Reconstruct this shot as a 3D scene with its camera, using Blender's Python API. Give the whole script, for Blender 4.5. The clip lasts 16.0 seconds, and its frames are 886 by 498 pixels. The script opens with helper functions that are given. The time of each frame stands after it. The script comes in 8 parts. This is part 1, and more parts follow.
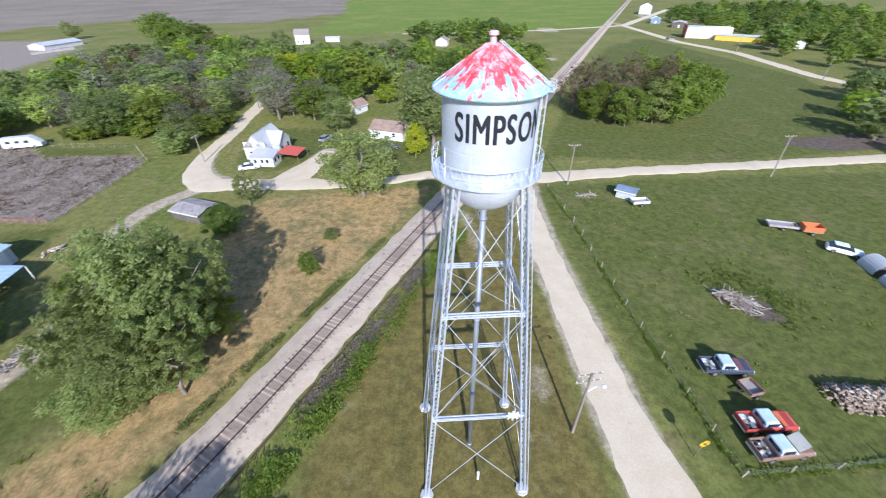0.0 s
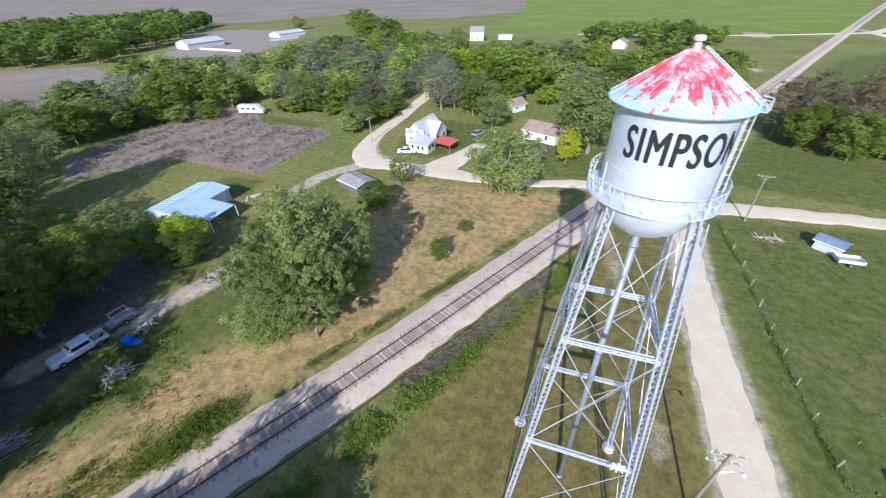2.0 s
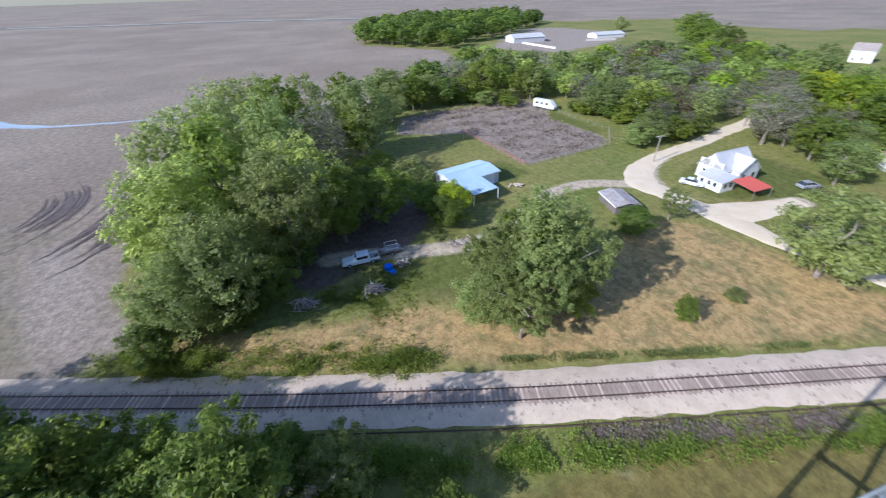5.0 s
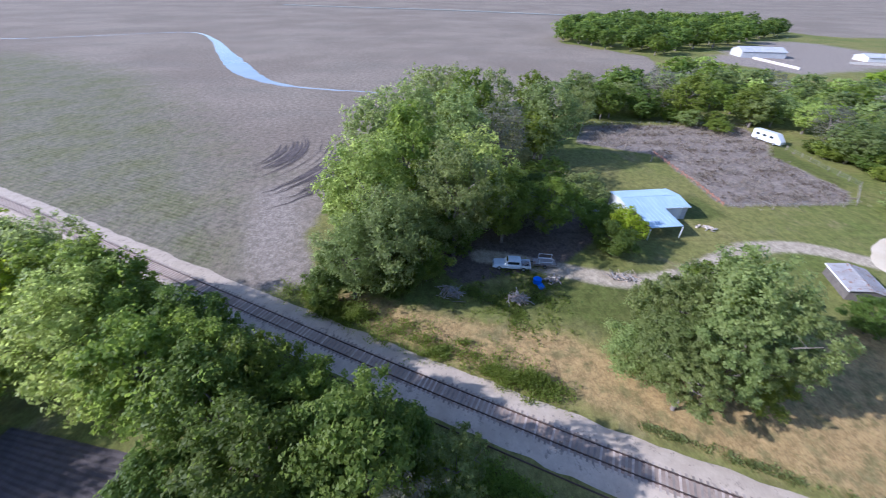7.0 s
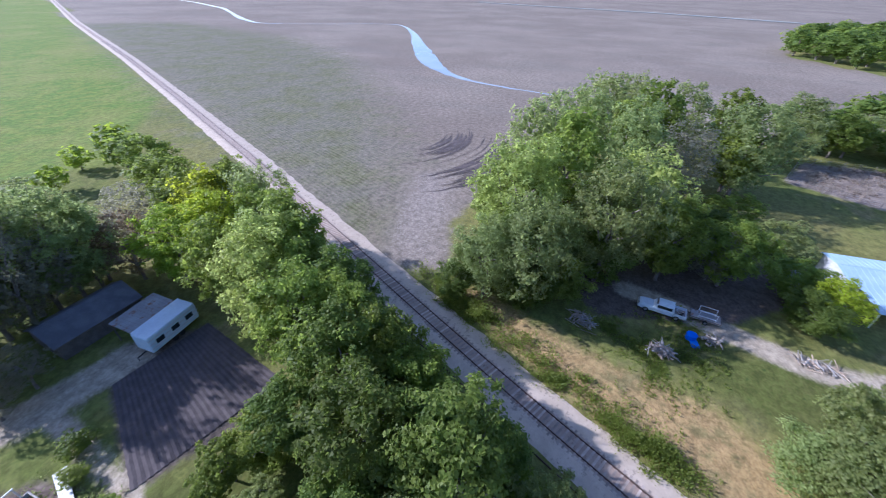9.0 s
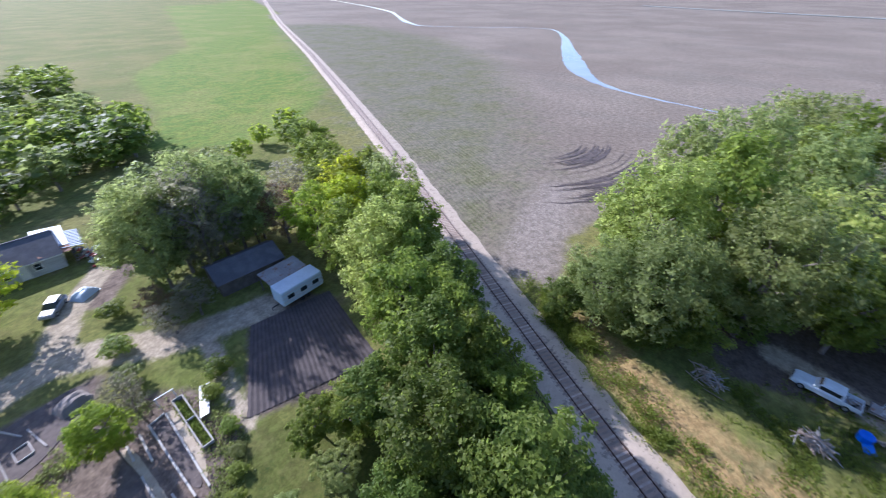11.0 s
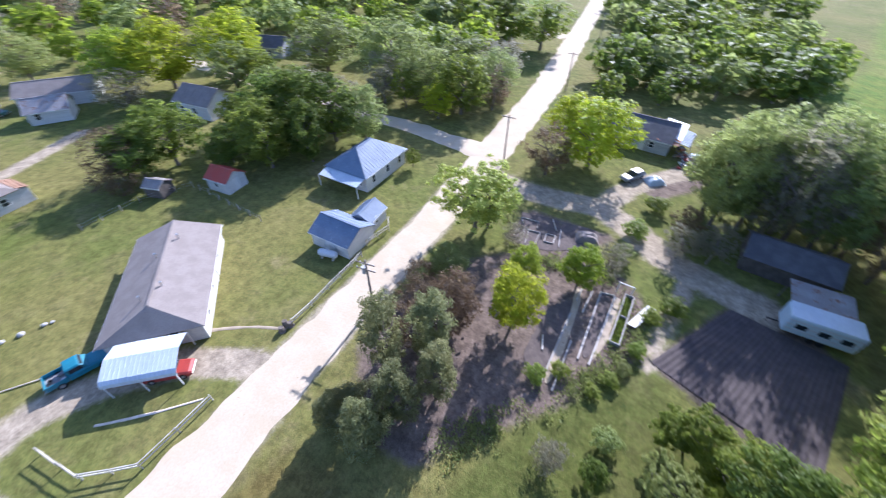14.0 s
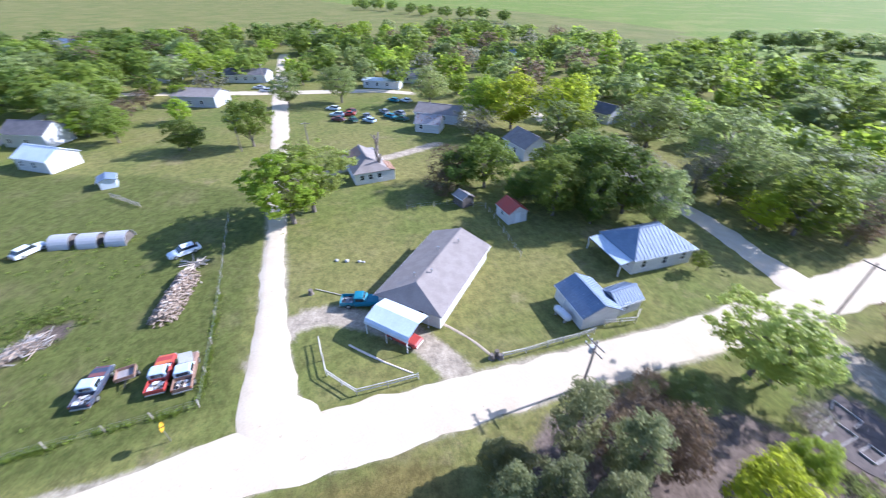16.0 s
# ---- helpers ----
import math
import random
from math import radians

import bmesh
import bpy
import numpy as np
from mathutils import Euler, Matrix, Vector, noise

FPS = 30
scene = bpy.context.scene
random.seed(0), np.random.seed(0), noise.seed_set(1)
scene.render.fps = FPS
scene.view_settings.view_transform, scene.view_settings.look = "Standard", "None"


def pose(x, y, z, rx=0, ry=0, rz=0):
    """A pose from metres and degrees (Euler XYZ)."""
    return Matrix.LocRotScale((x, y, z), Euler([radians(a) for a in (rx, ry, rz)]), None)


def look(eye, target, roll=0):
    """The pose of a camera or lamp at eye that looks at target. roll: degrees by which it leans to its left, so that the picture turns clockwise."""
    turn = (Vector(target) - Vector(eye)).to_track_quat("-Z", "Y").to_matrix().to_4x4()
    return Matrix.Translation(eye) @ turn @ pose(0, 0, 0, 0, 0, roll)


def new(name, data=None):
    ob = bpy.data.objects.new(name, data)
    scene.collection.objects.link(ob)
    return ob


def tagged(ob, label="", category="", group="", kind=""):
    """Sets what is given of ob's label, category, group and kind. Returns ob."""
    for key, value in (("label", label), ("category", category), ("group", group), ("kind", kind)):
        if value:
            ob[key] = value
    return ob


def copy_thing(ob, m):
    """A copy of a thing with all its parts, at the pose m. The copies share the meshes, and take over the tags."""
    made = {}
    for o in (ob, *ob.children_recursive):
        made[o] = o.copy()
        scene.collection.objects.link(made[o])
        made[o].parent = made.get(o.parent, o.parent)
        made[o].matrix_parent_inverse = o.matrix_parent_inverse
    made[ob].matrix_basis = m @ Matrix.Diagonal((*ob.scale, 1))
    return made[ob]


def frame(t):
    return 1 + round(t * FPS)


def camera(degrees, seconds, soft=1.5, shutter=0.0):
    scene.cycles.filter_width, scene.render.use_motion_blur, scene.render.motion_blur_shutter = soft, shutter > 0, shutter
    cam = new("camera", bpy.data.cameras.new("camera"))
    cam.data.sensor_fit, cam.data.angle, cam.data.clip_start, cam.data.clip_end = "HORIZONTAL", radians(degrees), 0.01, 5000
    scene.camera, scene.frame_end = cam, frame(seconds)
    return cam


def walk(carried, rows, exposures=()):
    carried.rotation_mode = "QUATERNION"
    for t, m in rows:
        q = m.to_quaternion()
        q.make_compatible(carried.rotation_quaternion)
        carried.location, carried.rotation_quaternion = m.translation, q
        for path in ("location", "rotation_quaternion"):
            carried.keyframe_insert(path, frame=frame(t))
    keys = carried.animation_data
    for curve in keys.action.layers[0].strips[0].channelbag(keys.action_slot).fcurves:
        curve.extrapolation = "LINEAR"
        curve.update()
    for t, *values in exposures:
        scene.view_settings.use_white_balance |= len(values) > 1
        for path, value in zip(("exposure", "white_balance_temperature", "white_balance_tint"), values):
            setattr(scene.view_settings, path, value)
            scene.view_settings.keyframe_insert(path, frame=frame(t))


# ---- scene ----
from itertools import product

# camera and its way
PATH = [
    (0, (0.252, 0.340, 35.339), (0.2471, 1.9713, 34.1828), -0.59),
    (0.5, (0.056, 0.283, 35.435), (-0.1026, 1.9080, 34.2797), -0.63),
    (1, (-0.016, 0.339, 35.451), (-0.3494, 1.9384, 34.2968), -0.98),
    (1.5, (-0.102, 0.567, 35.377), (-0.6014, 2.1234, 34.2239), -1.24),
    (2, (-0.224, 0.778, 35.330), (-0.8598, 2.2847, 34.1787), -1.41),
    (2.5, (-0.391, 0.979, 35.350), (-1.1786, 2.4137, 34.2007), -1.75),
    (3, (-0.537, 1.144, 35.357), (-1.4697, 2.4922, 34.2117), -1.87),
    (3.5, (-0.667, 1.321, 35.418), (-1.7738, 2.5365, 34.2787), -1.93),
    (4, (-0.868, 1.587, 35.519), (-2.1193, 2.6576, 34.3845), -1.94),
    (4.5, (-1.057, 1.697, 35.717), (-2.4255, 2.6204, 34.5873), -1.93),
    (5, (-2.115, 1.295, 35.727), (-3.5843, 2.0522, 34.6015), -1.52),
    (7.5, (-5.051, -1.473, 36.536), (-6.6891, -1.5487, 35.3912), 1.03),
    (8, (-5.400, -1.739, 36.539), (-7.0180, -1.9866, 35.3905), 1.06),
    (8.5, (-5.631, -2.040, 36.533), (-7.2146, -2.4530, 35.3828), 1.14),
    (9, (-5.947, -2.324, 36.413), (-7.4808, -2.8903, 35.2618), 1.16),
    (11.5, (-6.569, -2.869, 36.389), (-7.6127, -4.1151, 35.2236), 0.16),
    (12, (-5.923, -3.347, 35.762), (-6.6192, -4.7784, 34.5515), 0.32),
    (12.5, (-5.292, -3.469, 35.409), (-5.5311, -4.9581, 34.0962), 0.12),
    (13, (-4.305, -3.052, 35.764), (-4.1851, -4.4778, 34.3666), 1.10),
    (13.5, (-3.761, -3.020, 35.260), (-3.3133, -4.3691, 33.8528), 0.95),
    (14, (-3.412, -3.170, 34.710), (-2.6470, -4.4263, 33.3545), 0.51),
    (14.5, (-3.063, -3.275, 34.544), (-2.0336, -4.4100, 33.2585), 0.28),
    (15, (-2.860, -3.108, 34.868), (-1.6060, -4.0635, 33.6373), 0.25),
    (15.5, (-2.851, -2.930, 35.277), (-1.3989, -3.6241, 34.0891), -0.07),
    (16, (-2.482, -2.152, 35.564), (-0.8991, -2.5727, 34.4161), 0.14),
]
cam = camera(98.2, 16.0, soft=1.0, shutter=0.45)
walk(cam, [(t, look(eye, target, roll)) for t, eye, target, roll in PATH],
     exposures=[(0.0, 0.62, 5180, 13), (5.0, 0.67, 5100, 14), (9.0, 0.73, 4820, 22), (12.0, 0.92, 5140, 19), (14.0, 1.03, 5080, 21), (16.0, 1.13, 4950, 19)])

# daylight: low morning sun behind the first view
SUN_WAY = Vector((0.082, -0.864, 0.496)).normalized()
world = bpy.data.worlds.new("sky")
scene.world = world
world.use_nodes = True
wn = world.node_tree
sky = wn.nodes.new("ShaderNodeTexSky")
sky.sky_type, sky.sun_disc = "NISHITA", False
sky.sun_elevation, sky.sun_rotation = radians(29.7), radians(174.6)
wn.nodes["Background"].inputs["Strength"].default_value = 0.122
wn.links.new(sky.outputs["Color"], wn.nodes["Background"].inputs["Color"])
sun_data = bpy.data.lights.new("sun", "SUN")
sun_data.energy, sun_data.angle, sun_data.color = 4.9, radians(0.6), (1.0, 0.90, 0.75)
sun = new("sun", sun_data)
sun.matrix_world = look(SUN_WAY * 300, (0, 0, 0))


# ---- materials ----
class Nodes:
    """Short hand for a material's node tree."""

    def __init__(self, name, rough=0.8, metal=0.0):
        self.mat = bpy.data.materials.new(name)
        self.mat.use_nodes = True
        self.tree = self.mat.node_tree
        self.bsdf = self.tree.nodes["Principled BSDF"]
        self.bsdf.inputs["Roughness"].default_value = rough
        self.bsdf.inputs["Metallic"].default_value = metal
        self.coord = self.add("ShaderNodeTexCoord")

    def add(self, kind):
        return self.tree.nodes.new(kind)

    def link(self, a, b):
        self.tree.links.new(a, b)

    def noise(self, scale, detail=4.0, rough=0.6, space="Object", stretch=None):
        n = self.add("ShaderNodeTexNoise")
        n.inputs["Scale"].default_value, n.inputs["Detail"].default_value = scale, detail
        n.inputs["Roughness"].default_value = rough
        src = self.coord.outputs[space]
        if stretch:
            m = self.add("ShaderNodeMapping")
            m.inputs["Scale"].default_value = stretch
            self.link(src, m.inputs["Vector"])
            src = m.outputs["Vector"]
        self.link(src, n.inputs["Vector"])
        return n.outputs["Fac"]

    def span(self, value, lo, hi, a=0.0, b=1.0):
        n = self.add("ShaderNodeMapRange")
        n.interpolation_type = "SMOOTHSTEP"
        self.link(value, n.inputs["Value"])
        for k, v in zip(("From Min", "From Max", "To Min", "To Max"), (lo, hi, a, b)):
            n.inputs[k].default_value = v
        return n.outputs["Result"]

    def maths(self, op, a, b):
        n = self.add("ShaderNodeMath")
        n.operation = op
        for k, v in ((0, a), (1, b)):
            if isinstance(v, (int, float)):
                n.inputs[k].default_value = v
            else:
                self.link(v, n.inputs[k])
        return n.outputs[0]

    def mix(self, fac, a, b, blend="MIX"):
        n = self.add("ShaderNodeMix")
        n.data_type, n.blend_type = "RGBA", blend
        for k, v in ((0, fac), (6, a), (7, b)):
            if isinstance(v, (int, float)):
                n.inputs[k].default_value = v
            elif isinstance(v, tuple):
                n.inputs[k].default_value = (*v, 1.0)
            else:
                self.link(v, n.inputs[k])
        return n.outputs[2]

    def attr(self, name):
        n = self.add("ShaderNodeAttribute")
        n.attribute_name = name
        return n.outputs["Fac"]

    def bump(self, height, strength=0.4, dist=0.05):
        n = self.add("ShaderNodeBump")
        n.inputs["Strength"].default_value, n.inputs["Distance"].default_value = strength, dist
        self.link(height, n.inputs["Height"])
        self.link(n.outputs["Normal"], self.bsdf.inputs["Normal"])
        return n

    def color(self, c):
        if isinstance(c, tuple):
            self.bsdf.inputs["Base Color"].default_value = (*c, 1.0)
        else:
            self.link(c, self.bsdf.inputs["Base Color"])
        return self.mat


def worn(name, base, second, rough=0.7, metal=0.0, scale=1.0, fine=12.0, spots=None, spot_at=0.62, bump=0.2, stretch=None, vary=0.0):
    """A surface with two scales of variation, and patches of a third colour where it has worn."""
    n = Nodes(name, rough, metal)
    big, small = n.noise(scale, 3, stretch=stretch), n.noise(fine, 5, 0.7, stretch=stretch)
    c = n.mix(n.span(big, 0.35, 0.65), base, second)
    c = n.mix(n.span(small, 0.3, 0.75, 0.0, 0.45), c, tuple(v * 0.7 for v in base))
    if spots:
        c = n.mix(n.span(n.noise(scale * 2.3, 6, 0.75, stretch=stretch), spot_at, spot_at + 0.06), c, spots)
    if vary:
        info = n.add("ShaderNodeObjectInfo")
        hsv = n.add("ShaderNodeHueSaturation")
        n.link(n.span(info.outputs["Random"], 0, 1, 1 - vary, 1 + vary), hsv.inputs["Value"])
        n.link(c, hsv.inputs["Color"])
        c = hsv.outputs["Color"]
    n.bump(small, bump, 0.02)
    return n.color(c)


def leaf_material(name, dark, light, vary=0.25):
    """Leaves: colour by tree, by leaf and by clump, lit a little from behind."""
    n = Nodes(name, 0.55)
    info, geo = n.add("ShaderNodeObjectInfo"), n.add("ShaderNodeNewGeometry")
    c = n.mix(n.span(geo.outputs["Random Per Island"], 0, 1), dark, light)
    c = n.mix(n.span(n.noise(0.9, 3), 0.35, 0.7, 0, 0.45), c, tuple(v * 0.75 for v in dark))
    hsv = n.add("ShaderNodeHueSaturation")
    n.link(n.maths("ADD", n.span(info.outputs["Random"], 0, 1, 1 - vary, 1 + vary), n.attr("tint")), hsv.inputs["Value"])
    n.link(n.span(n.maths("FRACT", n.maths("MULTIPLY", info.outputs["Random"], 7.3), 0.0), 0, 1, 0.480, 0.505), hsv.inputs["Hue"])
    n.link(c, hsv.inputs["Color"])
    n.color(hsv.outputs["Color"])
    back = n.add("ShaderNodeBsdfTranslucent")
    n.link(n.mix(0.5, hsv.outputs["Color"], tuple(min(1.0, 2.1 * v) for v in light)), back.inputs["Color"])
    both = n.add("ShaderNodeMixShader")
    both.inputs["Fac"].default_value = 0.56
    out = n.tree.nodes["Material Output"]
    n.link(n.bsdf.outputs[0], both.inputs[1])
    n.link(back.outputs[0], both.inputs[2])
    n.link(both.outputs[0], out.inputs["Surface"])
    n.bsdf.inputs["Specular IOR Level"].default_value = 0.25
    return n.mat


def ground_material():
    n = Nodes("ground", 0.95)
    n.bsdf.inputs["Specular IOR Level"].default_value = 0.1
    big, mid, fine = n.noise(0.035, 4), n.noise(0.22, 5, 0.65), n.noise(2.6, 6, 0.75)
    tiny = n.noise(9.0, 4, 0.8)
    c = n.mix(n.span(big, 0.35, 0.65), (0.148, 0.168, 0.036), (0.242, 0.212, 0.066))
    c = n.mix(n.span(mid, 0.46, 0.70, 0, 0.5), c, (0.240, 0.200, 0.082))
    c = n.mix(n.span(n.noise(0.085, 5, 0.7), 0.57, 0.68, 0, 0.5), c, (0.310, 0.230, 0.130))
    c = n.mix(n.span(fine, 0.35, 0.7, 0, 0.5), c, (0.105, 0.130, 0.034))

    def over(c, name, colour, lo=0.3, hi=0.7, ragged=0.55):
        ragged_by = n.maths("MULTIPLY", n.maths("SUBTRACT", n.maths("ADD", n.maths("MULTIPLY", mid, 0.5), n.maths("MULTIPLY", fine, 0.5)), 0.5), ragged * 2)
        return n.mix(n.span(n.maths("ADD", n.attr(name), ragged_by), lo, hi), c, colour)

    crop = n.mix(n.span(mid, 0.35, 0.7), (0.125, 0.195, 0.028), (0.205, 0.235, 0.040))
    crop = n.mix(n.span(n.noise(0.02, 5, 0.65), 0.46, 0.62, 0, 0.7), crop, (0.240, 0.240, 0.062))
    c = over(c, "crop", crop)
    lush = n.mix(n.span(fine, 0.3, 0.7), (0.086, 0.107, 0.021), (0.134, 0.138, 0.036))
    lush = n.mix(n.span(n.noise(0.11, 5, 0.7), 0.48, 0.68, 0, 0.65), lush, (0.170, 0.152, 0.058))
    lush = n.mix(n.span(n.noise(0.9, 5, 0.8), 0.58, 0.68, 0, 0.7), lush, (0.045, 0.078, 0.018))
    c = over(c, "lush", lush)
    olive = n.mix(n.span(fine, 0.3, 0.7), (0.146, 0.117, 0.032), (0.200, 0.156, 0.050))
    olive = n.mix(n.span(n.noise(0.35, 5, 0.75, stretch=(1, 0.4, 1)), 0.45, 0.68, 0, 0.7), olive, (0.105, 0.102, 0.031))
    olive = n.mix(n.span(n.noise(0.16, 6, 0.75), 0.56, 0.68, 0, 0.7), olive, (0.235, 0.20, 0.10))
    c = over(c, "olive", olive, 0.2, 0.8)
    dry = n.mix(n.span(fine, 0.3, 0.7), (0.355, 0.230, 0.095), (0.450, 0.310, 0.140))
    dry = n.mix(n.span(n.noise(0.5, 4, 0.7), 0.47, 0.66, 0, 0.7), dry, (0.17, 0.155, 0.06))
    dry = n.mix(n.span(n.noise(0.11, 5, 0.7), 0.47, 0.63, 0, 0.75), dry, (0.175, 0.160, 0.065))
    dry = n.mix(n.span(n.noise(1.6, 6, 0.8), 0.52, 0.68, 0, 0.6), dry, (0.20, 0.135, 0.07))
    c = over(c, "dry", dry, 0.25, 0.75, 0.8)
    rows = n.add("ShaderNodeTexWave")
    rows.wave_type, rows.bands_direction = "BANDS", "X"
    turn = n.add("ShaderNodeMapping")
    turn.inputs["Rotation"].default_value = (0, 0, radians(25))
    n.link(n.coord.outputs["Object"], turn.inputs["Vector"])
    n.link(turn.outputs["Vector"], rows.inputs["Vector"])
    rows.inputs["Scale"].default_value, rows.inputs["Distortion"].default_value = 0.33, 2.2
    rows.inputs["Detail"].default_value, rows.inputs["Detail Scale"].default_value = 3.0, 0.35
    field = n.mix(n.span(n.noise(0.012, 4, 0.6), 0.35, 0.65), (0.235, 0.185, 0.145), (0.310, 0.252, 0.198))
    field = n.mix(n.span(n.noise(0.05, 5, 0.7, stretch=(1, 0.35, 1)), 0.45, 0.7, 0, 0.5), field, (0.215, 0.185, 0.15))
    field = n.mix(n.maths("MULTIPLY", n.span(rows.outputs["Fac"], 0.4, 0.9, 0, 0.45), n.span(n.noise(0.06, 6, 0.75), 0.35, 0.7)), field, (0.17, 0.145, 0.105))
    field = n.mix(n.span(fine, 0.35, 0.75, 0, 0.4), field, (0.17, 0.14, 0.115))
    c = over(c, "field", field, 0.35, 0.65, 0.3)
    lines = n.maths("MULTIPLY", rows.outputs["Fac"], n.span(n.noise(0.25, 5, 0.75), 0.3, 0.7))
    sprout = n.mix(n.span(lines, 0.1, 0.7), (0.210, 0.185, 0.140), (0.150, 0.140, 0.090))
    sprout = n.mix(n.span(n.noise(0.07, 5, 0.7), 0.40, 0.62), sprout, n.mix(n.span(lines, 0.1, 0.7), (0.185, 0.172, 0.095), (0.120, 0.124, 0.055)))
    sprout = n.mix(n.span(fine, 0.45, 0.72, 0, 0.7), sprout, (0.115, 0.115, 0.055))
    sprout = n.mix(n.span(n.noise(0.9, 6, 0.8, stretch=(1, 0.6, 1)), 0.60, 0.70, 0, 0.8), sprout, (0.40, 0.36, 0.29))
    c = over(c, "sprout", sprout, 0.15, 0.85, 1.1)
    bare = n.mix(n.span(fine, 0.3, 0.7), (0.22, 0.18, 0.145), (0.36, 0.30, 0.255))
    c = over(c, "bare", bare, 0.25, 0.8, 0.9)
    soil = n.mix(n.span(fine, 0.3, 0.7), (0.095, 0.072, 0.060), (0.165, 0.128, 0.105))
    c = over(c, "soil", soil)
    # dug soil, its colour darkened below sunlit tan to stand for tree shade
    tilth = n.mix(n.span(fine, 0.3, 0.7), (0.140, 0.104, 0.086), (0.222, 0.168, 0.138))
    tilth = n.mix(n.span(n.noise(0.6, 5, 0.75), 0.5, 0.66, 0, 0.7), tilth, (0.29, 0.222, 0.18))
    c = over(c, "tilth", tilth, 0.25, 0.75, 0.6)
    worn_track = n.mix(n.span(fine, 0.3, 0.7), (0.39, 0.315, 0.225), (0.49, 0.405, 0.30))
    c = over(c, "track", worn_track, 0.25, 0.75, 0.7)
    pale = n.mix(n.span(fine, 0.3, 0.7), (0.36, 0.30, 0.20), (0.45, 0.385, 0.28))
    c = over(c, "pale", pale, 0.3, 0.7, 0.5)
    c = n.mix(n.span(tiny, 0.3, 0.75, 0, 0.28), c, (0.06, 0.06, 0.03))
    clod = n.add("ShaderNodeHueSaturation")
    n.link(n.span(n.noise(0.75, 8, 0.82), 0.36, 0.64, 0.70, 1.28), clod.inputs["Value"])
    n.link(c, clod.inputs["Color"])
    c = clod.outputs["Color"]
    n.bump(n.maths("ADD", fine, tiny), 0.7, 0.08)
    return n.color(c)


M_GROUND = ground_material()
M_ROAD = worn("limestone gravel", (0.575, 0.466, 0.325), (0.625, 0.522, 0.382), 0.95, scale=0.35, fine=5.0, spots=(0.44, 0.345, 0.23), spot_at=0.62, bump=0.5)
M_BALLAST = worn("ballast stone", (0.53, 0.425, 0.325), (0.455, 0.36, 0.27), 0.95, scale=0.5, fine=3.2, spots=(0.28, 0.225, 0.175), spot_at=0.57, bump=1.0)
M_FILL = worn("oil stained ballast", (0.285, 0.205, 0.155), (0.35, 0.265, 0.205), 0.95, scale=0.5, fine=4.0, spots=(0.19, 0.135, 0.10), spot_at=0.58, bump=0.8)
M_RAIL = worn("rusty rail steel", (0.085, 0.055, 0.045), (0.12, 0.075, 0.055), 0.6, 0.4, scale=0.6)
M_TIE = worn("weathered sleeper wood", (0.32, 0.25, 0.20), (0.41, 0.335, 0.275), 0.9, scale=1.2, vary=0.35)
M_SILVER = worn("aluminium paint", (0.62, 0.64, 0.69), (0.55, 0.575, 0.625), 0.40, 0.35, scale=0.5, fine=6.0, spots=(0.44, 0.45, 0.48), spot_at=0.66, bump=0.06)
M_PIPE = worn("dull aluminium paint", (0.27, 0.285, 0.32), (0.22, 0.235, 0.27), 0.5, 0.3, scale=0.6, fine=6.0, bump=0.06)
M_LETTER = worn("black paint", (0.008, 0.009, 0.014), (0.016, 0.017, 0.022), 0.9, scale=2.0)
M_BARK = worn("grey bark", (0.16, 0.13, 0.105), (0.25, 0.21, 0.18), 0.95, scale=1.5, fine=9.0, bump=0.8)
M_POLE = worn("weathered pole wood", (0.22, 0.18, 0.15), (0.32, 0.27, 0.23), 0.9, scale=1.5, stretch=(1, 1, 0.1), vary=0.15)
M_TIN = worn("galvanised sheet", (0.20, 0.25, 0.335), (0.155, 0.20, 0.28), 0.6, 0.15, scale=0.5, fine=4.0, spots=(0.36, 0.40, 0.45), spot_at=0.62, bump=0.1)
M_TIN_PALE = worn("pale grey sheet roofing", (0.52, 0.51, 0.515), (0.45, 0.445, 0.455), 0.55, 0.15, scale=0.5, fine=4.0, spots=(0.36, 0.34, 0.33), spot_at=0.64, bump=0.1)
M_TIN_BLUE = worn("pale blue sheet roofing", (0.43, 0.54, 0.64), (0.37, 0.48, 0.58), 0.5, 0.1, scale=0.4, fine=4.0, spots=(0.50, 0.58, 0.65), spot_at=0.62, bump=0.08)
M_TIN_WHITE = worn("white sheet roofing", (0.60, 0.66, 0.73), (0.52, 0.58, 0.66), 0.5, 0.1, scale=0.4, fine=4.0, bump=0.08)
M_TIN_RUST = worn("rusty sheet roofing", (0.33, 0.30, 0.29), (0.42, 0.40, 0.40), 0.7, 0.2, scale=0.5, fine=4.0, spots=(0.26, 0.13, 0.08), spot_at=0.56, bump=0.15)
M_SHINGLE = worn("grey asphalt shingle", (0.245, 0.208, 0.186), (0.295, 0.255, 0.230), 0.95, scale=0.6, fine=8.0, bump=0.4)
M_SHINGLE_BROWN = worn("brown asphalt shingle", (0.25, 0.17, 0.13), (0.33, 0.24, 0.19), 0.95, scale=0.6, fine=8.0, bump=0.4)
M_SHINGLE_DARK = worn("dark shingle", (0.11, 0.105, 0.115), (0.16, 0.15, 0.16), 0.95, scale=0.6, fine=8.0, bump=0.4)
M_RED_ROOF = worn("red sheet roofing", (0.47, 0.085, 0.055), (0.40, 0.10, 0.075), 0.6, scale=0.6, fine=5.0, bump=0.1)
M_WHITE_WALL = worn("white painted siding", (0.66, 0.65, 0.63), (0.58, 0.57, 0.555), 0.75, scale=0.7, fine=5.0, spots=(0.52, 0.48, 0.43), spot_at=0.70, bump=0.15, stretch=(1, 1, 4))
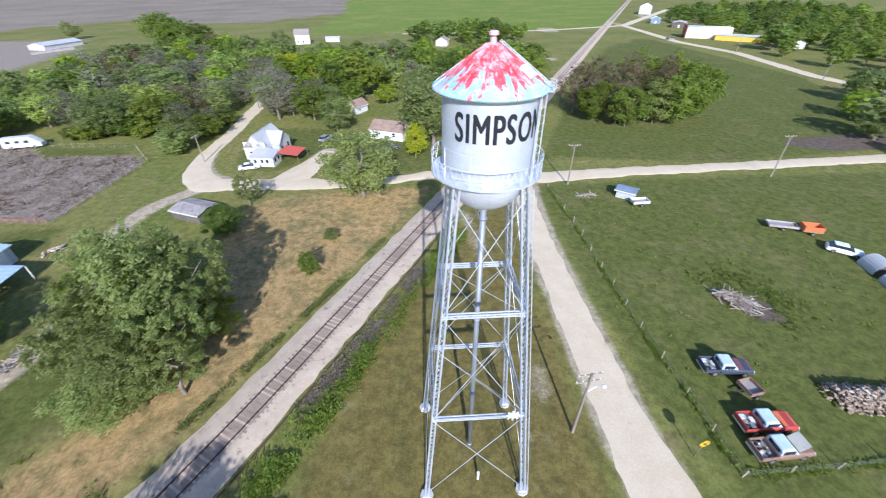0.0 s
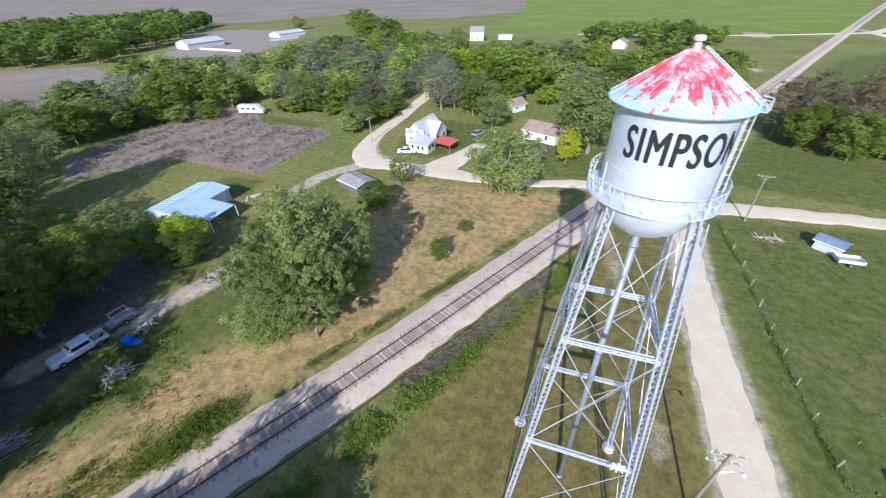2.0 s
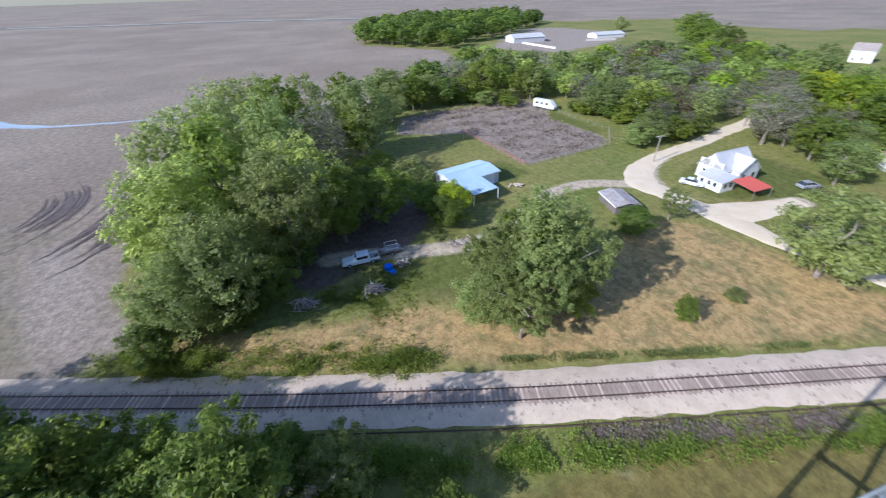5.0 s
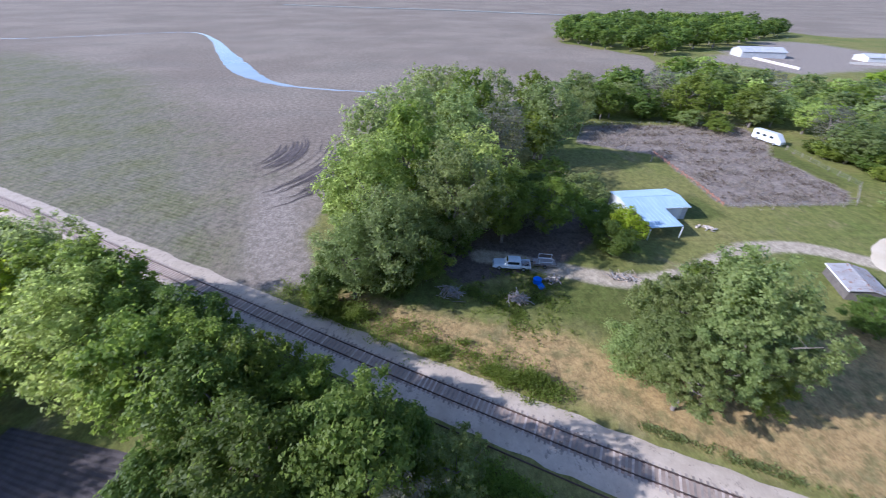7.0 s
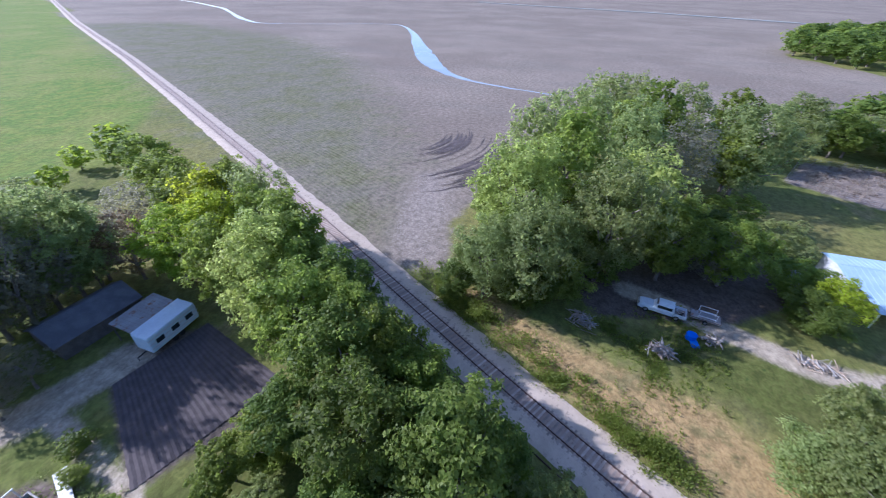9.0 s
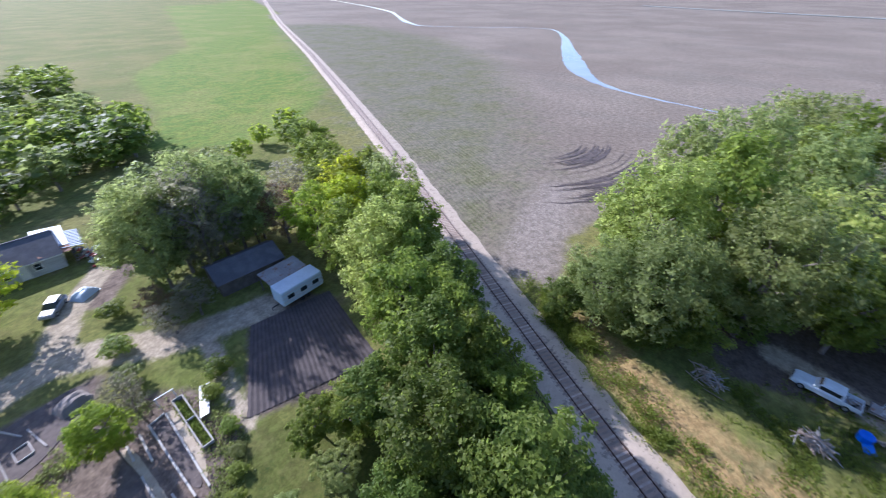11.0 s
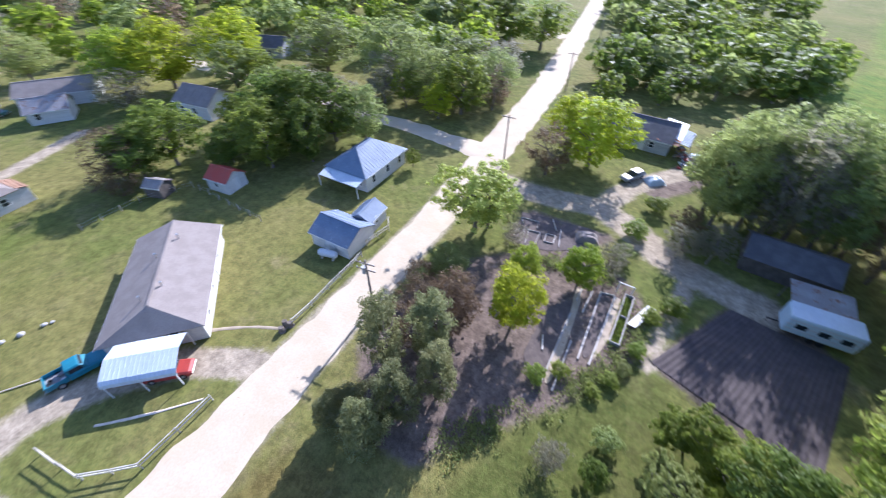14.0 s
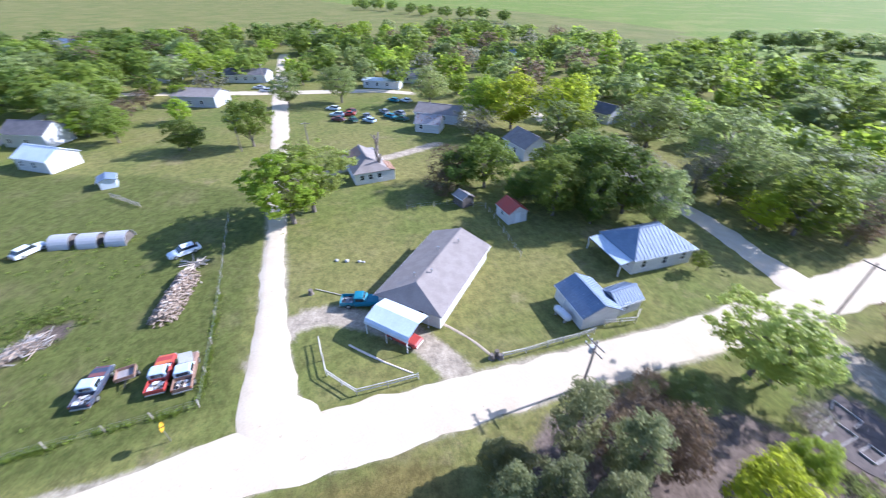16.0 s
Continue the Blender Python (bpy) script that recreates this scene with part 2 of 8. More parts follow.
M_GREY_WALL = worn("grey boards", (0.42, 0.42, 0.43), (0.52, 0.52, 0.53), 0.85, scale=0.8, fine=6.0, spots=(0.30, 0.27, 0.25), bump=0.2, stretch=(1, 1, 4))
M_DARK_WOOD = worn("dark old boards", (0.10, 0.085, 0.075), (0.16, 0.135, 0.12), 0.9, scale=0.9, fine=6.0, bump=0.3)
M_WOOD = worn("weathered boards", (0.36, 0.31, 0.26), (0.46, 0.41, 0.35), 0.9, scale=1.0, fine=6.0, bump=0.3, vary=0.2)
M_LOG = worn("cut firewood", (0.34, 0.25, 0.18), (0.46, 0.37, 0.29), 0.9, scale=2.0, fine=9.0, bump=0.3, vary=0.3)
M_TRIM = worn("white trim paint", (0.80, 0.79, 0.77), (0.74, 0.73, 0.71), 0.6, scale=1.5)
M_CONCRETE = worn("concrete", (0.46, 0.44, 0.41), (0.54, 0.52, 0.49), 0.9, scale=0.8, fine=7.0, bump=0.3)
M_TYRE = worn("tyre rubber", (0.018, 0.018, 0.018), (0.03, 0.03, 0.03), 0.85, scale=3.0)
M_CHROME = worn("dull chrome", (0.60, 0.60, 0.60), (0.48, 0.48, 0.48), 0.35, 0.8, scale=3.0)
M_DARK = worn("dark cavity", (0.025, 0.024, 0.024), (0.04, 0.038, 0.036), 0.9, scale=2.0)
M_WHITE = worn("white enamel", (0.66, 0.67, 0.69), (0.60, 0.61, 0.63), 0.4, scale=1.0, spots=(0.62, 0.60, 0.57), spot_at=0.7, bump=0.03)


def glass_material():
    n = Nodes("window glass", 0.06)
    n.bsdf.inputs["Specular IOR Level"].default_value = 0.6
    return n.color(n.mix(n.span(n.noise(0.8), 0.3, 0.7), (0.02, 0.025, 0.03), (0.05, 0.06, 0.07)))


M_GLASS = glass_material()


def paint(name, base, rust=0.7, rough=0.45):
    return worn(name, base, tuple(v * 0.85 for v in base), rough, 0.0, scale=1.1, fine=7.0, spots=(0.20, 0.10, 0.06), spot_at=rust, bump=0.04)


# ---- mesh helpers ----
def mesh_of(name, bm, material, smooth=False):
    bmesh.ops.recalc_face_normals(bm, faces=bm.faces)
    me = bpy.data.meshes.new(name)
    bm.to_mesh(me)
    bm.free()
    for m in material if isinstance(material, (list, tuple)) else [material]:
        me.materials.append(m)
    if smooth:
        me.shade_smooth()
    return me


def part(name, bm, material, parent=None, label="", smooth=False):
    """Links a bmesh as one mesh object under a thing or a part."""
    ob = new(name, mesh_of(name, bm, material, smooth))
    if parent is not None:
        ob.parent = parent
    if label:
        ob["label"] = label
    return ob


def thing(name, m, label, category, group="", kind=""):
    ob = new(name)
    ob.empty_display_size = 0.2
    ob.matrix_world = m
    return tagged(ob, label, category, group, kind)


def box(bm, x0, y0, z0, x1, y1, z1, bevel=0.0):
    vs = [bm.verts.new(p) for p in product((x0, x1), (y0, y1), (z0, z1))]
    fs = [bm.faces.new([vs[i] for i in f]) for f in ((0, 1, 3, 2), (4, 6, 7, 5), (0, 4, 5, 1), (2, 3, 7, 6), (0, 2, 6, 4), (1, 5, 7, 3))]
    if bevel:
        es = {e for f in fs for e in f.edges}
        bmesh.ops.bevel(bm, geom=list(es), offset=bevel, segments=1, affect="EDGES")
    return fs


def tube(bm, a, b, ra, rb=None, n=8, caps=True):
    """A tapered round bar from a to b."""
    a, b = Vector(a), Vector(b)
    rb = ra if rb is None else rb
    side = (b - a).normalized()
    u = side.orthogonal().normalized()
    v = side.cross(u)
    rings = []
    for p, r in ((a, ra), (b, rb)):
        rings.append([bm.verts.new(p + r * (math.cos(k * 2 * math.pi / n) * u + math.sin(k * 2 * math.pi / n) * v)) for k in range(n)])
    for k in range(n):
        bm.faces.new((rings[0][k], rings[0][(k + 1) % n], rings[1][(k + 1) % n], rings[1][k]))
    if caps:
        bm.faces.new(rings[0][::-1])
        bm.faces.new(rings[1])


def beam(bm, a, b, w, h):
    """A square bar from a to b, w wide and h high."""
    a, b = Vector(a), Vector(b)
    d = (b - a).normalized()
    u = d.cross(Vector((0, 0, 1)))
    u = u.normalized() if u.length > 1e-4 else Vector((1, 0, 0))
    v = u.cross(d)
    ring = [[bm.verts.new(p + s * u * w / 2 + q * v * h / 2) for s, q in ((-1, -1), (1, -1), (1, 1), (-1, 1))] for p in (a, b)]
    for k in range(4):
        bm.faces.new((ring[0][k], ring[0][(k + 1) % 4], ring[1][(k + 1) % 4], ring[1][k]))
    bm.faces.new(ring[0][::-1])
    bm.faces.new(ring[1])


def lathe(bm, profile, n=32, z0=0.0):
    """A body turned about z from (radius, height) points."""
    rings = []
    for r, z in profile:
        rings.append([bm.verts.new((max(r, 1e-3) * math.cos(k * 2 * math.pi / n), max(r, 1e-3) * math.sin(k * 2 * math.pi / n), z + z0)) for k in range(n)])
    for a, b in zip(rings, rings[1:]):
        for k in range(n):
            bm.faces.new((a[k], a[(k + 1) % n], b[(k + 1) % n], b[k]))


def prism(bm, outline, z0, z1):
    """An upright body over an outline of (x, y)."""
    lo, hi = [[bm.verts.new((x, y, z)) for x, y in outline] for z in (z0, z1)]
    bm.faces.new(lo[::-1])
    bm.faces.new(hi)
    for k in range(len(lo)):
        bm.faces.new((lo[k], lo[(k + 1) % len(lo)], hi[(k + 1) % len(lo)], hi[k]))


def slab(bm, corners, thick):
    """A plate whose upper face has the given corners."""
    cs = [Vector(c) for c in corners]
    nrm = (cs[1] - cs[0]).cross(cs[2] - cs[0]).normalized()
    if nrm.z < 0:
        nrm = -nrm
    hi = [bm.verts.new(c) for c in cs]
    lo = [bm.verts.new(c - nrm * thick) for c in cs]
    bm.faces.new(hi)
    bm.faces.new(lo[::-1])
    for k in range(len(cs)):
        bm.faces.new((lo[k], lo[(k + 1) % len(cs)], hi[(k + 1) % len(cs)], hi[k]))


# ---- ground, roads, railway ----
def resampled(pts, step):
    """Points with widths along a line of (x, y, width), evenly spaced and rounded off."""
    p = np.array(pts, float)
    d = np.r_[0, np.cumsum(np.hypot(*np.diff(p[:, :2], axis=0).T))]
    s = np.linspace(0, d[-1], max(2, int(d[-1] / step)))
    out = np.stack([np.interp(s, d, p[:, k]) for k in range(p.shape[1])], 1)
    for _ in range(4):
        out[1:-1] = (out[:-2] + 2 * out[1:-1] + out[2:]) / 4
    return out


def line_distance(p, pts):
    best = np.full(len(p), 1e9)
    a = np.array(pts, float)[:, :2]
    for s, e in zip(a, a[1:]):
        d = e - s
        t = np.clip(((p - s) @ d) / (d @ d), 0, 1)
        best = np.minimum(best, np.hypot(*(p - s - t[:, None] * d).T))
    return best


def inside_distance(p, poly):
    """Distance to the outline, positive inside."""
    a = np.array(poly, float)
    within = np.zeros(len(p), bool)
    for s, e in zip(a, np.roll(a, -1, 0)):
        crosses = (s[1] > p[:, 1]) != (e[1] > p[:, 1])
        within ^= crosses & (p[:, 0] < (e[0] - s[0]) * (p[:, 1] - s[1]) / ((e[1] - s[1]) or 1e-9) + s[0])
    d = line_distance(p, np.vstack([a, a[:1]]))
    return np.where(within, d, -d)


ROADS = {}
ROADS["road_tower"] = [(17.6, 86, 4.2), (16.9, 76, 4.0), (16.2, 65, 3.5), (16.1, 53, 3.8), (16.4, 42, 4.5), (17.0, 30, 4.5), (17.7, 20, 4.8), (18.6, 12, 6.5), (19.0, 4, 6.8), (19.2, -5, 6.2), (20.1, -17, 5.3), (20.5, -37, 5.0), (21.6, -55, 6.3), (23.0, -72, 7.0), (25.5, -100, 7.2), (36, -167, 6.8), (49, -248, 7.5), (80, -640, 8.5)]
ROADS["road_east"] = [(18.6, 6.5, 9.0), (24, 9.2, 6.2), (33, 9.6, 4.0), (50, 11.0, 3.1), (60, 11.2, 3.0), (74, 12.5, 3.6), (110, 14.5, 4.6), (160, 18.4, 5.5), (260, 24, 5.5)]
ROADS["road_cross"] = [(190, 92, 4.5), (110, 86, 4.4), (66, 81.5, 4.2), (38.5, 79.0, 4.6), (22, 76.6, 5.5), (12, 77.5, 4.2), (-1.2, 79.3, 3.8), (-10.7, 75.8, 3.0), (-20, 74, 3.4), (-31, 74.5, 6.0), (-42, 74.3, 5.0), (-50, 74, 7.0), (-55, 80, 6.0), (-58, 90, 4.2), (-58.8, 105, 3.8), (-63.9, 148, 5.0), (-70, 210, 5.0)]
ROADS["road_side"] = [(22, -62, 7.0), (30, -62.2, 4.5), (42, -63.5, 4.4), (56, -62, 4.0), (80, -62.5, 4.5), (130, -64, 4.5)]
ROADS["drive_west"] = [(-50, 73, 5.0), (-56, 65, 4.5), (-57, 55, 3.2), (-50, 42, 3.0), (-46.5, 33, 3.6), (-49, 24, 4.0), (-53.5, 15, 3.2), (-55, 8, 2.6)]
ROADS["drive_house"] = [(-33, 76, 8.0), (-30.5, 84, 6.0), (-28.5, 93, 3.5)]
ROADS["drive_carport"] = [(20.5, -11.6, 6.0), (23.8, -10.4, 4.4), (27.2, -9.6, 3.4), (30.3, -7.8, 3.0), (33, -3, 3.0), (35.4, 0.8, 2.8), (37.7, 4.5, 2.8), (37, 8.5, 3.0), (30, 10.5, 2.4)]
ROADS["drive_garden"] = [(20, -55.5, 6.0), (10.1, -53.2, 4.8), (4.5, -55.4, 6.4), (0, -57.5, 6.0), (-2.8, -55.2, 4.5), (-5.2, -52.5, 3.8), (-6.8, -49.2, 3.6), (-9.5, -48.8, 3.4), (-13.6, -47.4, 3.6), (-17.2, -46.8, 3.8), (-21, -45.8, 4.0)]
ROADS["drive_garden_north"] = [(0, -58, 4.6), (-0.5, -64, 3.4), (-4.5, -69, 3.2), (-9.5, -74, 3.2)]
ROADS["path_garden"] = [(-12.5, -46, 2.2), (-11.2, -38, 1.8), (-10.3, -31.5, 1.6)]
ROADS["road_far_east"] = [(156, 380, 6.0), (152, 279, 6.5), (162, 235, 6.0), (157, 174, 6.0), (164, 138, 6.0), (190, 92, 6.0)]
ROADS["road_far_north"] = [(-30, 336, 4.5), (50, 342, 4.5), (100, 357, 5.0), (156, 380, 7.0), (280, 560, 7.0)]
ROADS["drive_yard"] = [(94, -26, 3.0), (84, -4, 3.2), (80, 8, 3.2), (78, 12, 3.2)]
ROADS["road_far_side"] = [(36, -146, 6.0), (47, -150, 5.0), (60, -146, 4.5), (110, -140, 4.5)]
ROADS["road_town"] = [(150, -30, 4.0), (158, -18, 5.0), (163, 18, 6.0), (172, 60, 5.0), (180, 110, 5.0)]
ROADS["lane_north"] = [(62, 219, 2.4), (35, 226, 2.4), (-20, 246, 2.4)]
TRACKS = {k: ROADS.pop(k) for k in ("drive_west", "drive_carport", "drive_garden", "drive_garden_north", "path_garden", "drive_yard", "lane_north")}
RAILWAY = [(-700, -1300, 0), (-254, -440, 0), (-152, -231, 0), (-107.5, -144, 0), (-73, -78, 0), (-43.6, -24.5, 0), (-31.6, -2.5, 0), (-20.2, 19.8, 0), (-13.8, 33.6, 0), (-6.3, 50, 0), (0.2, 64.2, 0),
           (48.3, 170.4, 0), (86, 255.6, 0), (283, 696, 0), (580, 1360, 0)]
DRY = [(-4, 66), (-9, 55), (-17, 38), (-25, 21), (-36, -2), (-45, -17), (-47, -12), (-42.5, -1), (-40, 8), (-38, 16), (-33, 23), (-30, 36), (-36, 50), (-39, 62), (-33, 68), (-22, 70), (-9, 72), (-3, 72)]
OLIVE = [(14, 70), (13, 40), (14, 16), (15, 2), (15.5, -6), (10, -8), (2, -6), (-8, 2), (-13, 14), (-9, 30), (-2, 46), (4, 60), (8, 70)]
FIELD = [(-47, -30), (-49.5, -17), (-62, -22), (-96, -18), (-128, 2), (-135, 40), (-160, 75), (-190, 113), (-262, 141), (-330, 105), (-450, 140), (-520, 260), (-480, 350), (-400, 370), (-340, 470), (-180, 440),
         (-120, 560), (-170, 800), (-400, 3400), (-3400, 3400), (-3400, -3400), (-1850, -3400), (-700, -1308), (-256, -446), (-154, -236), (-109, -148), (-75, -82)]
SPROUT = [(-47, -32), (-56, -30), (-80, -42), (-110, -60), (-150, -90), (-200, -130), (-260, -220), (-300, -380), (-240, -420), (-154, -238), (-109, -150), (-75, -84)]
CROPS = [[(-30, -125), (-56, -104), (-104, -147), (-170, -275), (-560, -1050), (-300, -900), (-120, -330), (-60, -240), (-45, -160)],
         [(-105, 336), (0, 340), (50, 346), (100, 362), (150, 385), (270, 690), (500, 1300), (-380, 3000), (-170, 780), (-120, 560)],
         [(60, -185), (110, -218), (150, -225), (195, -238), (330, -300), (300, -420), (120, -360), (66, -300)],
         [(190, -260), (330, -300), (600, -260), (900, 0), (3300, 0), (3300, -3300), (100, -3300), (90, -700), (70, -350)]]
LUSH = [[(-105.4, 97.9), (-79.7, 95.2), (-77, 92), (-99, 91)], [(19, 72), (20.5, 40), (22, 22), (25, 13), (60, 14), (76, 18), (90, 40), (100, 78), (40, 75)], [(24, 88), (48, 150), (100, 260), (140, 300), (150, 170), (120, 92), (60, 84)],
        [(-48, 84), (-52, 100), (-50, 112), (-30, 110), (-26, 96), (-30, 92), (-38, 80)], [(-26, 88), (-8, 80), (10, 84), (10, 98), (-14, 104)], [(-80, 40), (-76, 56), (-66, 58), (-64, 50), (-72, 48)],
        [(-44, -2), (-42.5, 8), (-41, 16), (-36, 24), (-35, 34), (-45, 33), (-51, 34), (-47.5, 21), (-49, 14), (-46, 6)]]
GARDEN_LAWN = [(-4, -23), (-10, -31), (-17, -27), (-20, -20), (-16, -10), (-4, -6), (2, -11)]
# bare soil; the last outline paints the grove's deep shade into the ground
SOILS_AND_SHADE = [[(-10, -32), (-17, -44.5), (-19, -46), (-23, -45.5), (-28, -42), (-23, -30), (-18.5, -28)],
         [(36, 39.5), (38, 40.5), (43, 37), (43, 34), (40, 34)],
         [(86, 95), (92, 99), (135, 106), (130, 94), (95, 90)], [(-56, -2), (-48, 4), (-52, 20), (-60, 30), (-70, 28), (-64, 6)]]
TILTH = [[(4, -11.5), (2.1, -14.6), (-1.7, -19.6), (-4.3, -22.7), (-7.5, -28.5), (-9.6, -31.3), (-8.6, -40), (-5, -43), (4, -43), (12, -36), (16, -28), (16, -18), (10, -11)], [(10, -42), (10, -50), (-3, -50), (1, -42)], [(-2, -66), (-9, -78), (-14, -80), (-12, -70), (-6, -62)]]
PEN = [(-70.6, 59.4), (-70.6, 86.5), (-76.5, 91.5), (-98, 90.5), (-107, 97), (-121, 100), (-124, 80), (-124.5, 50), (-108.4, 42), (-98.6, 60.0)]
BARE = [[(-250, 170), (-207, 195), (-226, 265), (-260, 312), (-344, 322), (-352, 284), (-290, 209)], [(-48, -27), (-50, -18), (-58, -22), (-74, -25), (-84, -30), (-80, -36), (-62, -32)]]
PALES = [[(10, 27.5), (10.8, 27), (10.6, 24), (10, 24)], [(3.2, 62), (4.4, 62), (7, 48), (6, 48)]]


def build_ground():
    def stops(lo, hi, far):
        mid = np.arange(lo, hi + 0.1, 1.5)
        out = hi + np.cumsum(1.0 * 1.16 ** np.arange(1, 60))
        out = out[out < far]
        back = lo - np.cumsum(1.0 * 1.16 ** np.arange(1, 60))
        back = back[back > -far]
        return np.r_[-far, back[::-1], mid, out, far]

    xs, ys = stops(-150, 150, 3500.0), stops(-150, 170, 3500.0)
    gx, gy = np.meshgrid(xs, ys)
    p = np.stack([gx.ravel(), gy.ravel()], 1)
    nx, ny = len(xs), len(ys)
    z = 0.025 * np.sin(p[:, 0] * 0.31 + 1.3 * np.sin(p[:, 1] * 0.17)) * np.sin(p[:, 1] * 0.27) - 0.02
    idx = np.arange(nx * ny).reshape(ny, nx)
    quads = np.stack([idx[:-1, :-1], idx[:-1, 1:], idx[1:, 1:], idx[1:, :-1]], -1).reshape(-1, 4)
    me = bpy.data.meshes.new("ground")
    me.from_pydata(np.c_[p, z].tolist(), [], quads.tolist())

    def put(name, values):
        me.attributes.new(name, "FLOAT", "POINT").data.foreach_set("value", np.clip(values, 0, 1).astype(np.float32))

    def zone(polys, soft):
        return np.max([0.5 + inside_distance(p, q) / soft / 2 for q in polys], 0)

    put("dry", zone([DRY], 3.0))
    put("olive", zone([OLIVE], 3.0))
    put("field", zone([FIELD], 3.0))
    put("sprout", zone([SPROUT], 22.0))
    put("crop", zone(CROPS, 6.0))
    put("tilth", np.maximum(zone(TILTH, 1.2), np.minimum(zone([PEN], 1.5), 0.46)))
    put("lush", zone(LUSH + [GARDEN_LAWN], 3.5))
    # dark soil, and the painted shade under the grove
    put("soil", zone(SOILS_AND_SHADE, 1.2))
    put("bare", np.maximum(zone(BARE, 6.0), zone([PEN], 1.5)))
    pale = zone(PALES, 3.0)
    for pts in ROADS.values():
        r = resampled(pts, 6.0)
        near = (np.abs(p[:, 0] - r[:, 0].mean()) < np.ptp(r[:, 0]) / 2 + 12) & (np.abs(p[:, 1] - r[:, 1].mean()) < np.ptp(r[:, 1]) / 2 + 12)
        pale[near] = np.maximum(pale[near], 0.5 + (r[:, 2].mean() / 2 - 0.7 - line_distance(p[near], r)) / 1.6)
    put("pale", pale)
    tracks = np.zeros(len(p))
    for pts in TRACKS.values():
        r = resampled(pts, 3.0)
        near = (np.abs(p[:, 0] - r[:, 0].mean()) < np.ptp(r[:, 0]) / 2 + 8) & (np.abs(p[:, 1] - r[:, 1].mean()) < np.ptp(r[:, 1]) / 2 + 8)
        tracks[near] = np.maximum(tracks[near], 0.5 + (r[:, 2].mean() / 2 - line_distance(p[near], r)) / 1.8)
    put("track", tracks)
    me.materials.append(M_GROUND)
    tagged(new("ground", me), "short green grass, dry patches and ploughed earth", "ground", kind="structure")


build_ground()


def strip(name, pts, profile, material, label, category, lift=0.0, ragged=0.0, step=1.0):
    """A band along a line of (x, y, width). profile: (share of the half width, height) across it."""
    r = resampled(pts, step)
    d = np.gradient(r[:, :2], axis=0)
    d /= np.hypot(*d.T)[:, None]
    side = np.stack([d[:, 1], -d[:, 0]], 1)
    verts, faces = [], []
    for k, (x, y, w) in enumerate(r):
        for s, z in profile:
            off = s * w / 2
            if ragged and abs(s) > 0.6:
                off += ragged * noise.noise((x * 0.35, y * 0.35, 3.0 * np.sign(s))) * 2 + ragged * 0.6 * noise.noise((x * 1.3, y * 1.3, 5.0 * np.sign(s)))
            verts.append((x + side[k, 0] * off, y + side[k, 1] * off, z + lift))
    n = len(profile)
    for k, j in product(range(len(r) - 1), range(n - 1)):
        faces.append((k * n + j, k * n + j + 1, (k + 1) * n + j + 1, (k + 1) * n + j))
    me = bpy.data.meshes.new(name)
    me.from_pydata(verts, [], faces)
    me.materials.append(material)
    me.shade_smooth()
    return tagged(new(name, me), label, category, kind="structure")


for n_road, (road_name, road_pts) in enumerate(ROADS.items()):
    strip(road_name, road_pts, [(-1.04, -0.06), (-0.93, 0.015), (-0.5, 0.05), (0, 0.07), (0.5, 0.05), (0.93, 0.015), (1.04, -0.06)], M_ROAD,
          "white crushed limestone road with ragged grassy edges", "road", lift=0.004 * n_road, ragged=0.28)

track = resampled([(x, y, 5.6) for x, y, _ in RAILWAY], 1.0)
strip("railway_bed", [(x, y, 6.7) for x, y, _ in RAILWAY], [(-1.1, -0.1), (-0.95, 0.02), (-0.55, 0.19), (-0.36, 0.225), (0, 0.222), (0.36, 0.225), (0.55, 0.19), (0.9, 0.02), (1.0, -0.1)], M_BALLAST,
      "pale pink-grey crushed stone railway ballast", "ballast", ragged=0.18, step=1.2)


strip("track_fill", [(x, y, 2.3) for x, y, _ in RAILWAY], [(-1.0, 0.2), (-0.86, 0.232), (0, 0.234), (0.86, 0.232), (1.0, 0.2)], M_FILL, "brown stained stone between the rails", "ballast", lift=0.002, ragged=0.1, step=1.2)


def offset_line(off):
    r = resampled([(x, y, 0) for x, y, _ in RAILWAY], 2.0)
    d = np.gradient(r[:, :2], axis=0)
    d /= np.hypot(*d.T)[:, None]
    return [(x + off * d[k, 1], y - off * d[k, 0], 1.0) for k, (x, y, _) in enumerate(r)], d


for off in (-0.75, 0.75):
    pts, _ = offset_line(off)
    w = 0.075
    strip("rail", [(x, y, 2 * w) for x, y, _ in pts], [(-0.9, 0.2), (-0.9, 0.24), (-0.3, 0.25), (-0.3, 0.32), (-0.5, 0.33), (-0.5, 0.37), (0.5, 0.37), (0.5, 0.33), (0.3, 0.32), (0.3, 0.25), (0.9, 0.24), (0.9, 0.2)],
          M_RAIL, "rusty brown steel rail spiked to sleepers", "rail", step=4.0)
pts, _ = offset_line(3.6)
pts = [q for q in pts if -20 < q[1] < 78]
strip("old_rail", [(x, y, 0.14) for x, y, _ in pts], [(-1, 0.0), (-0.9, 0.05), (-0.4, 0.06), (-0.4, 0.14), (0.4, 0.14), (0.4, 0.06), (0.9, 0.05), (1, 0.0)], M_RAIL, "rusty disused rail lying along the ballast edge", "rail", step=2.0)


# ---- water tower ----
TOWER = Vector((2.44, 18.8, 0.0))
TURN = 3.0  # degrees by which its square base is turned


